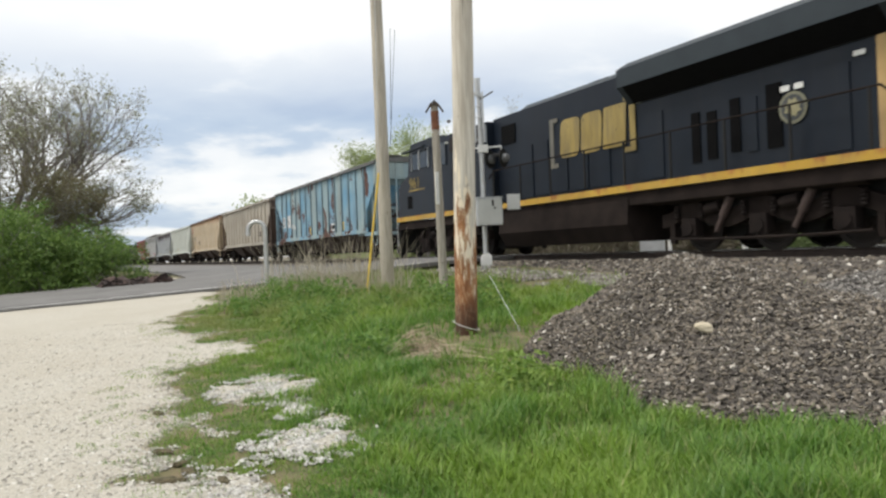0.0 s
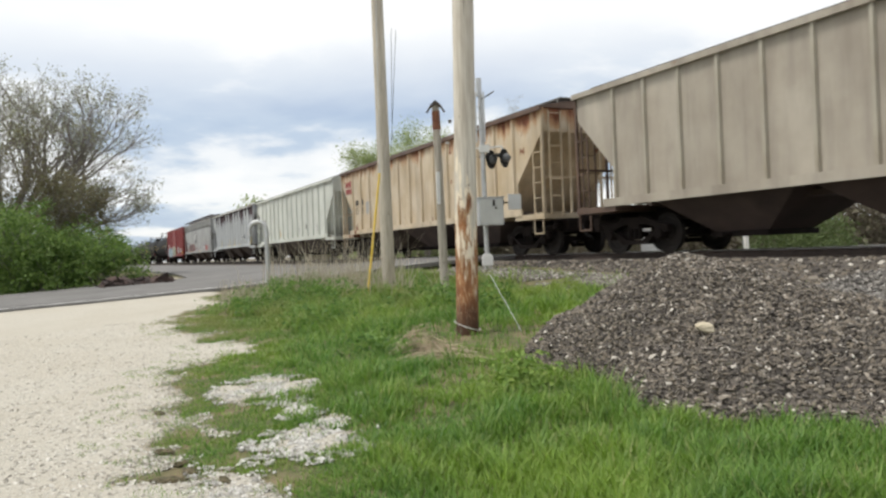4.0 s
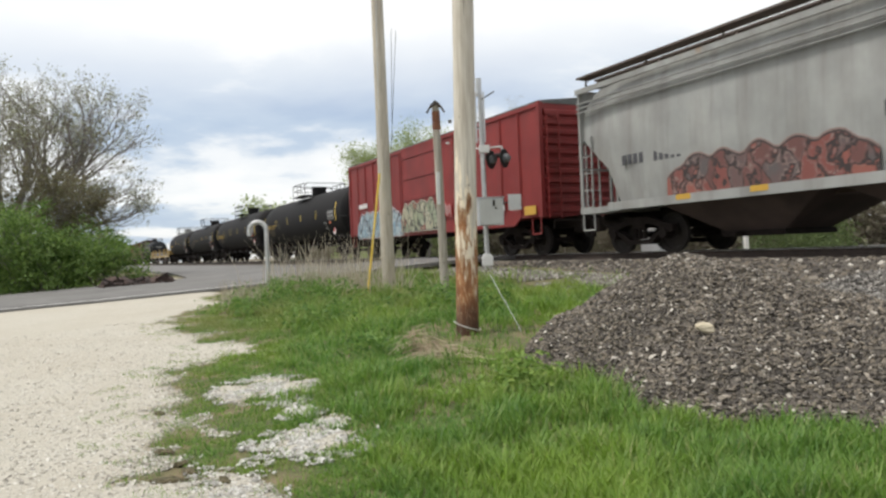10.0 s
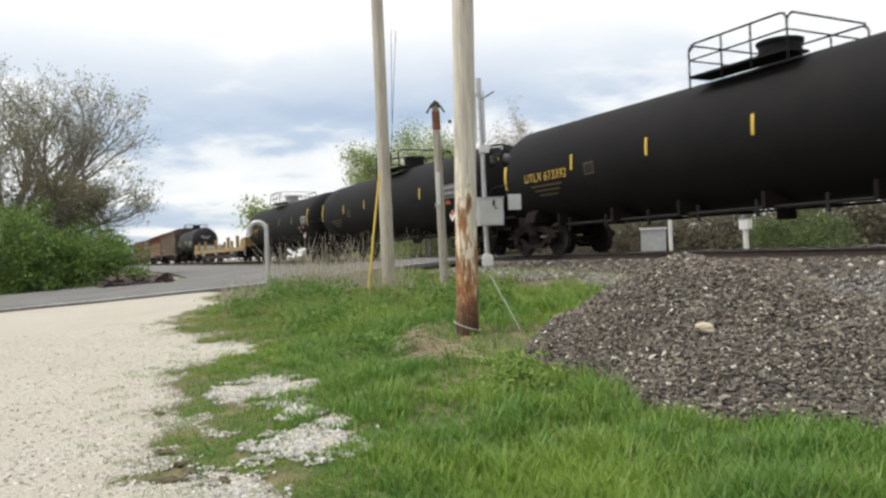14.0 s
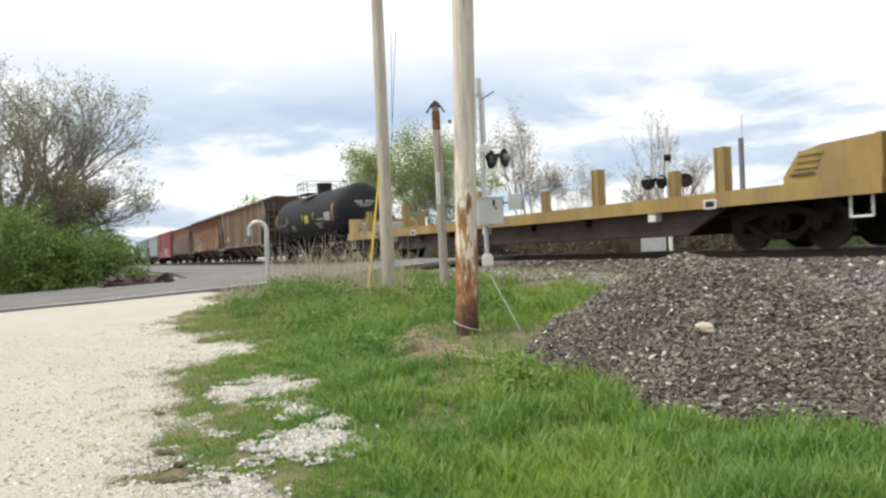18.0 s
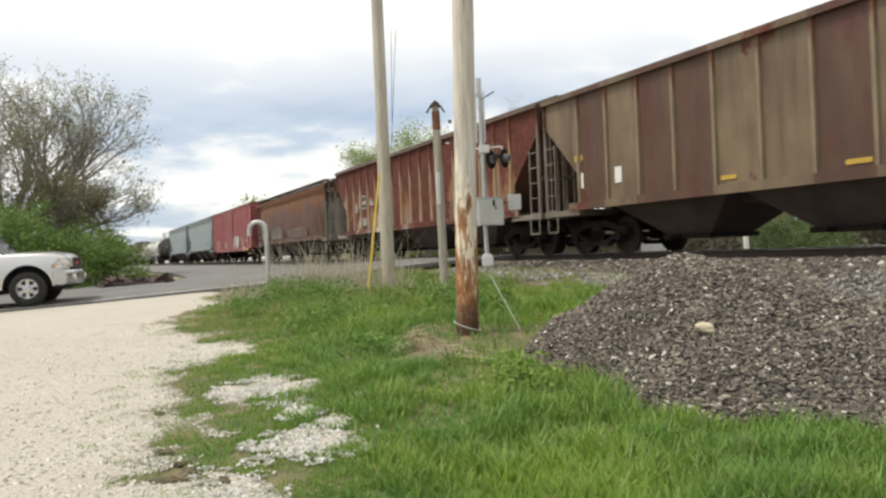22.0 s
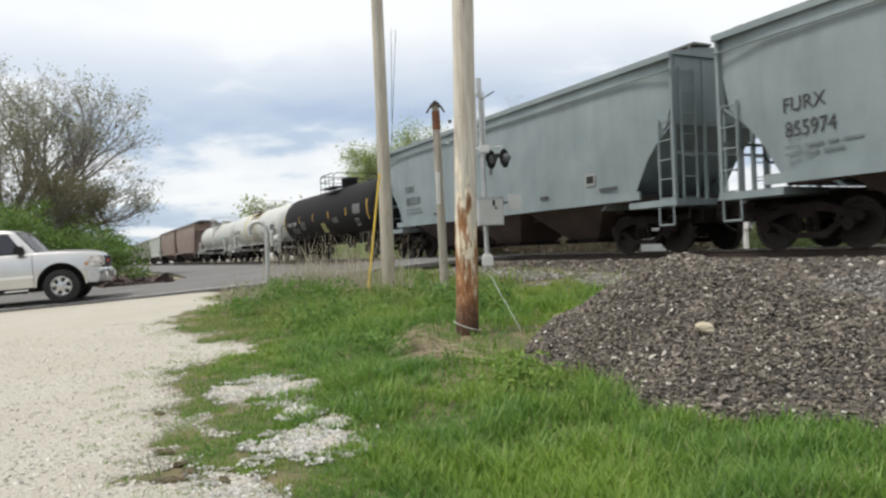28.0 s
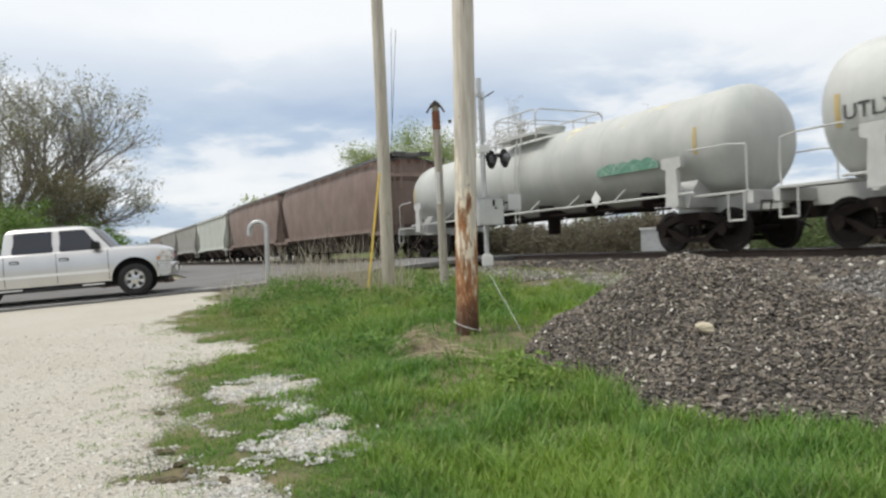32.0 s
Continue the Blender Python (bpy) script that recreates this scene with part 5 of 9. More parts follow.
def wheel_meshes():
    bm = B()
    lathe = [(-0.07, 0.10), (-0.07, 0.16), (-0.02, 0.18), (-0.02, 0.36), (-0.07, 0.39), (-0.07, 0.455), (0.055, 0.46), (0.06, 0.485), (0.075, 0.485), (0.075, 0.39), (0.03, 0.36), (0.03, 0.18), (0.075, 0.16), (0.075, 0.10)]
    rings = []
    for y, r in lathe:
        rings.append([bm.verts.new((r * math.cos(2 * math.pi * k / 24), y, r * math.sin(2 * math.pi * k / 24))) for k in range(24)])
    for a, b in zip(rings, rings[1:]):
        for k in range(24):
            bm.faces.new((a[k], a[(k + 1) % 24], b[(k + 1) % 24], b[k]))
    bm.faces.new(rings[0])
    bm.faces.new(rings[-1])
    wheel = finish("wheel", bm, M["wheel"], 0.5)
    bm = B()
    rod(bm, (0, -1.05, 0), (0, 1.05, 0), 0.08, 10)
    axle = finish("axle", bm, M["steel_dark"])
    # cast side frame: arched top chord, sagging bottom chord, openings
    bm = B()
    out = [(-1.15, 0.50), (-1.15, 0.66), (-0.75, 0.74), (-0.35, 0.88), (0.35, 0.88), (0.75, 0.74), (1.15, 0.66), (1.15, 0.50), (0.72, 0.44), (0.42, 0.20), (-0.42, 0.20), (-0.72, 0.44)]
    inn = [(-0.80, 0.56), (-0.72, 0.60), (-0.55, 0.66), (-0.36, 0.70), (0.36, 0.70), (0.55, 0.66), (0.72, 0.60), (0.80, 0.56), (0.55, 0.46), (0.33, 0.32), (-0.33, 0.32), (-0.55, 0.46)]
    for y0, y1 in ((-0.09, 0.09),):
        vo = [[bm.verts.new((x, y, z)) for x, z in out] for y in (y0, y1)]
        vi = [[bm.verts.new((x, y, z)) for x, z in inn] for y in (y0, y1)]
        n = len(out)
        for i in range(n):
            j = (i + 1) % n
            bm.faces.new((vo[0][i], vo[0][j], vi[0][j], vi[0][i]))
            bm.faces.new((vo[1][i], vi[1][i], vi[1][j], vo[1][j]))
            bm.faces.new((vo[0][i], vo[1][i], vo[1][j], vo[0][j]))
            bm.faces.new((vi[0][i], vi[0][j], vi[1][j], vi[1][i]))
    for x in (-0.889, 0.889):
        rod(bm, (x, -0.16, 0.46), (x, 0.1, 0.46), 0.13, 10)
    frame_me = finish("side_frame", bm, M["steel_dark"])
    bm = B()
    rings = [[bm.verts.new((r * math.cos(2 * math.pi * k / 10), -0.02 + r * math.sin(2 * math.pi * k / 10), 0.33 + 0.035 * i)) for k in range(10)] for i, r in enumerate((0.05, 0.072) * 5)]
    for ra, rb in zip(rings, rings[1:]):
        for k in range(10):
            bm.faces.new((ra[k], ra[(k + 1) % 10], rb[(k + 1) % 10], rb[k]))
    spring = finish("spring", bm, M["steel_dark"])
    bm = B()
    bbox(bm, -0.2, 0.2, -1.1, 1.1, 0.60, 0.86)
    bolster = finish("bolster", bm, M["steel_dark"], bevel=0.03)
    return wheel, axle, frame_me, spring, bolster


WHEEL, AXLE, FRAME, SPRING, BOLSTER = wheel_meshes()


def bogie(car, x):
    t = put("bogie", BOLSTER, car, pose(x, 0, 0))
    for s in (-1, 1):
        put("side_frame", FRAME, t, pose(0, s * 1.0, 0))
        for x0 in (-0.17, 0.0, 0.17):
            put("spring", SPRING, t, pose(x0, s * 1.0, 0))
        for d in (-0.889, 0.889):
            put("wheel", WHEEL, t, pose(d, s * 0.753, 0.46, 0, 0, 0 if s > 0 else 180))
    for d in (-0.889, 0.889):
        put("axle", AXLE, t, pose(d, 0, 0.46))


def coupler_mesh():
    bm = B()
    bbox(bm, -0.55, 0.1, -0.10, 0.10, 0.74, 0.98)
    bbox(bm, -0.62, -0.12, -0.30, 0.30, 0.62, 1.14)
    prism(bm, [(0.1, -0.12), (0.36, -0.16), (0.40, -0.02), (0.26, 0.0), (0.30, 0.14), (0.1, 0.12)], 0.62, 1.04, "z")
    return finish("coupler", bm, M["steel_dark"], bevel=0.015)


COUPLER = coupler_mesh()


def gear(car, half, truck_in, stub=0.0):
    """Two bogies, two couplers, the centre sill and air hoses."""
    for s in (-1, 1):
        bogie(car, s * (half - truck_in))
        put("coupler", COUPLER, car, pose(s * (half + 0.30), 0, 0, 0, 0, 0 if s > 0 else 180))
        bm = B()
        tube(bm, [(s * (half + 0.1), -0.35, 0.85), (s * (half + 0.28), -0.34, 0.55), (s * (half + 0.42), -0.2, 0.42)], 0.025)
        part("air_hose", bm, M["rubber"], car)
        bm = B()
        tube(bm, [(s * (half + 0.20), -1.40, 0.72), (s * (half + 0.20), -1.36, 0.98), (s * (half + 0.20), -0.2, 0.98), (s * (half + 0.34), -0.1, 1.04)], 0.018)
        part("uncoupling_lever", bm, M["steel_dark"], car)
    for a, b in ((-half, half),) if not stub else ((-half, -half + stub), (half - stub, half)):
        bm = B()
        bbox(bm, a, b, -0.25, 0.25, 0.80, 1.12)
        part("centre_sill", bm, M["steel_dark"], car)


def ladder_mesh(z0, z1, w=0.42, rungs=7):
    bm = B()
    for x in (-w / 2, w / 2):
        bbox(bm, x - 0.018, x + 0.018, -0.02, 0.02, z0, z1)
    for k in range(rungs):
        z = z0 + 0.12 + (z1 - z0 - 0.2) * k / (rungs - 1)
        rod(bm, (-w / 2, -0.02, z), (w / 2, -0.02, z), 0.014, 5)
    return bm


LADDERS = {}


def ladder_of(mat, top=3.05, rungs=7):
    if (mat.name, top) not in LADDERS:
        LADDERS[mat.name, top] = finish("ladder", ladder_mesh(0.0, top, 0.42, rungs), mat)
    return LADDERS[mat.name, top]


def words(car, text, size, mat, x, y, z, name="lettering", wide=1.0):
    cu = bpy.data.curves.new("text", "FONT")
    cu.body, cu.size, cu.extrude = text, size, 0.002
    tmp = bpy.data.objects.new("text", cu)
    me = bpy.data.meshes.new_from_object(tmp)
    bpy.data.objects.remove(tmp)
    me.materials.clear()
    me.materials.append(mat)
    ob = new(name, me)
    ob.parent = car
    ob.matrix_basis = Matrix.Translation((x, y, z)) @ Euler((radians(90), 0, 0)).to_matrix().to_4x4() @ Matrix.Diagonal((wide, 1, 1, 1))
    return ob


def hopper_car(mat, L, eave=4.25, ribs=13, label="", roof_mat=None, sill=1.32, round_side=0.0, cut=1.45, cut_z=(2.15, 3.62), under=None, bays=3, crown=0.22, rib_mat=None, sheet_mat=None, walk_h=0.0, post_mat=None, ledge=0.0, tail=0.0, truck_in=1.65, closed=True):
    """A covered hopper. L: over the end posts. round_side: how far the sides bulge (a smooth car without ribs)."""
    car = tagged(new("hopper_car"), label, "hopper car", group="cars of the train")
    h, y = L / 2, HALF
    under = under or M["bay"]
    sheet_mat = sheet_mat or mat
    post_mat = post_mat or mat
    # sides, cut off slanting at both ends
    for s in (-1, 1):
        bm = B()
        cz0, cz1 = cut_z
        poly = [(-h + cut, sill), (h - cut, sill), (h - cut, cz0), (h, cz1), (h, eave), (-h, eave), (-h, cz1), (-h + cut, cz0)]
        if round_side:
            poly = [(-h + cut, sill), (h - cut, sill), (h - cut * 0.86, (sill + cz0) / 2), (h - cut * 0.75, cz0), (h - 0.25, cz1), (h - 0.02, eave - 0.25), (h - 0.02, eave), (-h + 0.02, eave), (-h + 0.02, eave - 0.25), (-h + 0.25, cz1), (-h + cut * 0.75, cz0), (-h + cut * 0.86, (sill + cz0) / 2)]
            nz = 9
            if round_side > 0.1:
                nz = 18
                poly[4:9] = [(h - 0.10, cz1), (h - 0.12, eave - 0.6), (h - 0.38, eave - 0.25), (h - 0.9, eave), (-h + 0.9, eave)]
            rows = []
            for k in range(nz):
                z = sill + (eave - sill) * k / (nz - 1)
                xe = h - cut
                for (xa, za), (xb, zb) in zip(poly[1:8], poly[2:8]):
                    if za <= z <= zb and zb > za:
                        xe = xa + (xb - xa) * (z - za) / (zb - za)
                q = (z - sill) / (eave - sill)
                yy = y - round_side + round_side * math.sin(math.pi * clamp(q * 0.86 + 0.12, 0, 1)) ** 0.6
                nx = 14
                rows.append([bm.verts.new((-xe + 2 * xe * i / nx, s * (yy - 0.10 * (abs(2 * i / nx - 1) ** 14)), z)) for i in range(nx + 1)])
            for a, b in zip(rows, rows[1:]):
                for i in range(len(a) - 1):
                    bm.faces.new((a[i], a[i + 1], b[i + 1], b[i]))
            part("side_sheet", bm, mat, car, smooth=0.9)
        else:
            prism(bm, poly, s * (y - 0.10), s * (y - 0.06))
            part("side_sheet", bm, mat, car)
    # roof with its crown, and the slope sheets of the ends
    bm = B()
    n = 8
    snug = round_side > 0.1
    yr, hr = y - 0.02 - (0.84 * round_side if snug else 0), h - (0.85 if snug else 0)
    prof = [(-yr, eave - 0.02)] + [(-yr + 2 * yr * k / n, eave + (0.0 if snug else 0.02) + crown * math.sin(math.pi * k / n)) for k in range(n + 1)] + [(yr, eave - 0.02)]
    prism(bm, prof, -hr, hr, "x")
    part("roof", bm, roof_mat or mat, car, smooth=0.6)
    for s in (-1, 1):
        bm = B()
        prism(bm, [(s * (hr - 0.12), eave - 0.05), (s * (hr - 0.06), eave - 0.05), (s * (h - (0.2 if snug else 0.06)), cut_z[1]), (s * (h - cut - 1.2), 1.1), (s * (h - cut - 1.3), 1.1), (s * (h - (0.28 if snug else 0.14)), cut_z[1])], -yr + 0.09, yr - 0.09)
        part("slope_sheet", bm, sheet_mat, car)
        # end platform, posts, ladders
        bm = B()
        bbox(bm, min(s * h, s * (h - cut - 0.1)), max(s * h, s * (h - cut - 0.1)), -y, y, 1.05, 1.20)
        part("end_platform", bm, post_mat, car, bevel=0.02)
        for sy in (-1, 1):
            bm = B()
            bbox(bm, s * (h - 0.06) - 0.035, s * (h - 0.06) + 0.035, sy * (y - 0.05) - 0.04, sy * (y - 0.05) + 0.04, 1.15, eave)
            part("end_post", bm, post_mat, car, bevel=0.01)
            bm = B()
            bbox(bm, s * (h - 0.06) - 0.03, s * (h - 0.06) + 0.03, sy * 0.55 - 0.03, sy * 0.55 + 0.03, 1.15, eave - 0.05)
            part("end_post", bm, post_mat, car)
            put("ladder", ladder_of(post_mat, 1.95, 5), car, pose(s * (h - 0.30), sy * (y - 0.03), 1.1, 0, 0, 0 if sy < 0 else 180))
            put("ladder", ladder_of(post_mat), car, pose(s * (h + 0.0), sy * 1.1, 1.1, 0, 0, 90 * s))
            bm = B()
            tube(bm, [(s * (h - 0.1), sy * (y - 0.02), 1.05), (s * (h - 0.1), sy * (y - 0.02), 0.62), (s * (h - 0.55), sy * (y - 0.02), 0.62), (s * (h - 0.55), sy * (y - 0.02), 1.05)], 0.022)
            part("sill_step", bm, post_mat, car)
        bm = B()
        bbox(bm, s * (h - 0.06) - 0.03, s * (h - 0.06) + 0.03, -y + 0.05, y - 0.05, 2.2, 2.26)
        part("end_brace", bm, post_mat, car)
        bm = B()
        if snug and closed:
            prism(bm, [(-yr + 0.15, 1.5), (yr - 0.15, 1.5), (yr - 0.05, 2.4), (yr - 0.2, eave - 0.25), (0.6, eave), (-0.6, eave), (-yr + 0.2, eave - 0.25), (-yr + 0.05, 2.4)], s * (h - 0.40) - 0.02, s * (h - 0.40) + 0.02, "x")
        else:
            bbox(bm, s * (h - 0.09) - 0.02, s * (h - 0.09) + 0.02, -y + 0.08, y - 0.08, cut_z[1] - 0.08, eave)
        part("end_sheet", bm, sheet_mat if snug and closed else mat, car)
        if snug:
            bm = B()
            prism(bm, [(-1.36, 1.2), (1.36, 1.2), (1.40, 2.2), (1.30, 2.75), (-1.30, 2.75), (-1.40, 2.2)], s * (h - cut * 0.86) - 0.03, s * (h - cut * 0.86) + 0.03, "x")
            part("end_bulkhead", bm, sheet_mat, car)
        # dark bulk added round the draft gear to close the bright gap
        bm = B()
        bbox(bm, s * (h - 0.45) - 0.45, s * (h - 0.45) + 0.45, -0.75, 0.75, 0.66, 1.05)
        part("draft_filler", bm, M["steel_dark"], car)
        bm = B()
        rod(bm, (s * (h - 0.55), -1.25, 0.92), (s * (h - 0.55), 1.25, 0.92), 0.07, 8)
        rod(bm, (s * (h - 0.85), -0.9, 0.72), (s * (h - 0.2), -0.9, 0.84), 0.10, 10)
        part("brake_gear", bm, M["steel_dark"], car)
        if tail:
            bm = B()
            bbox(bm, min(s * h, s * (h + tail)), max(s * h, s * (h + tail)), -1.15, 1.15, eave + crown + walk_h, eave + crown + 0.05 + walk_h)
            part("end_walk", bm, M["walkway"], car)
            for yy in (-1.1, 1.1):
                bm = B()
                rod(bm, (s * (h + tail - 0.05), yy, 1.15), (s * (h + tail - 0.05), yy, eave + crown + walk_h), 0.04, 6)
                part("end_stanchion", bm, post_mat, car)
    bm = B()
    for k in range(16):
        an = 2 * math.pi * k / 16
        an2 = 2 * math.pi * (k + 1) / 16
        rod(bm, (0, 0.27 * math.cos(an), 0.27 * math.sin(an)), (0, 0.27 * math.cos(an2), 0.27 * math.sin(an2)), 0.02, 5)
        if k % 4 == 0:
            rod(bm, (0, 0, 0), (0, 0.27 * math.cos(an), 0.27 * math.sin(an)), 0.014, 4)
    part("brake_wheel", bm, M["steel_dark"], car).matrix_basis = pose(-h + 0.25, -0.2, 2.1)
    # long sills and top chord
    for s in (-1, 1):
        bm = B()
        bbox(bm, -h + cut - 0.3, h - cut + 0.3, s * y - 0.04, s * y + 0.02, sill - 0.14, sill + 0.06)
        part("side_sill", bm, mat, car)
        bm = B()
        bbox(bm, -h, h, s * y - 0.05, s * y + 0.02, eave - 0.10, eave + 0.03)
        part("top_chord", bm, roof_mat or mat, car)
        if ledge:
            for z in ((eave - ledge,) if ledge < 0.42 else (eave - ledge, eave - ledge * 0.8, eave - ledge * 0.6)):
                bm = B()
                bbox(bm, -h + 0.05, h - 0.05, s * (y + 0.02) - 0.05, s * (y + 0.02) + 0.012, z - 0.012, z + 0.012)
                part("eave_ledge", bm, mat, car)
    if ribs:
        bm = B()
        prism(bm, [(-0.06, 0.0), (-0.035, -0.09), (0.035, -0.09), (0.06, 0.0)], sill, eave - 0.1, "z")
        rib = finish("rib", bm, rib_mat or mat)
        for k in range(ribs):
            x = -h + cut + 0.12 + (L - 2 * cut - 0.24) * k / (ribs - 1)
            for s in (-1, 1):
                put("rib", rib, car, pose(x, s * (y - 0.08), 0, 0, 0, 0 if s < 0 else 180))
    # running boards and hatches on the roof
    bm = B()
    for s in (-1, 1):
        bbox(bm, -h - 0.05, h + 0.05, s * 0.62 - 0.28, s * 0.62 + 0.28, eave + crown + 0.02 + walk_h, eave + crown + 0.07 + walk_h)
    for k in range(9):
        x = -h + 0.1 + (L - 0.2) * k / 8
        bbox(bm, x - 0.03, x + 0.03, -0.9, 0.9, eave + 0.1, eave + crown + 0.03 + walk_h)
    if walk_h:
        for s in (-1, 1):
            bbox(bm, -h, h, s * 1.25 - 0.3, s * 1.25 + 0.1, eave + crown + walk_h, eave + crown + 0.05 + walk_h)
            for k in range(9):
                x = -h + 0.1 + (L - 0.2) * k / 8
                rod(bm, (x, s * 1.3, eave), (x, s * 1.3, eave + crown + walk_h), 0.03, 5)
    part("running_board", bm, M["rust_walk"] if walk_h else M["walkway"], car)
    bm = B()
    bbox(bm, -h + 0.8, h - 0.8, -0.28, 0.28, eave + crown, eave + crown + 0.12)
    part("hatch_cover", bm, roof_mat or mat, car, bevel=0.03)
    # discharge bays
    span = (L - 2 * cut - 2.2) / bays
    for k in range(bays):
        xc = -(L - 2 * cut - 2.2) / 2 + span * (k + 0.5)
        bm = B()
        top, bot = span / 2 * 0.99, span * 0.17
        lo = [bm.verts.new(p) for p in ((xc - bot, -0.7, 0.42), (xc + bot, -0.7, 0.42), (xc + bot, 0.7, 0.42), (xc - bot, 0.7, 0.42))]
        hi = [bm.verts.new(p) for p in ((xc - top, -y + 0.08, sill), (xc + top, -y + 0.08, sill), (xc + top, y - 0.08, sill), (xc - top, y - 0.08, sill))]
        for i in range(4):
            bm.faces.new((lo[i], lo[(i + 1) % 4], hi[(i + 1) % 4], hi[i]))
        bm.faces.new(lo)
        bm.faces.new(hi)
        part("discharge_bay", bm, under, car)
        bm = B()
        bbox(bm, xc - bot - 0.05, xc + bot + 0.05, -0.8, 0.8, 0.30, 0.42)
        rod(bm, (xc - 0.2, -1.1, 0.36), (xc - 0.2, 1.1, 0.36), 0.05)
        part("outlet_gate", bm, M["steel_dark"], car)
    for s in (-1, 1):
        bm = B()
        prism(bm, [(s * (h - cut - 0.1), 1.22), (s * (h - cut - 1.25), 1.22), (s * (h - cut - 1.25), sill), (s * (h - cut - 0.1), sill)], -y + 0.1, y - 0.1)
        part("shear_plate", bm, under, car)
    bm = B()
    bbox(bm, -h + cut + 1.2, h - cut - 1.2, -0.75, 0.75, 1.02, 1.14)
    part("ridge_sheet", bm, under, car)
    gear(car, h, truck_in, cut + 2.2)
    return car


def box_car(mat, L, eave=4.45, label="", door_c=0.0, door_w=3.1, roof_mat=None, grooves=8):
    car = tagged(new("box_car"), label, "box car", group="cars of the train")
    h, y = L / 2, HALF - 0.04
    bm = B()
    bbox(bm, -h, h, -y, y, 1.12, eave)
    part("body", bm, mat, car, bevel=0.02)
    bm = B()
    prism(bm, [(-y - 0.03, eave - 0.04), (-y - 0.03, eave + 0.03), (0, eave + 0.20), (y + 0.03, eave + 0.03), (y + 0.03, eave - 0.04)], -h - 0.02, h + 0.02, "x")
    part("roof", bm, roof_mat or mat, car)
    rib_bm = B()
    prism(rib_bm, [(-0.05, 0), (-0.03, -0.05), (0.03, -0.05), (0.05, 0)], 1.2, eave - 0.08, "z")
    rib = finish("side_post", rib_bm, mat)
    n = 6
    for s in (-1, 1):
        for k in range(n + 1):
            for sg in (-1, 1):
                x0 = door_c + sg * (door_w / 2 + 0.25)
                x1 = sg * (h - 0.06)
                put("side_post", rib, car, pose(x0 + (x1 - x0) * k / n, s * y, 0, 0, 0, 0 if s < 0 else 180))
        bm = B()
        bbox(bm, door_c - door_w / 2, door_c + door_w / 2, s * y - 0.05, s * y + 0.05, 1.2, eave - 0.12)
        door = part("sliding_door", bm, mat, car, bevel=0.01)
        bm = B()
        for k in range(grooves):
            z = 1.45 + (eave - 1.9) * k / (grooves - 1)
            bbox(bm, door_c - door_w / 2 + 0.12, door_c + door_w / 2 - 0.12, s * (y + 0.05) - 0.03, s * (y + 0.05) + 0.03, z, z + 0.09)
        for x in (door_c - door_w / 2, door_c + door_w / 2):
            bbox(bm, x - 0.05, x + 0.05, s * (y + 0.05) - 0.03, s * (y + 0.05) + 0.03, 1.2, eave - 0.12)
        part("door_corrugation", bm, mat, door)
        bm = B()
        prism(bm, [(-h + 1.1, 1.16), (-h + 1.5, 0.90), (h - 1.5, 0.90), (h - 1.1, 1.16)], s * y - 0.03, s * y + 0.03)
        part("side_sill", bm, mat, car)
        bm = B()
        bbox(bm, -h, h, s * (y + 0.02) - 0.03, s * (y + 0.02) + 0.03, eave - 0.14, eave - 0.02)
        part("top_chord", bm, mat, car)
    for s in (-1, 1):
        m = 11
        for k in range(m):
            bm = B()
            z = 1.3 + (eave - 1.6) * k / (m - 1)
            prism(bm, [(s * h, z - 0.10), (s * (h + 0.08), z - 0.05), (s * (h + 0.08), z + 0.05), (s * h, z + 0.10)], -y + 0.12, y - 0.12)
            part("end_corrugation", bm, mat, car)
        for sy in (-1, 1):
            bm = B()
            bbox(bm, s * h - 0.06, s * h + 0.06, sy * y - 0.06, sy * y + 0.06, 1.1, eave)
            part("corner_post", bm, mat, car, bevel=0.02)
            put("ladder", ladder_of(mat), car, pose(s * (h + 0.14), sy * (y - 0.35), 1.05, 0, 0, 90 * s))
            bm = B()
            tube(bm, [(s * (h - 0.1), sy * y, 1.1), (s * (h - 0.1), sy * y, 0.62), (s * (h - 0.55), sy * y, 0.62), (s * (h - 0.55), sy * y, 1.1)], 0.022)
            part("sill_step", bm, mat, car)
    gear(car, h + 0.15, 2.2)
    return car


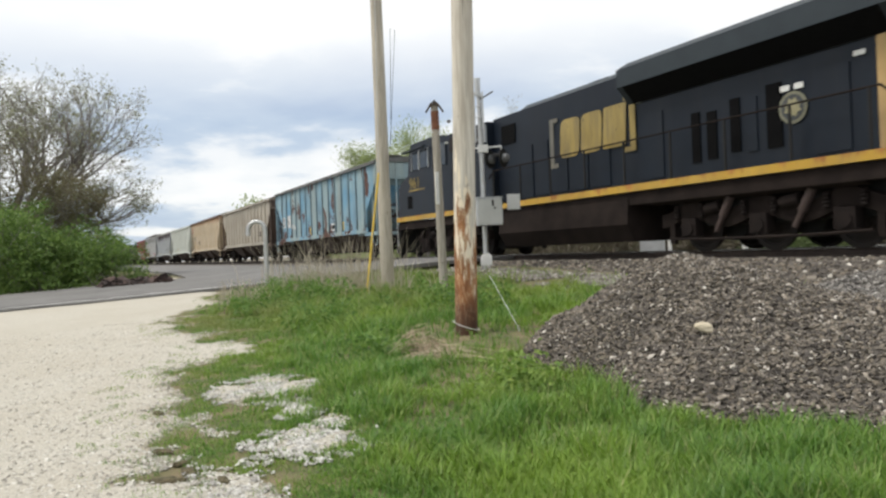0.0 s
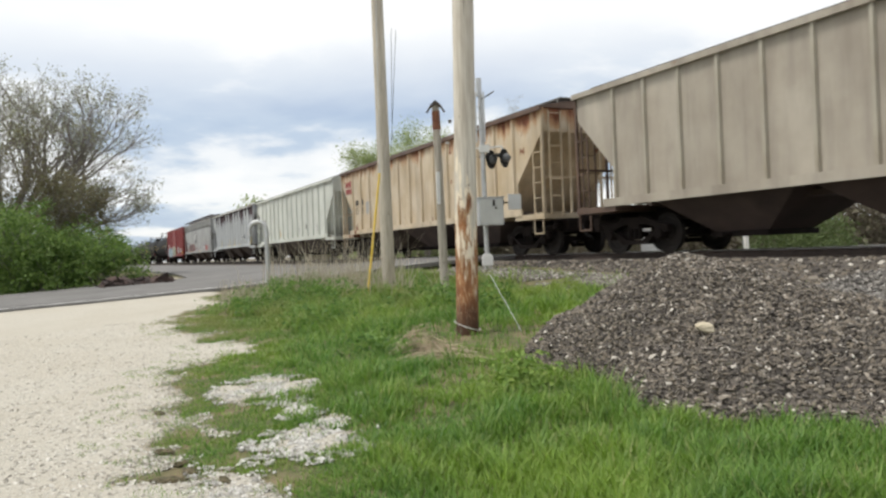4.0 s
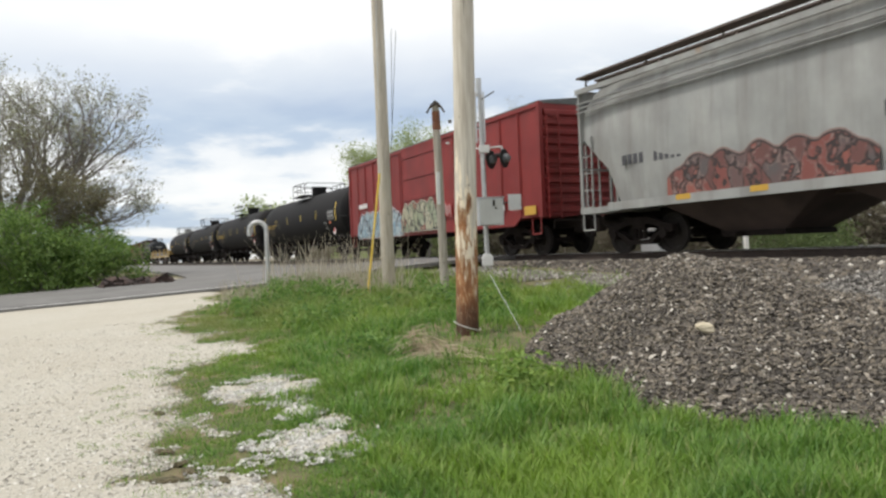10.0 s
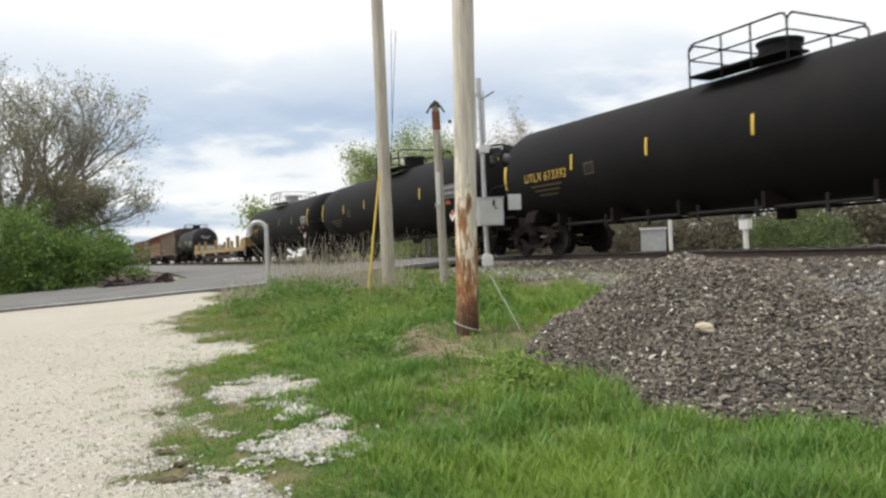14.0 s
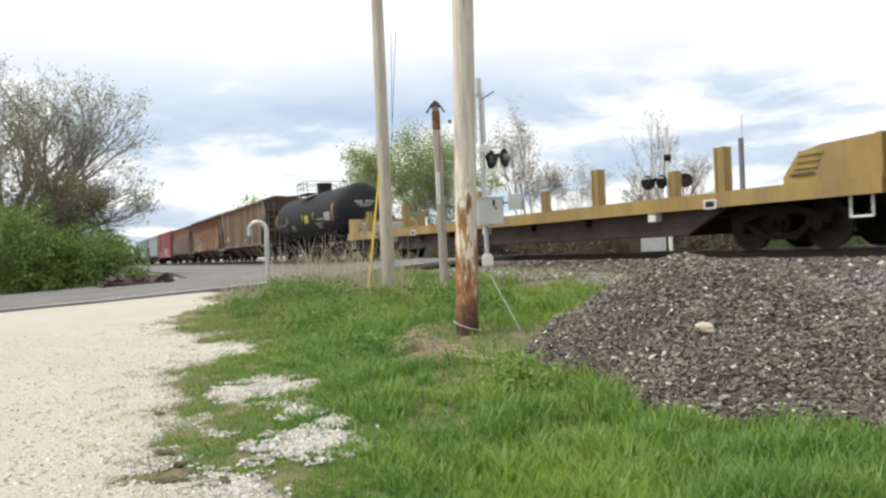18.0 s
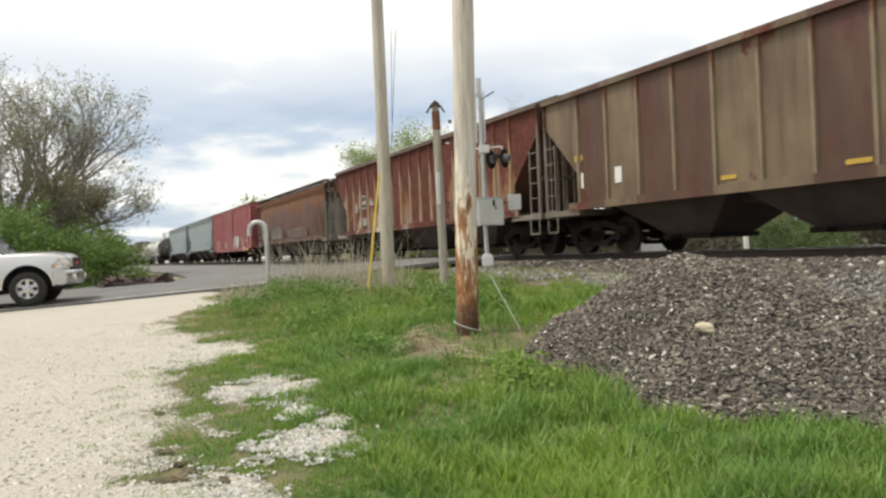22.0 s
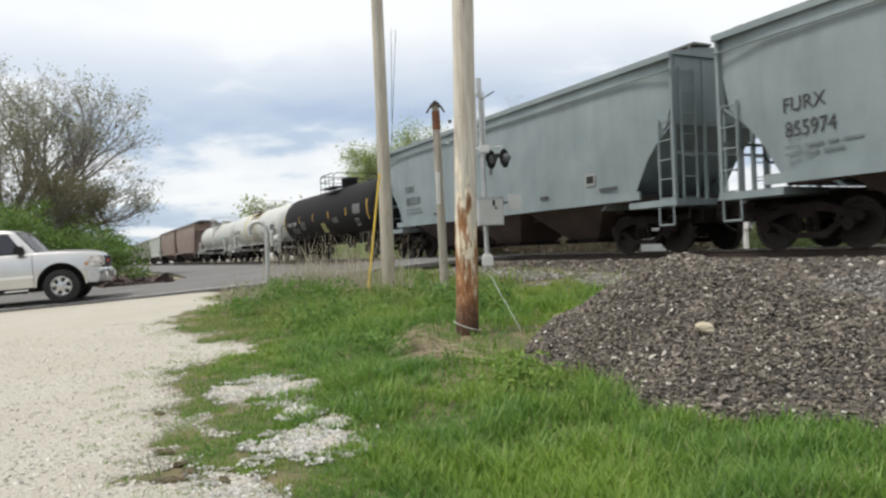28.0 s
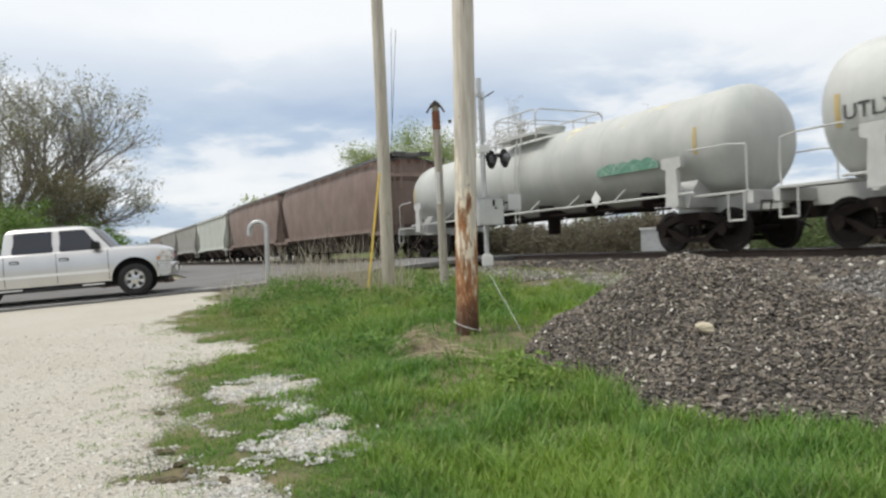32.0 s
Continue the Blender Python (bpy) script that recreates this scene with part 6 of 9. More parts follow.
def tank_car(mat, L, r=1.44, cz=2.52, label="", head=0.75, rail_mat=None, jacket=0, plat=(-1.6, 1.6), dome=0.42, saddle=False, sill_rail=True, dome_mat=None, dome_x=0.0):
    """A tank car. L: over the ends of the underframe; the shell is 0.9 m shorter."""
    car = tagged(new("tank_car"), label, "tank car", group="cars of the train")
    h = L / 2 - 0.45
    rail_mat = rail_mat or M["black"]
    bm = B()
    prof = [(-h + head * (1 - math.cos(math.pi / 2 * k / 8)), max(0.03, r * math.sin(math.pi / 2 * k / 8))) for k in range(9)]
    left = prof
    right = [(-x, q) for x, q in reversed(prof)]
    mid = []
    n = 10
    for k in range(1, n):
        mid.append((-h + head + (2 * h - 2 * head) * k / n, r))
    lathe_x(bm, left + mid + right, 0, cz, 40)
    part("tank_shell", bm, mat, car, smooth=0.9)
    ring_bm = B()
    prof = [(-0.03, r - 0.02), (-0.02, r + 0.006), (0.02, r + 0.006), (0.03, r - 0.02)]
    lathe_x(ring_bm, prof, 0, 0, 40)
    ring = finish("weld_band", ring_bm, mat, 0.4)
    for k in range(jacket):
        x = -h + head + (2 * h - 2 * head) * (k + 0.5) / jacket
        put("weld_band", ring, car, pose(x, 0, cz))
    # dome and top platform with rails
    bm = B()
    rod(bm, (dome_x, 0, cz + r - 0.1), (dome_x, 0, cz + r + dome), 0.44, 20)
    rod(bm, (dome_x, 0, cz + r + dome), (dome_x, 0, cz + r + dome + 0.06), 0.48, 20)
    part("dome", bm, dome_mat or mat, car, smooth=0.6)
    x0, x1 = plat
    zt = cz + r + 0.02
    for s in (-1, 1):
        bm = B()
        bbox(bm, x0, x1, s * 0.95 - 0.32, s * 0.95 + 0.32, zt - 0.12, zt - 0.07)
        part("top_platform", bm, rail_mat, car)
        # a hoop with rounded shoulders, a middle rail and two posts
        y = s * 1.25
        bm = B()
        q = 0.14
        tube(bm, [(x0, y, zt - 0.35), (x0, y, zt + 0.62 - q), (x0 + q * 0.3, y, zt + 0.62 - q * 0.3), (x0 + q, y, zt + 0.62), (x1 - q, y, zt + 0.62), (x1 - q * 0.3, y, zt + 0.62 - q * 0.3), (x1, y, zt + 0.62 - q), (x1, y, zt - 0.35)], 0.022)
        rod(bm, (x0, y, zt + 0.28), (x1, y, zt + 0.28), 0.018)
        for f in (0.36, 0.66):
            rod(bm, (x0 + (x1 - x0) * f, y, zt - 0.3), (x0 + (x1 - x0) * f, y, zt + 0.62), 0.02)
        part("guard_rail", bm, rail_mat, car)
    for x in (x0, x1):
        bm = B()
        tube(bm, [(x, -1.25, zt + 0.48), (x, -1.1, zt + 0.62), (x, 1.1, zt + 0.62), (x, 1.25, zt + 0.48)], 0.022)
        rod(bm, (x, -1.25, zt + 0.28), (x, 1.25, zt + 0.28), 0.018)
        part("guard_rail", bm, rail_mat, car)
    for s in (-1, 1) if sill_rail else ():
        bm = B()
        for x in (-0.11, 0.11):
            tube(bm, [(x + dome_x, s * 1.2, zt - 0.1), (x + dome_x, s * (r + 0.1), cz), (x + dome_x, s * (r + 0.1), 1.0)], 0.022)
        for k in range(9):
            z = 1.1 + k * 0.28
            yy = s * (r + 0.1) if z < cz else s * (r + 0.1 - (r - 1.1) * (z - cz) / (zt - 0.1 - cz))
            rod(bm, (-0.11 + dome_x, yy, z), (0.11 + dome_x, yy, z), 0.012, 5)
        part("side_ladder", bm, rail_mat, car)
    # end underframes, bolsters, saddles
    hb = L / 2
    for s in (-1, 1):
        bm = B()
        bbox(bm, min(s * hb, s * (hb - 3.0)), max(s * hb, s * (hb - 3.0)), -0.4, 0.4, 0.85, 1.25)
        bbox(bm, s * hb - 0.08, s * hb + 0.08, -1.45, 1.45, 0.95, 1.2)
        part("stub_sill", bm, M["steel_dark"] if not saddle else rail_mat, car, bevel=0.02)
        bm = B()
        xc = s * (hb - 2.05)
        prism(bm, [(-1.3, 0.98), (1.3, 0.98), (1.22, 1.25), (1.0, cz - r * 0.68), (-1.0, cz - r * 0.68), (-1.22, 1.25)], xc - 0.26, xc + 0.26, "x")
        part("saddle", bm, M["steel_dark"] if not saddle else rail_mat, car)
        for sy in (-1, 1):
            if saddle:
                bm = B()
                prism(bm, [(xc - 0.20, 1.02), (xc + 0.20, 1.02), (xc + 0.16, 1.85), (xc + 0.30, 1.90), (xc + 0.30, 2.12), (xc - 0.30, 2.12), (xc - 0.30, 1.90), (xc - 0.16, 1.85)], sy * 1.48 - 0.06, sy * 1.48 + 0.06)
                part("saddle_bracket", bm, rail_mat, car)
            bm = B()
            bbox(bm, min(s * hb, s * (hb - 1.5)), max(s * hb, s * (hb - 1.5)), sy * 1.2 - 0.25, sy * 1.2 + 0.25, 1.18, 1.23)
            part("end_walk", bm, rail_mat, car)
            bm = B()
            tube(bm, [(s * (hb - 0.1), sy * 1.5, 1.2), (s * (hb - 0.1), sy * 1.5, 0.62), (s * (hb - 0.5), sy * 1.5, 0.62), (s * (hb - 0.5), sy * 1.5, 1.2)], 0.022)
            part("sill_step", bm, rail_mat, car)
            bm = B()
            tube(bm, [(s * (hb - 0.08), sy * 1.42, 1.2), (s * (hb - 0.08), sy * 1.42, 2.15), (s * (hb - 0.5), sy * 1.5, 2.2), (s * (hb - 1.5), sy * 1.55, 2.2)], 0.02)
            part("grab_iron", bm, rail_mat, car)
    if sill_rail:
        for s in (-1, 1):
            bm = B()
            rod(bm, (-hb + 1.4, s * 1.5, 1.28), (hb - 1.4, s * 1.5, 1.28), 0.03)
            for k in range(8):
                x = -hb + 2.2 + (2 * hb - 4.4) * k / 7
                rod(bm, (x, s * 1.5, 1.28), (x, s * 1.1, cz - r * 0.68), 0.02, 5)
            part("safety_rail", bm, rail_mat, car)
    bm = B()
    rod(bm, (dome_x, 0, cz - r + 0.1), (dome_x, 0, 0.62), 0.2, 12)
    part("outlet_valve", bm, M["steel_dark"], car)
    for k in range(6):
        x = -hb + 3.4 + (2 * hb - 6.8) * k / 5
        bm = B()
        bbox(bm, x - 0.04, x + 0.04, -1.2, 1.2, cz - r - 0.1, cz - r + 0.25)
        part("bottom_bracket", bm, M["steel_dark"], car)
    for s in (-1, 1):
        bm = B()
        rod(bm, (-hb + 3.0, s * 0.9, cz - r - 0.06), (hb - 3.0, s * 0.9, cz - r - 0.06), 0.03, 6)
        part("brake_pipe", bm, M["steel_dark"], car)
    gear(car, hb, 1.92)
    bpy.data.objects.remove([o for o in car.children if o.name.startswith("centre_sill")][0])
    return car


def plate(car, name, x, z, w, h, mat, y=-1.51, label=""):
    """A flat mark on the near side, its middle at x, z."""
    bm = B()
    bbox(bm, x - w / 2, x + w / 2, y - 0.008, y, z - h / 2, z + h / 2)
    return part(name, bm, mat, car, label)


def boxed(car, x, z, w, h, mat, y=-1.51):
    """A stencilled panel: a dark plate with a pale outline."""
    ob = plate(car, "stencil_panel", x, z, w, h, mat, y)
    bm = B()
    bbox(bm, x - w * 0.36, x + w * 0.36, y - 0.013, y - 0.009, z - h * 0.32, z + h * 0.32)
    part("panel_face", bm, M["black"], ob)


def tag(car, x0, x1, z0, z1, cols, seed, y=-1.585, n=5, outline="spray_dark", shine=None, name="spray_tag"):
    """Interlocked spray strokes that spell nothing: a dark rim, a coloured body, thin highlights."""
    r = random.Random(seed)
    w, hh = (x1 - x0) / n, z1 - z0

    def bar(bm, ax, az, bx, bz, th, y0, y1):
        d = math.hypot(bx - ax, bz - az) or 1
        ux, uz = (bx - ax) / d, (bz - az) / d
        pts = [(ax - ux * th * 0.5 - uz * th * 0.4, az - uz * th * 0.5 + ux * th * 0.4), (ax - uz * th * 0.5, az + ux * th * 0.5), (bx - uz * th * 0.42, bz + ux * th * 0.42),
               (bx + ux * th * 0.6, bz + uz * th * 0.6), (bx + uz * th * 0.5, bz - ux * th * 0.5), (ax + uz * th * 0.45, az - ux * th * 0.45)]
        prism(bm, pts, y0, y1)
    for k in range(n):
        rim, body, light = B(), B(), B()
        ox, th = x0 + w * (k + 0.5), min(w, hh) * r.uniform(0.20, 0.30)
        px, pz = ox + r.uniform(-0.5, 0.5) * w, z0 + hh * r.uniform(0.1, 0.9)
        for i in range(7):
            # the pen wanders over its own patch and into its neighbours'
            qx = min(x1, max(x0, ox + r.uniform(-0.85, 0.85) * w))
            qz = z0 + hh * (0.12 if (i + k) % 2 else 0.88) + r.uniform(-0.16, 0.16) * hh
            p = (px, pz, qx, qz)
            e = 0.0007 * i + 0.0001 * k
            bar(rim, *p, th + 0.06, y - 0.003 - e, y + 0.001)
            bar(body, *p, th, y - 0.010 - e, y - 0.0085)
            if shine and i % 3 == 0:
                bar(light, px + (qx - px) * 0.3, pz + (qz - pz) * 0.3 + th * 0.2, px + (qx - px) * 0.7, pz + (qz - pz) * 0.7 + th * 0.2, th * 0.2, y - 0.017 - e, y - 0.0155)
            px, pz = qx + r.uniform(-0.15, 0.15) * w, qz
        base = tagged(part(name, rim, M[outline], car), kind="stuff")
        tagged(part("tag_fill", body, cols[k % len(cols)], base), kind="stuff")
        if shine:
            tagged(part("tag_highlight", light, shine, base), kind="stuff")
        else:
            light.free()


def piece_mat(name, fills, line, shine, seed, size=1.0):
    """Spray paint: fills in cells of warped outline, dark lines between them and thin light strokes beside the lines."""
    m, nt, b = nodes_of(name, 0.7)
    tc, mp = nt.nodes.new("ShaderNodeTexCoord"), nt.nodes.new("ShaderNodeMapping")
    mp.inputs["Scale"].default_value = (2.1 / size, 0.0, 1.35 / size)
    mp.inputs["Location"].default_value = (seed * 3.7, 0, seed * 1.9)
    warp = nt.nodes.new("ShaderNodeTexNoise")
    warp.inputs["Scale"].default_value, warp.inputs["Detail"].default_value = 1.7, 2
    nt.links.new(tc.outputs["Object"], mp.inputs[0])
    nt.links.new(mp.outputs[0], warp.inputs["Vector"])
    amp, add = nt.nodes.new("ShaderNodeVectorMath"), nt.nodes.new("ShaderNodeVectorMath")
    amp.operation = "SCALE"
    amp.inputs["Scale"].default_value = 1.9
    nt.links.new(warp.outputs["Color"], amp.inputs[0])
    nt.links.new(mp.outputs[0], add.inputs[0])
    nt.links.new(amp.outputs[0], add.inputs[1])
    cell, edge = nt.nodes.new("ShaderNodeTexVoronoi"), nt.nodes.new("ShaderNodeTexVoronoi")
    edge.feature = "DISTANCE_TO_EDGE"
    for v in (cell, edge):
        v.inputs["Scale"].default_value = 1.0
        nt.links.new(add.outputs[0], v.inputs["Vector"])
    pick, ramp = nt.nodes.new("ShaderNodeSeparateXYZ"), nt.nodes.new("ShaderNodeValToRGB")
    nt.links.new(cell.outputs["Color"], pick.inputs[0])
    nt.links.new(pick.outputs["X"], ramp.inputs[0])
    ramp.color_ramp.interpolation = "CONSTANT"
    e = ramp.color_ramp.elements
    for k, c in enumerate(fills):
        q = e[k] if k < 2 else e.new(0.5)
        q.position, q.color = k / len(fills), (*c, 1)
    col = mixed(nt, calc(nt, "MULTIPLY", mapped(nt, noise_tex(nt, 2.2, 5), 0.4, 0.7), 0.45), ramp.outputs[0], fills[0])
    d = edge.outputs["Distance"]
    rim = calc(nt, "MULTIPLY", mapped(nt, d, 0.09, 0.11), mapped(nt, d, 0.16, 0.14))
    col = mixed(nt, calc(nt, "MULTIPLY", rim, mapped(nt, noise_tex(nt, 1.5, 3), 0.42, 0.55)), col, shine)
    col = mixed(nt, mapped(nt, d, 0.062, 0.045), col, line)
    nt.links.new(col, b.inputs["Base Color"])
    return m


def piece(car, x0, x1, z0, z1, fills, line, shine, seed, y, lumps=6, size=0.8, rims=2):
    """One large spray-paint piece with a lumpy outline; it spells nothing."""
    r = random.Random(seed)
    w, top, n = x1 - x0, [], 48
    ph = r.uniform(0, 6)
    for k in range(n + 1):
        q = k / n
        ends = min(1.0, 5.0 * min(q, 1 - q) + 0.35) ** 0.6
        z = z0 + (z1 - z0) * ends * (0.80 + 0.16 * abs(math.sin(math.pi * lumps * q + ph)) + 0.10 * noise.noise((q * 9, seed, 0)))
        top.append((x0 + w * q, z))
    low = [(x0 + w * (1 - k / n), z0 + (z1 - z0) * (0.04 + 0.07 * abs(noise.noise((k * 0.35, seed, 2))))) for k in range(n + 1)]
    # a light haze round the dark outline
    for grow, mat in ((0.10, shine), (0.05, line))[:rims]:
        bm = B()
        prism(bm, [(px, pz + grow * 0.8) for px, pz in top] + [(px, pz - grow * 0.5) for px, pz in low], y - 0.004 + grow * 0.05, y + grow * 0.05)
        part("spray_rim", bm, tint("spray_rim", mat), car)
    bm = B()
    prism(bm, top + low, y - 0.006, y)
    return part("spray_tag", bm, piece_mat("spray_piece", fills, line, shine, seed, size), car, "large spray-paint tag")


def code(car, x, z, w, h, n, mat, y=-1.51):
    """An owner's code as plain upright blocks."""
    for k in range(n):
        plate(car, "code_block", x + w * (k + 0.5) / n, z + h / 2, w / n * 0.68, h, mat, y)


def small_print(car, x, z, w, rows, mat, y=-1.51, step=0.14, h=0.06):
    """Stencilled lines too small to read."""
    r = random.Random(int(x * 100))
    for k in range(rows):
        xx = x
        while xx < x + w * 0.9:
            ln = r.uniform(0.15, 0.35) * w
            plate(car, "small_lettering", xx + ln / 2, z - step * k, ln * 0.86, h, mat, y)
            xx += ln + 0.03


def on_tank(car, name, x, z, w, h, mat, r=1.44, cz=2.52, label="", out=0.012):
    """A patch that lies on the near side of a tank, curved with it."""
    bm = B()
    rows = []
    for k in range(7):
        zz = z - h / 2 + h * k / 6
        q = clamp((zz - cz) / (r + out), -0.999, 0.999)
        yy = -(r + out) * math.sqrt(1 - q * q)
        rows.append([bm.verts.new((x - w / 2, yy, zz)), bm.verts.new((x + w / 2, yy, zz))])
    for a, b in zip(rows, rows[1:]):
        bm.faces.new((a[0], a[1], b[1], b[0]))
    return part(name, bm, mat, car, label)


def on_head(car, name, y, z, w, h, mat, front, r, cz, head, label=""):
    """A patch on the front head of a tank; y, z: its middle, from the head's own middle."""
    bm = B()
    rows = []
    for j in range(3):
        b = z - h / 2 + h * j / 2
        row = []
        for i in range(5):
            a = y - w / 2 + w * i / 4
            row.append((front - head * (1 - math.sqrt(max(0.0, 1 - (a * a + b * b) / (r * r)))) + 0.012, a, cz + b))
        rows.append(row)
    grid(bm, rows)
    return part(name, bm, mat, car, label)


def flat_car(mat, L, label=""):
    car = tagged(new("flat_car"), label, "flat car", group="cars of the train")
    h = L / 2
    bm = B()
    bbox(bm, -h, h, -1.45, 1.45, 1.06, 1.16)
    part("deck", bm, M["steel_dark"], car)
    for s in (-1, 1):
        bm = B()
        bbox(bm, -h, h, s * 1.47 - 0.06, s * 1.47 + 0.06, 0.92, 1.24)
        part("side_sill", bm, mat, car, bevel=0.015)
        bm = B()
        prism(bm, [(-h + 3.2, 1.06), (-h + 4.6, 0.38), (h - 4.6, 0.38), (h - 3.2, 1.06)], s * 1.25 - 0.05, s * 1.25 + 0.05)
        part("fish_belly_girder", bm, M["bay"], car)
    bm = B()
    bbox(bm, -0.11, 0.11, -0.09, 0.09, 0, 0.96)
    bbox(bm, -0.13, -0.09, -0.12, 0.12, 0, 0.96)
    bbox(bm, 0.09, 0.13, -0.12, 0.12, 0, 0.96)
    stake = finish("stake", bm, mat)
    for s in (-1, 1):
        for x in (9.8, 5.7, -0.5, -6.65, -10.8):
            put("stake", stake, car, pose(x, s * 1.33, 1.22))
    for s in (-1, 1):
        for yy in (-1.42, 1.42):
            bm = B()
            prism(bm, [(s * (h - 0.12), 1.24), (s * (h - 1.95), 1.24), (s * (h - 1.95), 1.38), (s * (h - 1.62), 1.80), (s * (h - 1.15), 1.90), (s * (h - 0.12), 1.94)], yy - 0.03, yy + 0.03)
            part("rack_wing", bm, mat, car, bevel=0.01)
            bm = B()
            bbox(bm, s * (h - 0.75) - 0.28, s * (h - 0.75) + 0.28, yy - 0.10, yy + 0.10, 1.0, 1.14)
            part("orange_mark", bm, M["yellow_mark"], car)
            for k in range(4):
                bm = B()
                x0, z0 = s * (h - 1.28 + 0.06 * k), 1.38 + 0.12 * k
                bbox(bm, min(x0, x0 - s * 0.5), max(x0, x0 - s * 0.5), yy - 0.06, yy + 0.06, z0, z0 + 0.035)
                part("rack_louvre", bm, M["tie"] if k == 0 else mat, car)
        bm = B()
        bbox(bm, min(s * (h - 0.02), s * (h - 0.12)), max(s * (h - 0.02), s * (h - 0.12)), -1.45, 1.45, 1.24, 1.96)
        part("end_bulkhead", bm, mat, car, bevel=0.03)
        bm = B()
        prism(bm, [(s * (h - 0.14), 1.26), (s * (h - 1.7), 1.26), (s * (h - 1.1), 1.66), (s * (h - 0.14), 1.82)], -1.3, 1.3)
        part("rack_floor", bm, M["walkway"], car)
        for yy in (-1.4, 1.4):
            bm = B()
            tube(bm, [(s * (h - 0.25), yy, 0.92), (s * (h - 0.25), yy, 0.55), (s * (h - 0.65), yy, 0.55), (s * (h - 0.65), yy, 0.92)], 0.022)
            part("sill_step", bm, M["white"], car)
    code(car, -9.55, 1.0, 0.42, 0.20, 2, M["tie"], -1.535)
    words(car, "7124", 0.26, M["tie"], -8.7, -1.535, 0.98, "car_number", 1.5)
    boxed(car, -5.6, 1.0, 0.42, 0.2, M["white"], -1.532)
    boxed(car, 9.6, 1.0, 0.34, 0.2, M["white"], -1.532)
    for k in range(7):
        x = -h + 5.5 + (L - 11) * k / 6
        bm = B()
        bbox(bm, x - 0.12, x + 0.12, -1.5, -1.3, 0.72, 0.92)
        part("tie_down", bm, M["steel_dark"] if k % 3 else M["white"], car)
    gear(car, h, 2.4)
    return car


TRAIN = []


def at_rear(car, q, L, extra=0.0):
    """Couple a car into the train: q is where its rear end stands at the start of the shot."""
    TRAIN.append((car, q + L / 2 + extra))


# distance run, by time
RUN = ((0.0, 0.0), (10.0, 127.5), (20.0, 255.0), (25.0, 319.2), (28.0, 359.2), (32.0, 414.0))


def run_at(t):
    for (t0, s0), (t1, s1) in zip(RUN, RUN[1:]):
        if t <= t1:
            return s0 + (s1 - s0) * (t - t0) / (t1 - t0)
    (t0, s0), (t1, s1) = RUN[-2:]
    return s1 + (t - t1) * (s1 - s0) / (t1 - t0)


def rear(t_pass):
    """Where the rear end stands at the start, if it passes x = -16.4 at t_pass."""
    return -16.4 - run_at(t_pass)


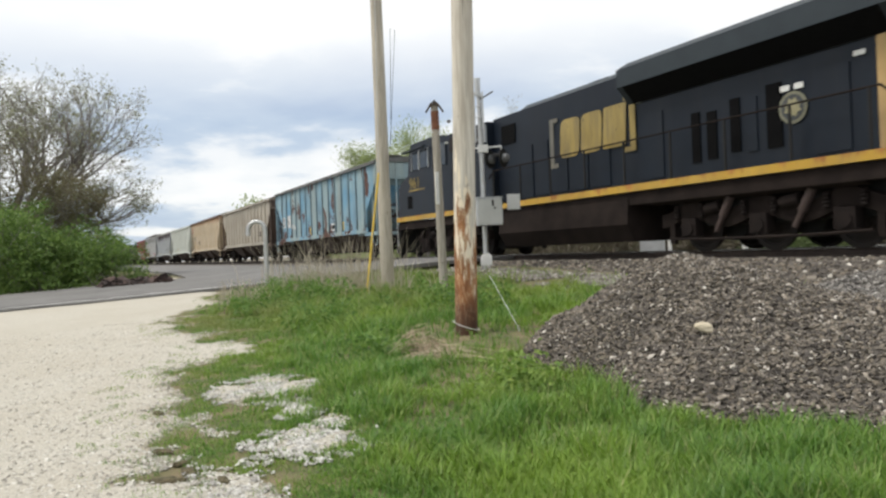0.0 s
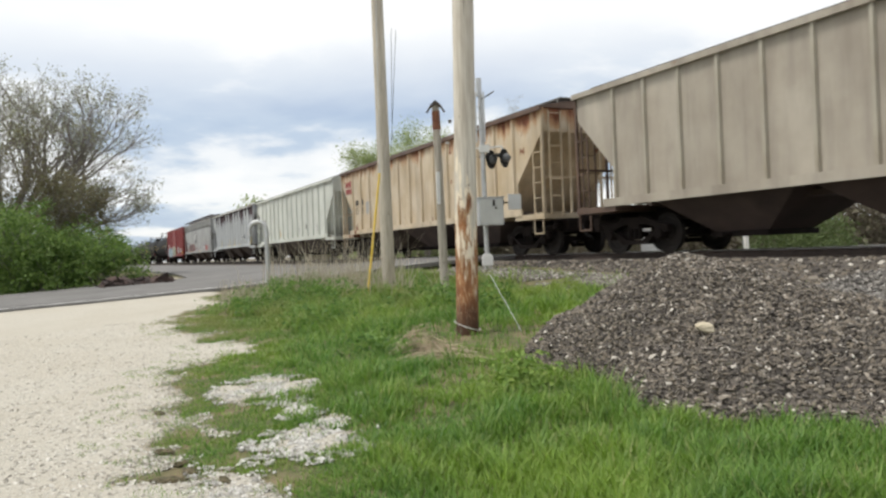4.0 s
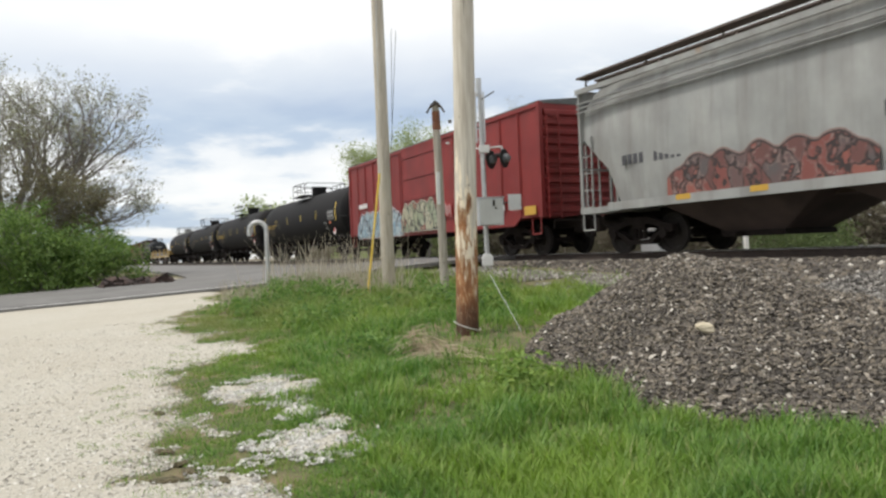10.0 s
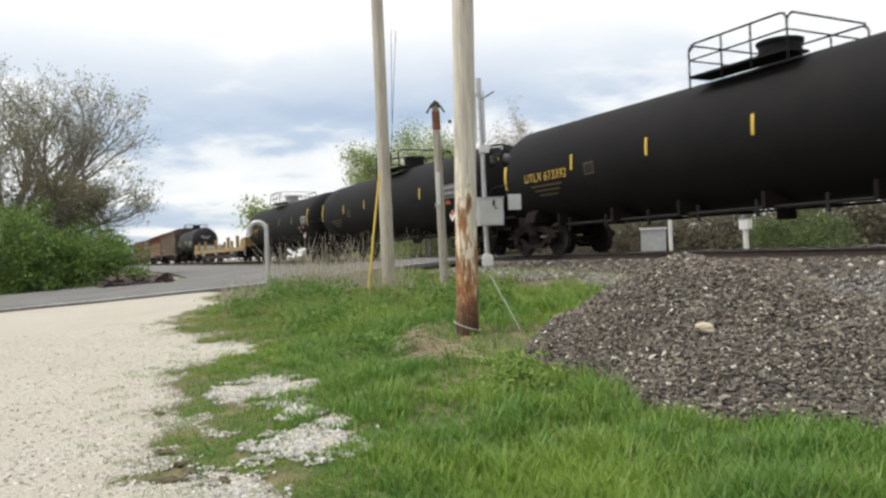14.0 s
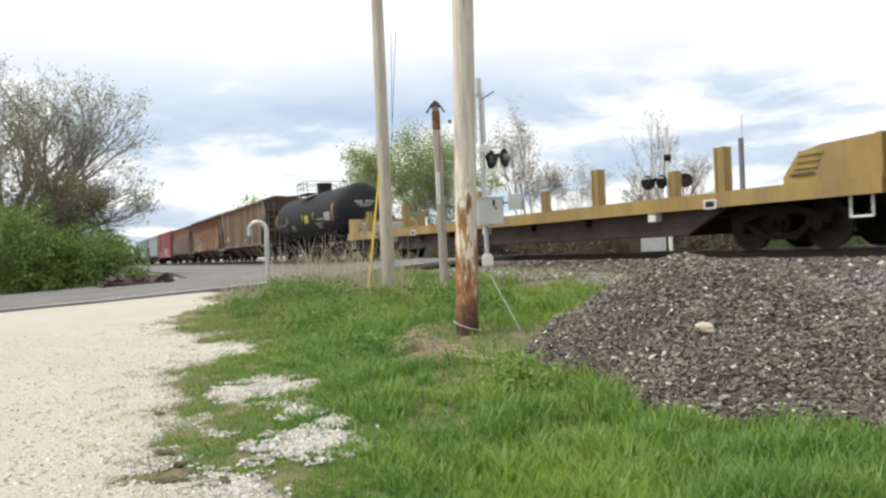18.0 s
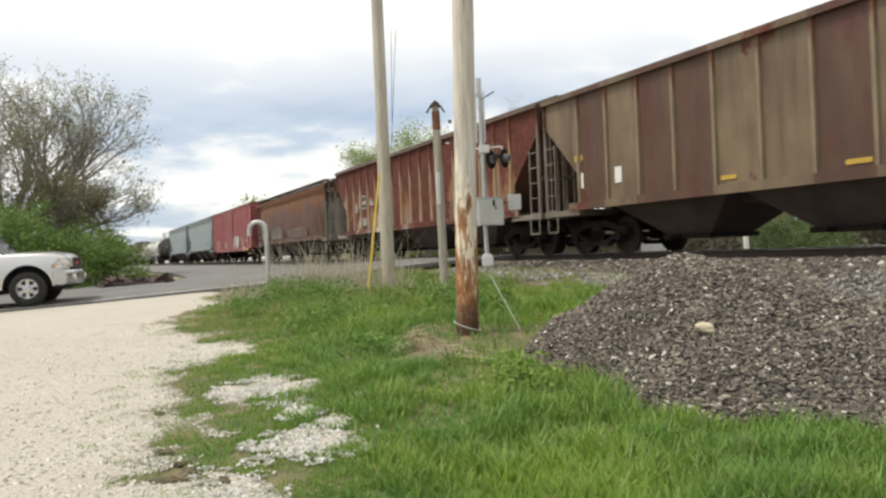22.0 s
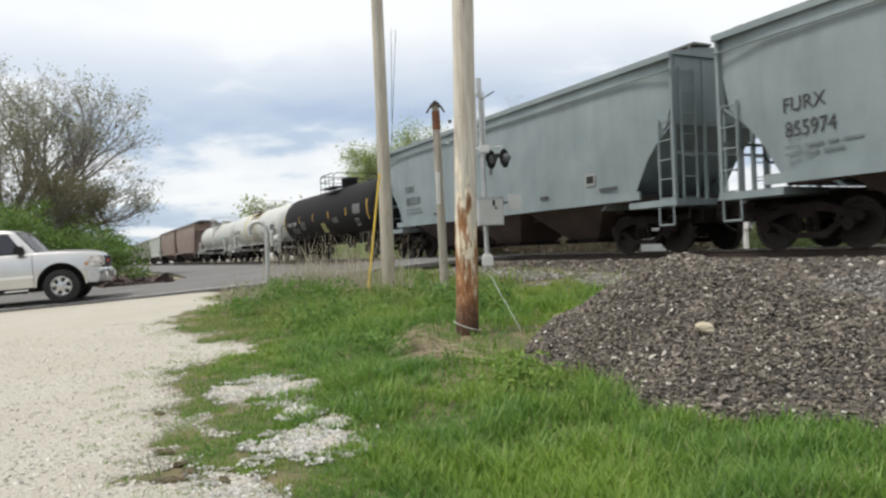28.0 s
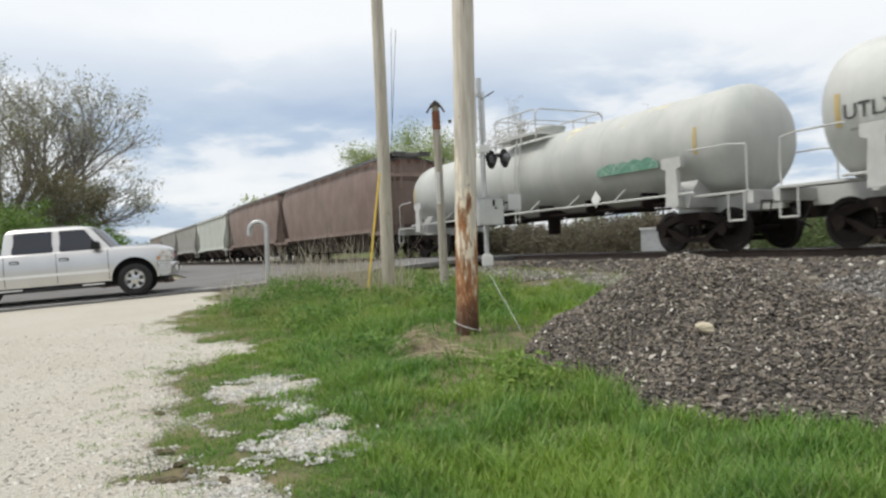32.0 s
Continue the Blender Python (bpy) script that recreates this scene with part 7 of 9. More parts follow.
# ---------------------------------------------------------------- the train, car by car
def make_train():
    P = car_paint
    blue = P("blue_paint", (0.13, 0.33, 0.50), (0.27, 0.43, 0.51), (0.065, 0.028, 0.022), -0.5, 4.3, 9.0, 0.42, dirty=0.6, dirt=(0.20, 0.21, 0.18), patch=0.155, pitch=1.058, start=7.405, panel=(0.33, 0.41, 0.40), share=0.35, chips=0.05)
    # darker copy of the blue: shade at the ribs is put into their paint
    blue_rib = P("shaded_blue_rib_paint", (0.10, 0.16, 0.20), (0.20, 0.30, 0.34), amount=-0.6, dirty=0.7)
    blue_roof = P("dark_roof_paint", (0.07, 0.075, 0.075), (0.14, 0.145, 0.14), amount=-0.9)
    pale_rib = P("pale_rib_paint", (0.34, 0.30, 0.23), (0.44, 0.41, 0.34), amount=-0.6, dirty=0.6)
    tan = P("tan_paint", (0.37, 0.325, 0.265), (0.47, 0.425, 0.355), (0.17, 0.10, 0.07), -0.05, pitch=1.105, start=7.28, dirty=0.4)
    cream = P("cream_paint", (0.50, 0.39, 0.25), (0.62, 0.53, 0.40), (0.13, 0.042, 0.022), -0.05, 4.3, 1.8, patch=0.085, halo=(0.40, 0.19, 0.07), dirty=0.4, chips=0.03)
    white = P("white_car_paint", (0.56, 0.585, 0.53), (0.66, 0.675, 0.615), (0.33, 0.24, 0.14), -0.4, dirty=0.22, dirt=(0.30, 0.29, 0.25), pitch=1.11, start=7.23)
    grey = P("grey_car_paint", (0.40, 0.42, 0.435), (0.51, 0.53, 0.53), (0.035, 0.018, 0.022), -0.14, 4.3, 3.4, 0.55, dirty=0.35, pitch=1.105, start=7.18, share=0.32, runs=0.17, chips=0.03)
    silver = P("silver_car_paint", (0.27, 0.275, 0.27), (0.36, 0.365, 0.355), (0.2, 0.12, 0.08), -0.1, dirty=0.45)
    red = P("red_car_paint", (0.185, 0.014, 0.014), (0.24, 0.024, 0.022), (0.07, 0.022, 0.018), -0.5, dirty=0.35, dirt=(0.09, 0.03, 0.025))
    pinkred = P("faded_red_paint", (0.24, 0.05, 0.055), (0.31, 0.085, 0.085), (0.12, 0.04, 0.03), 0.0, dirty=0.25)
    black = plain("tank_black", (0.007, 0.007, 0.0078), (0.014, 0.013, 0.013), 1.2, 0.7, 0, 0.05)
    black.node_tree.nodes["Principled BSDF"].inputs["Specular IOR Level"].default_value = 0.15
    black2 = plain("tank_charcoal", (0.012, 0.0135, 0.0165), (0.022, 0.024, 0.028), 1.2, 0.7, 0, 0.05)
    black2.node_tree.nodes["Principled BSDF"].inputs["Specular IOR Level"].default_value = 0.25
    flaty = P("flat_yellow", (0.31, 0.20, 0.055), (0.38, 0.265, 0.09), (0.13, 0.06, 0.025), -0.3, 2.6, 2.0, dirty=0.5, chips=0.05)
    rustgrey = P("rust_grey_paint", (0.155, 0.108, 0.064), (0.215, 0.155, 0.095), (0.085, 0.026, 0.017), -0.35, 4.3, 9.0, 0.34, patch=0.10, pitch=1.172, start=7.03, panel=(0.085, 0.028, 0.02), share=0.42, dirty=0.75, dirt=(0.065, 0.04, 0.026), chips=0.05)
    grimy_rib = P("grimy_rib_paint", (0.20, 0.145, 0.09), (0.28, 0.215, 0.14), (0.10, 0.04, 0.025), 0.15, 4.3, 3.0, dirty=0.7)
    rustcream = P("rust_cream_paint", (0.56, 0.54, 0.45), (0.46, 0.41, 0.30), (0.070, 0.0165, 0.0105), 0.33, 4.35, 4.4, 0.7, dirt=(0.15, 0.06, 0.025), dirty=0.95, halo=(0.26, 0.105, 0.03), chips=0.05, patch=0.19, pitch=0.9475, start=7.58, panel=(0.105, 0.026, 0.016), share=0.65, runs=0.06)
    creamrib = P("cream_rib_paint", (0.46, 0.36, 0.23), (0.36, 0.22, 0.11), (0.11, 0.03, 0.016), 0.30, 4.35, 3.2, dirty=0.75, dirt=(0.22, 0.10, 0.04), chips=0.08)
    rustbrown = P("rust_brown_paint", (0.060, 0.021, 0.0155), (0.105, 0.042, 0.027), (0.105, 0.042, 0.021), 0.2, 4.1, 3.4, 0.3, rough=0.62, dirt=(0.15, 0.08, 0.05), dirty=0.35)
    bluegrey = P("blue_grey_paint", (0.21, 0.255, 0.265), (0.26, 0.305, 0.315), (0.15, 0.1, 0.07), -0.9, dirty=0.25, dirt=(0.13, 0.14, 0.14))
    whitetank = P("white_tank_paint", (0.48, 0.49, 0.47), (0.57, 0.58, 0.55), (0.44, 0.39, 0.28), -0.3, 4.4, 9.0, 0.22, dirty=0.14)
    brown = P("brown_hopper_paint", (0.17, 0.115, 0.092), (0.24, 0.172, 0.142), (0.11, 0.062, 0.046), 0.12, dirty=0.4)
    dull = P("dull_grey_paint", (0.36, 0.35, 0.32), (0.45, 0.44, 0.40), amount=-0.1)
    pale = P("pale_end_paint", (0.40, 0.40, 0.36), (0.28, 0.26, 0.22), (0.06, 0.03, 0.022), 0.05, 4.0, 3.4, dirty=0.8, chips=0.08)
    rustdark = P("dark_rust_paint", (0.09, 0.035, 0.022), (0.15, 0.06, 0.032), (0.05, 0.02, 0.014), 0.1, dirty=0.5)
    ochre_run = plain("ochre_rust_run", (0.12, 0.05, 0.018), (0.38, 0.19, 0.045), 3.0, 0.85, 0, 0.2, 0.01, 30, (1.0, 1.0, 0.15))
    rustpale = P("rusty_pale_paint", (0.26, 0.24, 0.20), (0.17, 0.12, 0.09), (0.06, 0.028, 0.02), 0.1, 4.2, 3.0, dirty=0.7, chips=0.1)
    brownpost = P("brown_post_paint", (0.085, 0.05, 0.036), (0.15, 0.09, 0.062), amount=-0.7)
    g_blue = tint("spray_blue", (0.21, 0.32, 0.38))
    g_white = tint("spray_white", (0.62, 0.62, 0.60)); g_grey = tint("spray_grey", (0.40, 0.40, 0.39))
    M["spray_dark"] = tint("spray_dark", (0.06, 0.06, 0.07)); M["spray_dull"] = tint("spray_dull", (0.20, 0.15, 0.12))
    ink = tint("stencil_black", (0.035, 0.035, 0.035)); ochre = tint("ochre_mark", (0.55, 0.33, 0.05))
    grey_mark = tint("grey_stencil", (0.34, 0.34, 0.33)); dim_yellow = tint("dim_yellow_stencil", (0.085, 0.06, 0.02))
    dim_grey = tint("dim_grey_stencil", (0.26, 0.26, 0.26))
    dim_panel = tint("dim_panel", (0.13, 0.13, 0.13))
    dull_yellow = tint("dull_yellow_stencil", (0.50, 0.33, 0.05))
    faded_mark = tint("faded_yellow_mark", (0.56, 0.44, 0.13))
    W, Y = M["white"], M["yellow_mark"]

    def add(car, t, L, shift, length):
        """t and L fix the middle of the car; length is its own."""
        at_rear(car, rear(t), L, shift)
        return car

    # light blue ribbed hopper
    c = add(hopper_car(blue, 17.75, 4.3, 15, "weathered light blue hopper car with rust patches", roof_mat=blue_roof, rib_mat=blue_rib), 2.477, 18.4, -0.18, 17.75)
    boxed(c, 2.7, 1.68, 0.62, 0.36, W)
    for x in (4.3, -1.34):
        plate(c, "yellow_mark", x, 1.66, 0.12, 0.42, Y)
    for x, z, w, h in ((-5.2, 2.05, 0.5, 0.3), (-4.5, 2.0, 0.4, 0.25), (-7.0, 2.55, 0.6, 0.34), (-7.0, 2.2, 0.6, 0.3), (-5.78, 2.40, 0.70, 0.72)):
        plate(c, "paint_patch", x, z, w, h, g_white)
    for tx, x, z in (("AEX", -7.28, 2.45), ("107", -7.28, 2.10), ("13", -6.02, 2.24)):
        words(c, tx, 0.28 if x < -7 else 0.36, ink, x, -1.522, z, "reporting_mark", 1.0)
    # tan ribbed hopper
    c = add(hopper_car(tan, 17.5, 4.2, 14, "dusty tan ribbed hopper car", sheet_mat=brownpost, post_mat=brownpost, rib_mat=pale_rib), 3.96, 17.6, 0, 17.5)
    for x in (4.9, 5.6):
        plate(c, "stencil_panel", x, 1.95, 0.42, 0.34, M["tie"])
    # cream ribbed hopper with rust
    c = add(hopper_car(cream, 17.5, 4.25, 14, "cream ribbed hopper car streaked with orange rust", roof_mat=brownpost), 5.45, 17.6, 0, 17.5)
    for x, tx in ((-6.92, "15"), (-6.27, "08"), (-5.47, "57")):
        words(c, tx, 0.42, ink, x, -1.512, 2.12, "car_number", 0.9)
    code(c, -6.9, 2.52, 0.42, 0.26, 2, ink)
    code(c, -6.25, 2.52, 0.42, 0.26, 2, ink)
    plate(c, "grey_patch", -5.2, 2.35, 0.62, 0.55, grey_mark, -1.508)
    M["spray_rose"] = tint("spray_rose", (0.30, 0.06, 0.055))
    for z in (3.18, 3.52):
        tag(c, -8.15, -7.25, z, z + 0.20, [M["spray_rose"]], 3 + int(z * 10), -1.51, 5, "spray_rose")
    piece(c, -3.9, -2.9, 1.8, 2.3, ((0.10, 0.07, 0.05), (0.16, 0.12, 0.09)), (0.04, 0.03, 0.03), (0.30, 0.24, 0.18), 4, -1.51, 3, 0.6, 0)
    # white ribbed hopper
    c = add(hopper_car(white, 17.4, 4.2, 14, "clean white ribbed hopper car"), 6.92, 17.6, 0, 17.4)
    code(c, -7.0, 2.62, 0.8, 0.24, 3, grey_mark)
    code(c, -7.05, 2.2, 0.95, 0.26, 4, grey_mark)
    small_print(c, -6.9, 1.95, 1.6, 2, grey_mark)
    for x in (-4.98, -2.4, 2.0, 5.6):
        plate(c, "ochre_mark", x, 1.78, 0.10, 0.40, ochre if x < 0 else grey_mark)
    boxed(c, 3.6, 1.95, 0.42, 0.34, grey_mark)
    # grey ribbed hopper with peeling paint
    c = add(hopper_car(grey, 17.3, 4.25, 14, "pale grey hopper car with dark peeling paint", roof_mat=dull), 8.38, 17.4, 0, 17.3)
    boxed(c, 4.38, 1.95, 0.42, 0.32, W)
    boxed(c, 5.1, 1.95, 0.42, 0.32, grey_mark)
    for x in (-4.6, -0.9, 1.25, 3.7, 7.4):
        plate(c, "yellow_mark", x, 1.62, 0.14, 0.5, faded_mark)
        plate(c, "yellow_mark", x - 0.4, 1.42, 0.7, 0.07, faded_mark)
    # silver smooth hopper
    c = add(hopper_car(silver, 18.6, 4.3, 0, "silver smooth-sided hopper car with spray-paint tags", round_side=0.16, walk_h=0.09, ledge=0.6, cut_z=(2.1, 3.0), sill=1.22, closed=False), 9.96, 18.6, 0.2, 18.6)
    bm = B()
    prism(bm, [(-1.0, 2.92), (-0.5, 3.26), (0.0, 2.95), (-0.5, 2.55)], -1.575, -1.565)
    em = part("diamond_emblem", bm, ink, c, "dark and pale diamond emblem")
    bm = B()
    prism(bm, [(-0.86, 2.86), (-0.5, 3.12), (-0.52, 2.66)], -1.585, -1.577)
    part("emblem_leaf", bm, W, em)
    code(c, -1.15, 2.18, 1.2, 0.26, 3, M["spray_dark"], -1.57)
    code(c, -7.64, 2.14, 0.8, 0.24, 4, M["spray_dark"], -1.545)
    code(c, -6.55, 2.12, 0.9, 0.24, 5, M["spray_dark"], -1.545)
    piece(c, 1.0, 5.9, 1.26, 2.15, ((0.36, 0.36, 0.35), (0.27, 0.26, 0.26), (0.42, 0.42, 0.41)), (0.13, 0.125, 0.125), (0.48, 0.48, 0.47), 7, -1.56, 7, 0.9, 0)
    piece(c, 5.6, 7.0, 1.15, 1.85, ((0.34, 0.09, 0.085), (0.40, 0.13, 0.12), (0.30, 0.10, 0.09)), (0.25, 0.10, 0.09), (0.42, 0.30, 0.28), 27, -1.565, 2, 0.8, 0)
    piece(c, -0.9, 1.2, 1.10, 1.75, ((0.33, 0.33, 0.32), (0.30, 0.22, 0.21)), (0.15, 0.13, 0.13), (0.45, 0.44, 0.43), 37, -1.565, 3, 0.8, 0)
    piece(c, -6.1, -1.2, 1.12, 2.12, ((0.20, 0.065, 0.055), (0.13, 0.06, 0.055), (0.26, 0.09, 0.07), (0.10, 0.085, 0.085)), (0.04, 0.028, 0.028), (0.24, 0.17, 0.155), 8, -1.565, 6, 1.0)
    plate(c, "sill_band", -3.6, 1.16, 4.6, 0.16, tint("sill_red", (0.24, 0.06, 0.045)), -1.585)
    for x in (-5.6, -3.6, 1.9, 3.0):
        plate(c, "ochre_mark", x, 1.22, 0.42, 0.12, ochre, -1.60)
    # red box car
    M["spray_pink_grey"] = tint("spray_pink_grey", (0.38, 0.22, 0.21))
    c = add(box_car(red, 16.1, 4.42, "bright red box car with blue spray-paint tags", door_c=-0.2, door_w=3.2, grooves=4, roof_mat=blue_roof), 11.36, 16.4, 0, 16.1)
    piece(c, -7.0, -1.75, 0.92, 2.12, ((0.19, 0.30, 0.37), (0.30, 0.38, 0.42), (0.23, 0.34, 0.40)), (0.035, 0.035, 0.045), (0.62, 0.64, 0.64), 9, -1.60, 7)
    piece(c, -1.8, 1.55, 1.02, 2.22, ((0.30, 0.32, 0.21), (0.24, 0.28, 0.19), (0.36, 0.34, 0.24), (0.26, 0.09, 0.07)), (0.045, 0.045, 0.04), (0.52, 0.50, 0.40), 10, -1.65, 4)
    piece(c, 3.2, 4.45, 1.25, 2.15, ((0.50, 0.50, 0.48), (0.30, 0.28, 0.27), (0.24, 0.03, 0.03)), (0.07, 0.05, 0.05), (0.58, 0.58, 0.56), 51, -1.60, 2, 0.9, 0)
    tag(c, 1.9, 2.5, 1.4, 1.95, [M["spray_pink_grey"]], 12, -1.585, 2, "red")
    tag(c, 4.8, 5.25, 1.5, 1.85, [M["spray_pink_grey"]], 13, -1.585, 1, "spray_dull")
    boxed(c, 5.8, 1.58, 0.55, 0.34, W, -1.585)
    plate(c, "ochre_mark", 7.5, 1.32, 0.6, 0.26, ochre, -1.585)
    small_print(c, 6.4, 1.7, 0.6, 3, W, -1.585)
    small_print(c, -6.8, 2.42, 0.9, 1, W, -1.585, h=0.2)
    # four black tank cars
    for t, sh, num in ((12.78, -0.55, "673317"), (14.27, -0.55, "673392"), (15.73, -0.7, ""), (17.19, -0.9, "673311")):
        d = {12.78: 0.32, 14.27: 0.6, 15.73: 0.65, 17.19: 0.75}[t]
        RB = dict(r=1.5, cz=2.43)
        last = num == "673311"
        c = add(tank_car(black, 18.4, 1.5, 2.43, head=0.65, sill_rail=False, rail_mat=black, label="black tank car with yellow markings and a grey dome" if last else "black tank car with yellow markings", plat=(-1.65, 0.85) if last else (-1.3, 1.2) if t < 13 else (-0.6, 1.9), dome_x=-0.7 if last else 0.0 if t < 13 else 0.75, dome_mat=grey_mark if last else None, jacket=0), t, 17.9, sh, 18.4)
        for x, z, h in ((7.0 + d, 2.5, 0.95), (-8.08, 2.5, 0.92)):
            on_tank(c, "yellow_band", x, z, 0.11, h, Y, **RB)
        for x in (3.68, 0.63, -2.4, -5.3):
            on_tank(c, "yellow_dash", x + d, 2.5, 0.075, 0.42, Y, **RB)
        on_tank(c, "data_panel", 6.2 + d, 2.36, 1.05, 0.5, dim_panel, **RB)
        for k in range(4):
            on_tank(c, "data_line", 6.2 + d, 2.20 + 0.1 * k, 0.9, 0.035, grey_mark if k % 2 else ink, out=0.018, **RB)
        on_tank(c, "orange_label", 5.95 + d, 1.98, 0.36, 0.13, tint("orange_label", (0.5, 0.13, 0.05)), **RB)
        on_tank(c, "stencil_panel", 5.1 + d, 1.85, 0.42, 0.32, grey_mark, **RB)
        on_tank(c, "panel_face", 5.1 + d, 1.85, 0.32, 0.22, M["black"], out=0.018, **RB)
        on_tank(c, "stencil_panel", -4.57 + d, 2.25, 0.40, 0.32, dim_yellow, **RB)
        on_tank(c, "panel_face", -4.57 + d, 2.25, 0.32, 0.24, M["black"], out=0.018, **RB)
        bm = B()
        prism(bm, [(6.75 - 0.22, 1.5), (6.75, 1.28), (6.75 + 0.22, 1.5), (6.75, 1.72)], -1.36, -1.352)
        part("hazard_placard", bm, W, c, "white and red diamond placard")
        bm = B()
        prism(bm, [(6.75 - 0.13, 1.56), (6.75, 1.43), (6.75 + 0.13, 1.56), (6.75, 1.69)], -1.368, -1.361)
        part("placard_flame", bm, M["red"], c)
        if num:
            words(c, "UTLX " + num, 0.36, dull_yellow, -7.62 + d, -1.503, 2.14, "reporting_mark", 1.0)
        for k in range(3):
            on_tank(c, "small_lettering", -6.6 + d, 2.0 - 0.13 * k, 1.5 - 0.3 * k, 0.05, dim_yellow, **RB)
        # train pipe on hangers under the shell
        bm = B()
        rod(bm, (-6.4, -0.95, 0.86), (6.4, -0.95, 0.86), 0.035, 6)
        part("train_pipe", bm, M["black"], c)
        for k in range(8):
            bm = B()
            x = -5.6 + 1.6 * k
            bbox(bm, x - 0.03, x + 0.03, -0.98, -0.92, 0.68, 1.05)
            part("pipe_hanger", bm, M["black"], c)
        # marks on the front head
        HB = dict(front=8.75, r=1.5, cz=2.43, head=0.65)
        for k in range(9):
            if k != 4:
                on_head(c, "head_lettering", -0.48 + 0.12 * k, 0.92, 0.085, 0.12, dull_yellow, **HB)
        for z, w in ((0.74, 0.36), (0.60, 0.5), (0.50, 0.42), (0.40, 0.4)):
            on_head(c, "head_lettering", 0.05, z, w, 0.045, dim_yellow, **HB)
        on_head(c, "head_label", 0.62, 0.02, 0.26, 0.14, grey_mark, **HB)
        on_head(c, "head_placard", 0.62, -1.02, 0.16, 0.22, W, **HB)
    # yellow flat car
    add(flat_car(flaty, 26.6, "yellow flat car with stakes and end racks"), 19.40, 26.6, 0, 26.6)
    # short charcoal tank car
    c = add(tank_car(black2, 14.2, 1.42, 2.58, head=0.6, sill_rail=False, label="charcoal black short tank car with orange markings", plat=(-1.5, 0.6), dome_x=0.0, dome=0.5), 20.55, 13.6, -0.25, 14.6)
    R2 = dict(r=1.42, cz=2.58)
    for x, h in ((5.5, 0.9), (-6.1, 0.9)):
        on_tank(c, "orange_band", x, 2.55, 0.16, h, ochre, **R2)
    for x in (-0.13, 2.05, -3.5):
        on_tank(c, "orange_dash", x, 2.52, 0.12, 0.42, ochre, **R2)
    on_tank(c, "yellow_panel", 0.72, 2.38, 0.72, 0.44, tint("bright_yellow_panel", (0.46, 0.40, 0.05)), **R2)
    on_tank(c, "pale_stripe", 3.35, 2.26, 1.4, 0.08, grey_mark, **R2)
    on_tank(c, "data_panel", 4.6, 2.35, 1.0, 0.46, grey_mark, **R2)
    for k in range(3):
        on_tank(c, "small_lettering", 2.9, 2.06 - 0.12 * k, 1.3 - 0.25 * k, 0.05, grey_mark, **R2)
        on_tank(c, "small_lettering", -4.6, 2.0 - 0.10 * k, 1.5 - 0.2 * k, 0.035, dim_panel, **R2)
        on_tank(c, "small_lettering", -2.4, 2.1 - 0.11 * k, 0.9, 0.05, grey_mark, **R2)
    words(c, "GATX", 0.32, dim_grey, -5.62, -1.432, 2.12, "reporting_mark", 1.0)
    HC = dict(front=6.65, r=1.42, cz=2.58, head=0.6)
    for k in range(10):
        if k != 4:
            on_head(c, "head_lettering", -0.48 + 0.11 * k, 0.40, 0.075, 0.12, g_grey, **HC)
    for z, w in ((0.26, 0.85), (0.16, 0.6)):
        on_head(c, "head_lettering", 0.0, z, w, 0.05, grey_mark, **HC)
    for k in range(4):
        on_head(c, "head_lettering", 0.18, -0.50 - 0.065 * k, 0.55 - 0.05 * k, 0.028, grey_mark, **HC)
    words(c, "217171", 0.32, dim_grey, -4.5, -1.432, 2.12, "car_number", 1.0)
    # grimy banded hopper
    c = add(hopper_car(rustgrey, 17.0, 4.3, 13, "grimy tan hopper car with rust bands", sheet_mat=M["tie"], rib_mat=grimy_rib, post_mat=rustpale), 21.96, 17.2, -1.3, 17.0)
    for x, z, w in ((6.7, 2.02, 0.45), (-6.95, 2.55, 0.42), (3.4, 1.55, 0.5), (-2.0, 1.52, 0.5), (0.8, 1.5, 0.6)):
        plate(c, "yellow_mark", x, z, w * 0.8, 0.16 if z > 1.7 else 0.09, dull_yellow)
    plate(c, "blue_mark", 1.65, 1.72, 0.55, 0.2, g_blue)
    for x in (-6.9, -5.4):
        plate(c, "stencil_panel", x, 1.95, 0.25, 0.4, W)
    # cream hopper covered in running rust
    c = add(hopper_car(rustcream, 18.1, 4.35, 17, "cream hopper car half covered in running rust", roof_mat=brownpost, rib_mat=creamrib, sheet_mat=rustdark, post_mat=rustpale), 23.49, 18.2, 0.05, 18.1)
    for x in (3.7, 4.58):
        plate(c, "stencil_panel", x, 1.86, 0.42, 0.36, M["spray_dark"])
    worn = P("worn_grey_patch", (0.27, 0.28, 0.25), (0.34, 0.34, 0.29), (0.14, 0.05, 0.025), 0.15, 2.9, 1.0, dirty=0.5, chips=0.08)
    for x, z, w, hh in ((-6.32, 2.52, 0.46, 0.62), (-4.35, 2.62, 0.62, 0.40), (-5.25, 1.72, 0.5, 0.34), (-3.35, 2.02, 0.34, 0.24)):
        plate(c, "repainted_patch", x, z, w, hh, worn, -1.506, "repainted grey patch")
    plate(c, "number_panel", -5.28, 2.62, 0.50, 0.62, dull, -1.507, "pale panel with a stencilled mark")
    code(c, -5.50, 2.66, 0.44, 0.22, 3, ink, -1.516)
    code(c, -5.50, 2.38, 0.44, 0.14, 5, ink, -1.516)
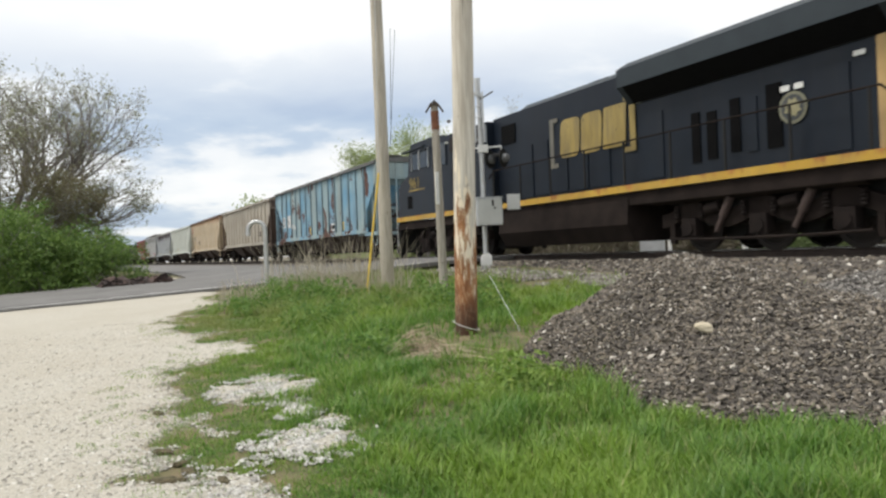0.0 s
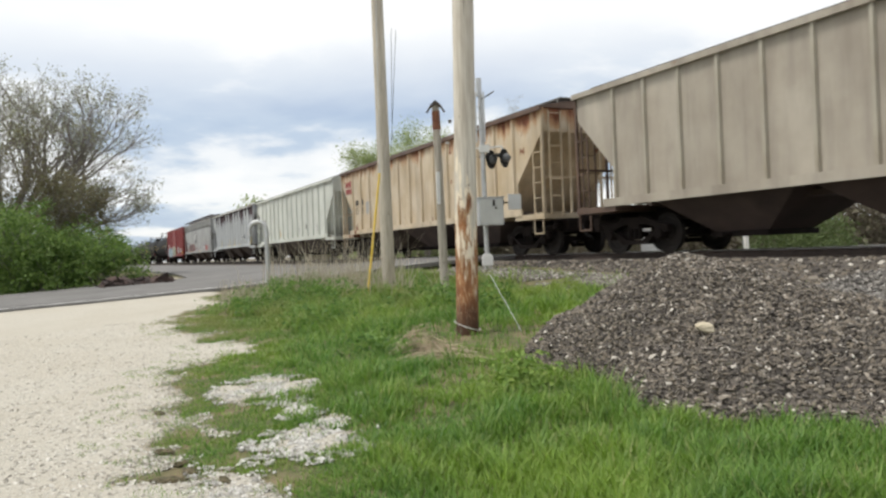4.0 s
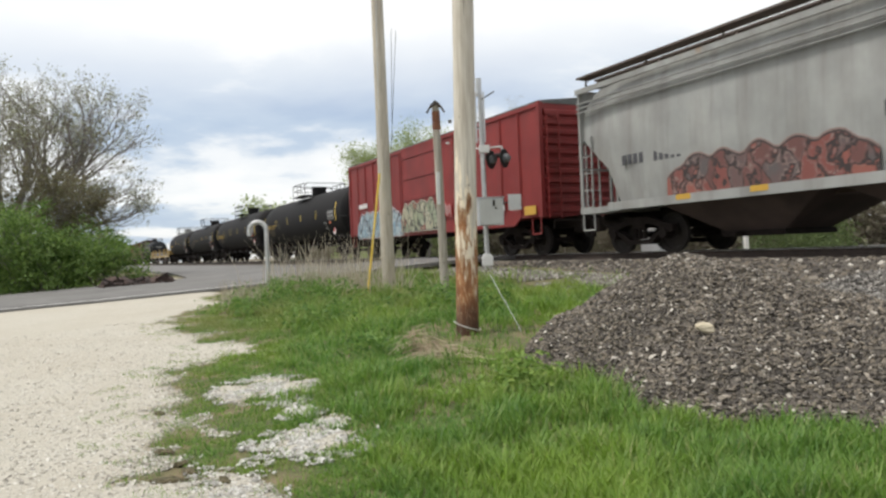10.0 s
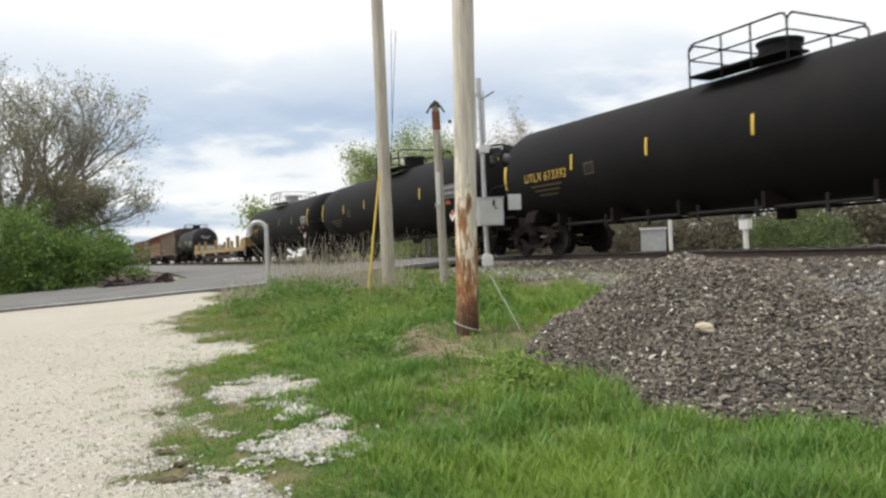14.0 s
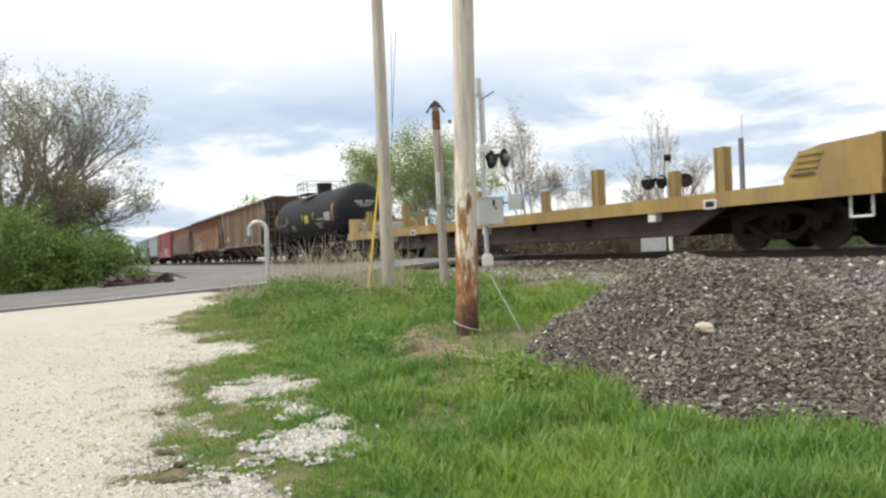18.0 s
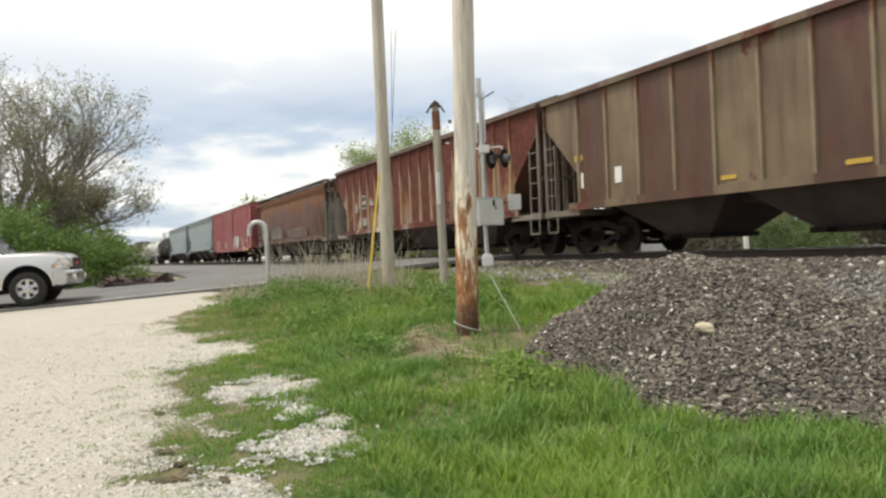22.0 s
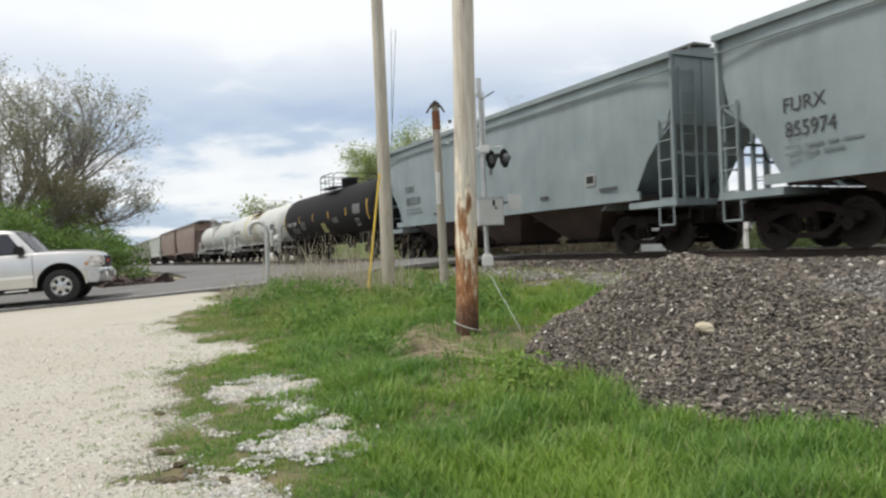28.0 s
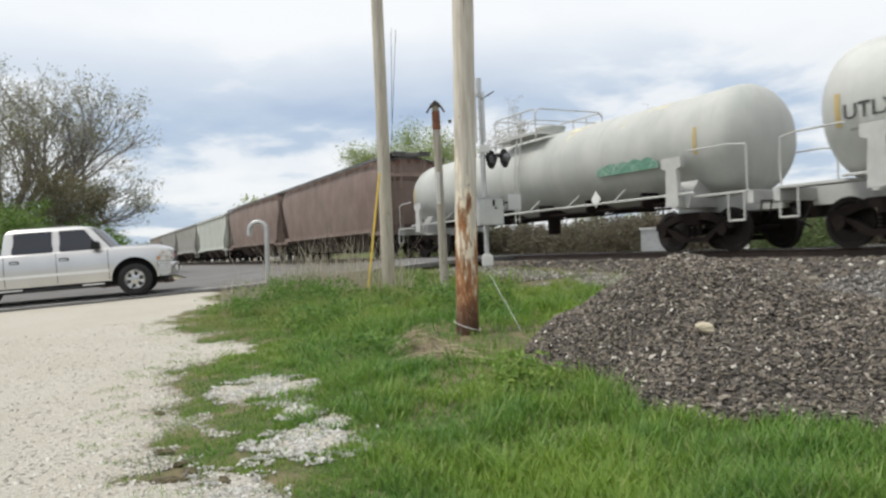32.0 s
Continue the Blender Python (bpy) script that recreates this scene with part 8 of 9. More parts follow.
    # rust-brown round-sided hopper
    c = add(hopper_car(rustbrown, 15.8, 3.98, 0, "rust-brown round-sided hopper car with a pale end", round_side=0.22, walk_h=0.06, sheet_mat=pale, post_mat=rustpale, tail=0.35, cut=0.72, truck_in=1.45, sill=1.28, cut_z=(2.4, 3.6)), 24.86, 16.6, -0.38, 15.8)
    piece(c, 0.3, 4.4, 1.38, 2.05, ((0.12, 0.07, 0.05), (0.16, 0.11, 0.085), (0.10, 0.06, 0.045)), (0.06, 0.035, 0.025), (0.24, 0.19, 0.15), 15, -1.56, 6, 0.8, 0)
    piece(c, -4.1, -1.0, 1.38, 2.28, ((0.17, 0.15, 0.125), (0.105, 0.07, 0.052), (0.14, 0.115, 0.095)), (0.055, 0.035, 0.027), (0.30, 0.26, 0.21), 16, -1.578, 5, 0.9, 0)
    piece(c, -5.75, -4.6, 1.38, 1.95, ((0.10, 0.07, 0.045), (0.13, 0.095, 0.055)), (0.05, 0.032, 0.022), (0.20, 0.15, 0.09), 19, -1.578, 2, 0.8, 0)
    plate(c, "ochre_mark", -4.85, 1.62, 0.09, 0.42, ochre, -1.592)
    for x, z, w, h in ((-6.3, 2.4, 1.0, 0.34), (-6.1, 1.72, 1.1, 0.4), (-6.2, 2.15, 0.9, 0.14)):
        plate(c, "paint_patch", x, z, w, h, tint("dull_patch", (0.25, 0.225, 0.15)), -1.575)
    for x, z, w, hh in ((6.85, 2.2, 0.06, 1.1), (6.97, 1.95, 0.09, 0.75), (6.72, 2.45, 0.05, 0.8)):
        plate(c, "rust_run", x, z, w, hh, ochre_run, -1.575, "streak of yellow and orange rust")
    # highlight along the sill's edge, painted as a pale strip
    plate(c, "sill_highlight", 0.0, 1.31, 13.6, 0.09, rustpale, -1.588, "pale strip painting the highlight on the side sill's edge")
    # faded red box car
    c = add(box_car(pinkred, 16.5, 4.45, "faded red box car with white tags", door_c=-0.4, door_w=3.1, grooves=13), 26.325, 17.2, 0.25, 16.5)
    piece(c, 1.45, 3.9, 1.1, 2.2, ((0.50, 0.48, 0.47), (0.14, 0.11, 0.11), (0.33, 0.16, 0.15)), (0.06, 0.05, 0.05), (0.58, 0.57, 0.56), 17, -1.60, 3, 0.9, 0)
    piece(c, -6.4, -4.2, 1.15, 2.0, ((0.34, 0.16, 0.15), (0.28, 0.10, 0.10)), (0.15, 0.07, 0.07), (0.46, 0.36, 0.35), 18, -1.60, 3, 0.9, 0)
    boxed(c, 6.6, 1.8, 0.5, 0.36, W, -1.585)
    plate(c, "ochre_mark", 6.85, 0.98, 0.55, 0.22, ochre, -1.585)
    plate(c, "faded_panel", 5.2, 1.55, 0.5, 0.6, tint("faded_rose", (0.42, 0.24, 0.22)), -1.58)
    plate(c, "faded_panel", 5.6, 1.05, 1.0, 0.3, tint("faded_rose_two", (0.45, 0.28, 0.26)), -1.58)
    small_print(c, 4.1, 2.0, 0.6, 3, grey_mark, -1.585)
    plate(c, "grey_patch", -1.9, 1.5, 0.5, 0.5, grey_mark, -1.6)
    # two blue-grey hoppers
    for t, sh, num in ((27.62, 0.4, "855974"), (28.97, 0.75, "855330")):
        c = add(hopper_car(bluegrey, 16.8, 4.45, 0, "blue-grey smooth hopper car with black lettering", round_side=0.04, ledge=0.36, cut_z=(2.05, 2.95), sill=1.40), t, 16.6, sh, 16.8)
        x0 = -6.80 if sh < 0.5 else -6.36
        words(c, "FURX", 0.38, ink, x0, -1.568, 2.58, "reporting_mark", 0.95)
        words(c, num, 0.42, ink, x0 + 0.04, -1.568, 2.10, "car_number", 0.84 if sh < 0.5 else 1.05)
        small_print(c, x0, 1.92, 1.4, 2, tint("faint_stencil", (0.15, 0.175, 0.18)), -1.565, h=0.045)
        for x, w in ((6.1, 0.9), (3.3, 0.5), (-3.6, 0.7), (-0.8, 0.6)):
            plate(c, "sill_label", x, 1.62, w * 0.75, 0.09, M["spray_dark"], -1.565)
        boxed(c, 5.4, 1.92, 0.4, 0.3, grey_mark, -1.565)
        for x in (-2.0, 1.6):
            plate(c, "grey_patch", x - 1.2, 2.72, 0.18, 0.24, M["spray_dark"], -1.563)
    # black tank car with white lettering
    c = add(tank_car(black, 17.4, 1.48, 2.45, sill_rail=False, label="black tank car with white lettering", plat=(-0.45, 1.75), dome_x=0.75, dome=0.38), 30.18, 15.4, -0.1, 17.4)
    R3 = dict(r=1.48, cz=2.45)
    for x, h in ((7.05, 0.95), (-7.5, 0.95)):
        on_tank(c, "orange_band", x, 2.3, 0.14, h, ochre, **R3)
    for x in (4.1, 1.3, -1.5, -4.2):
        on_tank(c, "orange_dash", x, 2.38, 0.11, 0.42, ochre, **R3)
    on_tank(c, "data_panel", 5.6, 2.42, 1.0, 0.46, dim_panel, **R3)
    on_tank(c, "stencil_panel", 5.45, 1.8, 0.5, 0.34, grey_mark, **R3)
    on_tank(c, "panel_face", 5.45, 1.8, 0.4, 0.24, M["black"], out=0.018, **R3)
    on_tank(c, "yellow_panel", 0.15, 1.75, 0.7, 0.5, tint("pale_yellow_panel", (0.30, 0.29, 0.10)), **R3)
    for k in range(4):
        on_tank(c, "small_lettering", -3.6, 2.2 - 0.12 * k, 0.95, 0.035, dim_grey, **R3)
    for k in range(3):
        on_tank(c, "small_lettering", -5.3, 1.92 - 0.12 * k, 1.5, 0.035, dim_grey, **R3)
        on_tank(c, "small_lettering", 2.3, 2.15 - 0.1 * k, 0.9, 0.03, dim_grey, **R3)
    words(c, "TCBX 231007", 0.36, g_grey, -6.95, -1.478, 2.07, "reporting_mark", 0.98)
    # two white pressure tank cars
    faded_ochre = tint("faded_ochre", (0.50, 0.38, 0.16))
    railwhite = plain("dirty_white_steel", (0.42, 0.42, 0.40), (0.58, 0.58, 0.56), 3, 0.6)
    greytank = P("grey_white_tank_paint", (0.42, 0.435, 0.41), (0.50, 0.51, 0.48), (0.40, 0.34, 0.24), -0.3, 4.2, 9.0, 0.22, dirty=0.14)
    for t, L0, sh, L, num, r, cz in ((31.45, 16.4, -0.65, 16.8, "647460", 1.36, 2.5), (32.81, 17.0, -0.2, 17.7, "", 1.25, 2.45)):
        c = add(tank_car(whitetank if num else greytank, L, r, cz, label="white pressure tank car with rust-stained bands" if num else "white pressure tank car with a green mark", rail_mat=railwhite, saddle=True, dome=0.22, plat=(-1.2, 1.1), dome_x=0.1, jacket=2), t, L0, sh, L)
        R4 = dict(r=r, cz=cz)
        for x in (L / 2 - 1.6, -L / 2 + 1.25):
            on_tank(c, "ochre_band", x, 2.45, 0.10, 0.6, faded_ochre, **R4)
        if num:
            words(c, "UTLX " + num, 0.40, ink, -7.05, -1.375, 2.26, "reporting_mark", 0.98)
            for k in range(3):
                on_tank(c, "small_lettering", -6.2, 2.08 - 0.12 * k, 1.5 - 0.35 * k, 0.05, grey_mark, **R4)
            on_tank(c, "data_panel", 6.05, 2.3, 1.1, 0.46, M["spray_dark"], **R4)
            on_tank(c, "stencil_panel", 4.6, 1.95, 0.3, 0.24, M["spray_dark"], **R4)
            on_tank(c, "ochre_band", -4.6, 2.3, 0.16, 0.5, ochre, **R4)
        else:
            piece(c, 3.85, 6.1, 1.98, 2.30, ((0.12, 0.27, 0.19), (0.19, 0.33, 0.25)), (0.08, 0.20, 0.14), (0.40, 0.46, 0.41), 19, -1.235, 5, 0.4, 0)
        rust_band = plain("rust_stain", (0.22, 0.15, 0.08), (0.44, 0.35, 0.22), 3, 0.8)
        if num:
            stained = P("stained_white_paint", (0.40, 0.41, 0.385), (0.50, 0.49, 0.42), (0.17, 0.115, 0.06), 0.12, 3.95, 2.8, 1.1, dirt=(0.30, 0.24, 0.14), dirty=0.8)
            yellowed = P("yellowed_white_paint", (0.47, 0.44, 0.31), (0.55, 0.53, 0.43), (0.34, 0.26, 0.13), 0.0, 3.95, 3.0, 0.8, dirt=(0.40, 0.33, 0.18), dirty=0.6)
            for x0, x1, m in ((-1.0, 1.55, stained), (-3.15, -1.75, yellowed)):
                bm = B()
                lathe_x(bm, [(x0, r - 0.03), (x0, r + 0.005), ((x0 + x1) / 2, r + 0.005), (x1, r + 0.005), (x1, r - 0.03)], 0, cz, 40)
                part("jacket_section", bm, m, c, "rust-streaked jacket section", smooth=0.5)
            bm = B()
            lathe_x(bm, [(1.53, r - 0.03), (1.53, r + 0.016), (1.57, r + 0.016), (1.57, r - 0.03)], 0, cz, 40)
            part("jacket_lip", bm, railwhite, c, smooth=0.5)
            on_tank(c, "faded_patch", 2.75, 1.98, 0.55, 0.22, tint("faded_patch", (0.36, 0.34, 0.27)), **R4)
            on_tank(c, "dark_dash", 3.72, 2.12, 0.08, 0.36, grey_mark, **R4)
            for x, w in ((-0.95, 0.05), (-0.62, 0.06), (0.25, 0.05)):
                bm = B()
                lathe_x(bm, [(x - w, r - 0.03), (x - w, r + 0.01), (x + w, r + 0.01), (x + w, r - 0.03)], 0, cz, 40)
                part("rusty_strap", bm, rust_band, c, "rust-stained strap", smooth=0.5)
        bm = B()
        prism(bm, [(3.9 - 0.2, 1.42), (3.9, 1.2), (3.9 + 0.2, 1.42), (3.9, 1.64)], -1.36, -1.352)
        part("hazard_placard", bm, W, c)
        if num:
            bm = B()
            rod(bm, (L / 2 - 1.7, -1.25, 1.55), (L / 2 - 0.6, -1.25, 1.55), 0.24, 14)
            part("air_reservoir", bm, railwhite, c, smooth=0.7)
    end = -414.0
    for x, car, L in ((-47.0, hopper_car(brown, 17.4, 4.4, 0, "dull brown smooth hopper car", round_side=0.18, roof_mat=blue_roof), 17.4),
                      (-64.7, hopper_car(brown, 17.4, 4.4, 0, "dull brown smooth hopper car", round_side=0.18, roof_mat=blue_roof), 17.4),
                      (-82.5, hopper_car(white, 16.6, 4.2, 12, "white ribbed hopper car"), 16.6),
                      (-100.5, hopper_car(dull, 16.8, 4.2, 12, "dull grey ribbed hopper car"), 16.8),
                      (-118.5, hopper_car(dull, 16.8, 4.2, 12, "grey ribbed hopper car"), 16.8),
                      (-136.5, hopper_car(tan, 16.8, 4.2, 12, "tan ribbed hopper car"), 16.8)):
        at_rear(car, x + end, L)


make_train()


# ---------------------------------------------------------------- the locomotive
def locomotive():
    """A six-axle diesel that runs cab last. x is measured back from the cab end and then turned."""
    L = 22.3
    car = tagged(new("locomotive"), "dark blue diesel locomotive with a yellow sill stripe, cab end trailing", "locomotive", group="")
    navy = car_paint("navy_paint", (0.0042, 0.0085, 0.0165), (0.0068, 0.0125, 0.0225), (0.03, 0.02, 0.018), -0.4, 4.6, 2.0, dirty=0.18, dirt=(0.03, 0.03, 0.032), rough=0.5)
    navy.node_tree.nodes["Principled BSDF"].inputs["Specular IOR Level"].default_value = 0.3
    roofm = plain("navy_roof", (0.012, 0.020, 0.028), (0.022, 0.033, 0.042), 2, 0.7)
    stripe = car_paint("stripe_yellow", (0.46, 0.27, 0.03), (0.54, 0.34, 0.05), (0.25, 0.10, 0.03), -0.15, 1.7, 1.0, dirty=0.3)
    grille = plain("grille_black", (0.003, 0.003, 0.0035), (0.007, 0.007, 0.0075), 20, 0.95, 0, 0.5, 0.02, 80)
    grille.node_tree.nodes["Principled BSDF"].inputs["Specular IOR Level"].default_value = 0.1
    # dusty brown steel, darkened so its colour carries the shade underneath
    brown = plain("dusty_shaded_steel", (0.010, 0.0075, 0.007), (0.030, 0.022, 0.019), 2, 0.95)
    brown.node_tree.nodes["Principled BSDF"].inputs["Specular IOR Level"].default_value = 0.15
    h = L / 2
    X = lambda d: d - h            # d metres from the cab end; the cab end is at -x
    y = 1.52

    def block(name, d0, d1, hw, z0, z1, mat, parent=car, bevel=0.03, label=""):
        bm = B()
        bbox(bm, X(d0), X(d1), -hw, hw, z0, z1)
        return part(name, bm, mat, parent, label, bevel=bevel)

    block("underframe", 0.3, L - 0.3, 1.46, 1.16, 1.46, brown)
    for s in (-1, 1):
        bm = B()
        bbox(bm, X(0.2), X(L - 0.2), s * (y - 0.02) - 0.03, s * (y - 0.02) + 0.03, 1.48, 1.65)
        part("sill_stripe", bm, stripe, car, "yellow sill stripe")
    # nose and cab
    bm = B()
    prism(bm, [(X(0.35), 1.66), (X(5.2), 1.66), (X(5.2), 3.3), (X(1.5), 3.3), (X(0.75), 3.05), (X(0.4), 2.85)], -y + 0.03, y - 0.03)
    part("nose", bm, navy, car, bevel=0.05)
    bm = B()
    prism(bm, [(X(1.35), 3.2), (X(7.7), 3.2), (X(7.7), 4.35), (X(5.0), 4.35), (X(3.8), 4.50), (X(1.75), 4.46), (X(1.55), 4.1)], -y + 0.04, y - 0.04)
    cab = part("cab", bm, navy, car, bevel=0.05)
    for s in (-1, 1):
        for d0, d1, z0, z1 in ((1.85, 2.45, 3.45, 4.05), (2.55, 3.3, 3.45, 4.1), (3.75, 4.75, 3.35, 4.15)):
            bm = B()
            bbox(bm, X(d0), X(d1), s * (y - 0.04) - 0.015, s * (y - 0.04) + 0.015, z0, z1)
            win = part("cab_window", bm, M["glass"], car)
            bm = B()
            for a, b, c, d in ((d0 - 0.04, d0, z0 - 0.04, z1 + 0.04), (d1, d1 + 0.04, z0 - 0.04, z1 + 0.04)):
                bbox(bm, X(a), X(b), s * (y - 0.03) - 0.03, s * (y - 0.03) + 0.03, c, d)
            part("window_frame", bm, M["galv"] if d0 < 3 else navy, win)
        bm = B()
        prism(bm, [(X(1.5), 4.12), (X(3.4), 4.16), (X(3.4), 4.22), (X(1.5), 4.18)], s * (y + 0.12) - 0.14, s * (y + 0.12) + 0.02)
        part("sun_visor", bm, roofm, car)
        for d0, d1 in ((5.1, 5.85), (6.1, 6.85), (7.0, 7.6)):
            bm = B()
            bbox(bm, X(d0), X(d1), s * (y - 0.04) - 0.02, s * (y - 0.04) + 0.02, 3.72, 4.22)
            g = part("intake_grille", bm, plain("rust_mesh", (0.008, 0.006, 0.006), (0.022, 0.013, 0.012), 30, 0.9), car)
            bm = B()
            bbox(bm, X(d1) + 0.04, X(d1) + 0.08, s * (y - 0.03) - 0.03, s * (y - 0.03) + 0.03, 3.68, 4.26)
            part("grille_post", bm, plain("grille_post_paint", (0.20, 0.22, 0.24), (0.34, 0.36, 0.38), 6, 0.6), g)
        bm = B()
        bbox(bm, X(1.3), X(1.75), s * (y - 0.03) - 0.01, s * (y - 0.03) + 0.012, 1.95, 2.45)
        part("step_light", bm, grille, car)
    for y0 in (-1.2, 0.2):
        bm = B()
        bbox(bm, X(1.5) - 0.05, X(1.5) + 0.02, y0, y0 + 1.0, 3.5, 4.1)
        part("windscreen", bm, M["glass"], car)
    # long hood
    block("electrical_cabinet", 5.2, 7.9, y - 0.05, 1.66, 3.3, navy)
    block("hood", 7.7, 14.4, 1.22, 1.66, 4.42, navy, label="dark blue engine hood")
    bm = B()
    prism(bm, [(-1.2, 4.40), (-0.9, 4.62), (0.9, 4.62), (1.2, 4.40)], X(9.2), X(14.4), "x")
    part("hood_roof", bm, roofm, car)
    block("exhaust_stack", 11.6, 12.4, 0.35, 4.6, 4.82, M["black"])
    block("radiator_hood", 14.2, 20.4, 1.22, 1.66, 4.05, navy)
    bm = B()
    prism(bm, [(-1.25, 3.62), (-1.62, 4.02), (-1.62, 4.45), (-1.25, 4.66), (1.25, 4.66), (1.62, 4.45), (1.62, 4.02), (1.25, 3.62)], X(14.2), X(20.9), "x")
    rad = part("radiator", bm, roofm, car, "overhanging radiator housing")
    for s in (-1, 1):
        bm = B()
        v = [bm.verts.new(p) for p in ((X(14.4), s * 1.262, 3.62), (X(20.7), s * 1.262, 3.62), (X(20.7), s * 1.628, 4.01), (X(14.4), s * 1.628, 4.01))]
        bm.faces.new(v)
        part("radiator_mesh", bm, grille, rad)
    rear_paint = car_paint("faded_yellow_end", (0.42, 0.27, 0.10), (0.50, 0.34, 0.15), (0.2, 0.08, 0.03), 0.05, 4.2, 2.0)
    block("hood_end", 20.4, 21.2, 1.24, 1.66, 4.3, rear_paint, label="faded yellow hood end")
    # hood doors and vents on both flanks
    for s in (-1, 1):
        for d0, d1, z0, z1, m in ((16.18, 16.42, 1.95, 3.05, grille), (16.62, 16.88, 1.98, 3.0, grille), (17.25, 17.5, 2.05, 3.15, grille), (17.66, 17.92, 2.0, 3.1, navy), (18.15, 18.5, 2.0, 3.25, grille), (14.6, 15.3, 1.75, 3.3, navy), (19.2, 19.9, 1.75, 3.3, navy), (8.2, 9.0, 3.5, 4.1, grille), (9.2, 9.9, 1.75, 3.3, navy), (10.0, 10.7, 1.75, 3.3, navy), (10.8, 11.6, 1.75, 3.3, navy), (11.7, 12.5, 1.75, 3.3, navy), (12.6, 13.4, 1.75, 3.3, navy)):
            bm = B()
            bbox(bm, X(d0), X(d1), s * 1.23 - 0.02, s * 1.23 + 0.02, z0, z1)
            part("hood_door", bm, m, car)
        # stanchions and handrail along the walkway
        rows = [8.0 + 1.55 * k for k in range(9)]
        for d in rows:
            bm = B()
            rod(bm, (X(d), s * 1.48, 1.6), (X(d), s * 1.48, 2.72), 0.03, 6)
            part("stanchion", bm, M["black"], car)
        bm = B()
        tube(bm, [(X(7.7), s * 1.48, 2.5), (X(8.0), s * 1.48, 2.72), (X(20.6), s * 1.48, 2.72), (X(21.2), s * 1.48, 2.1)], 0.020)
        part("handrail", bm, brown, car)
        # painted marks: block shapes of the maker's yellow device between two brackets
    dev = car_paint("device_yellow", (0.30, 0.215, 0.055), (0.37, 0.275, 0.09), (0.012, 0.018, 0.03), -0.5, 3.9, 1.4, dirty=0.75, dirt=(0.06, 0.055, 0.05), chips=0.09, patch=0.06)
    pale_dev = car_paint("faded_bracket", (0.11, 0.11, 0.10), (0.20, 0.19, 0.15), (0.012, 0.018, 0.03), -0.5, 3.9, 1.4, dirty=0.6, chips=0.1)
    for d0, d1, z0, z1, m in ((10.85, 11.02, 2.45, 3.85, pale_dev), (14.2, 14.40, 2.5, 3.9, dev), (11.03, 11.2, 2.45, 2.57, pale_dev), (14.0, 14.19, 2.5, 2.62, dev), (14.0, 14.19, 3.78, 3.9, dev), (11.03, 11.2, 3.73, 3.85, pale_dev)):
        bm = B()
        bbox(bm, X(d0), X(d1), -1.262, -1.245, z0, z1)
        part("yellow_bracket", bm, m, car)
    # three worn plain blocks that lean forward
    for k in range(3):
        bm = B()
        x0, w, hh = X(11.30 + k * 0.93), 0.86, 1.06
        prism(bm, rounded([(x0 + px + 0.08 * pz, 2.68 + pz) for px, pz in ((0, 0), (w, 0), (w, hh), (0, hh))], 0.2 if k < 2 else 0.06, 3), -1.262, -1.245)
        part("yellow_device", bm, dev, car, "worn yellow painted block")
    # round emblem: a pale ring, a dark field and a pale eight-pointed middle
    cream = plain("emblem_cream", (0.14, 0.14, 0.10), (0.24, 0.23, 0.16), 14, 0.6)
    bm = B()
    prism(bm, [(X(18.75) + 0.31 * math.cos(2 * math.pi * k / 28), 2.70 + 0.31 * math.sin(2 * math.pi * k / 28)) for k in range(28)], -1.252, -1.245)
    em = part("round_emblem", bm, cream, car, "round cream emblem")
    bm = B()
    prism(bm, [(X(18.75) + 0.25 * math.cos(2 * math.pi * k / 28), 2.70 + 0.25 * math.sin(2 * math.pi * k / 28)) for k in range(28)], -1.258, -1.253)
    part("emblem_field", bm, plain("emblem_dark", (0.03, 0.035, 0.04), (0.07, 0.075, 0.075), 20, 0.6), em)
    bm = B()
    prism(bm, [(X(18.75) + (0.20 if k % 2 else 0.14) * math.cos(2 * math.pi * k / 16), 2.70 + (0.20 if k % 2 else 0.14) * math.sin(2 * math.pi * k / 16)) for k in range(16)], -1.264, -1.259)
    part("emblem_middle", bm, plain("emblem_buff", (0.24, 0.22, 0.12), (0.36, 0.33, 0.20), 14, 0.6), em)
    for dx in (-0.16, 0.14):
        plate(car, "maker_plate", X(18.75) + dx, 3.09, 0.20, 0.11, M["white"], -1.245)
    for d, z in ((14.55, 3.66), (20.1, 3.40), (11.9, 3.3)):
        plate(car, "hood_label", X(d), z, 0.22, 0.09, M["white"], -1.245)
    words(car, "961", 0.62, dev, X(1.55), -1.52, 2.72, "road_number", 1.1)
    bm = B()
    bbox(bm, X(1.5), X(2.9), -1.515, -1.495, 2.62, 2.68)
    part("number_underline", bm, dev, car)
    # tank, bogies, ends
    bm = B()
    prism(bm, [(-1.5, 1.3), (-1.54, 0.7), (-1.3, 0.28), (1.3, 0.28), (1.54, 0.7), (1.5, 1.3)], X(8.3), X(14.3), "x")
    part("fuel_tank", bm, brown, car, "dusty brown fuel tank", bevel=0.04)
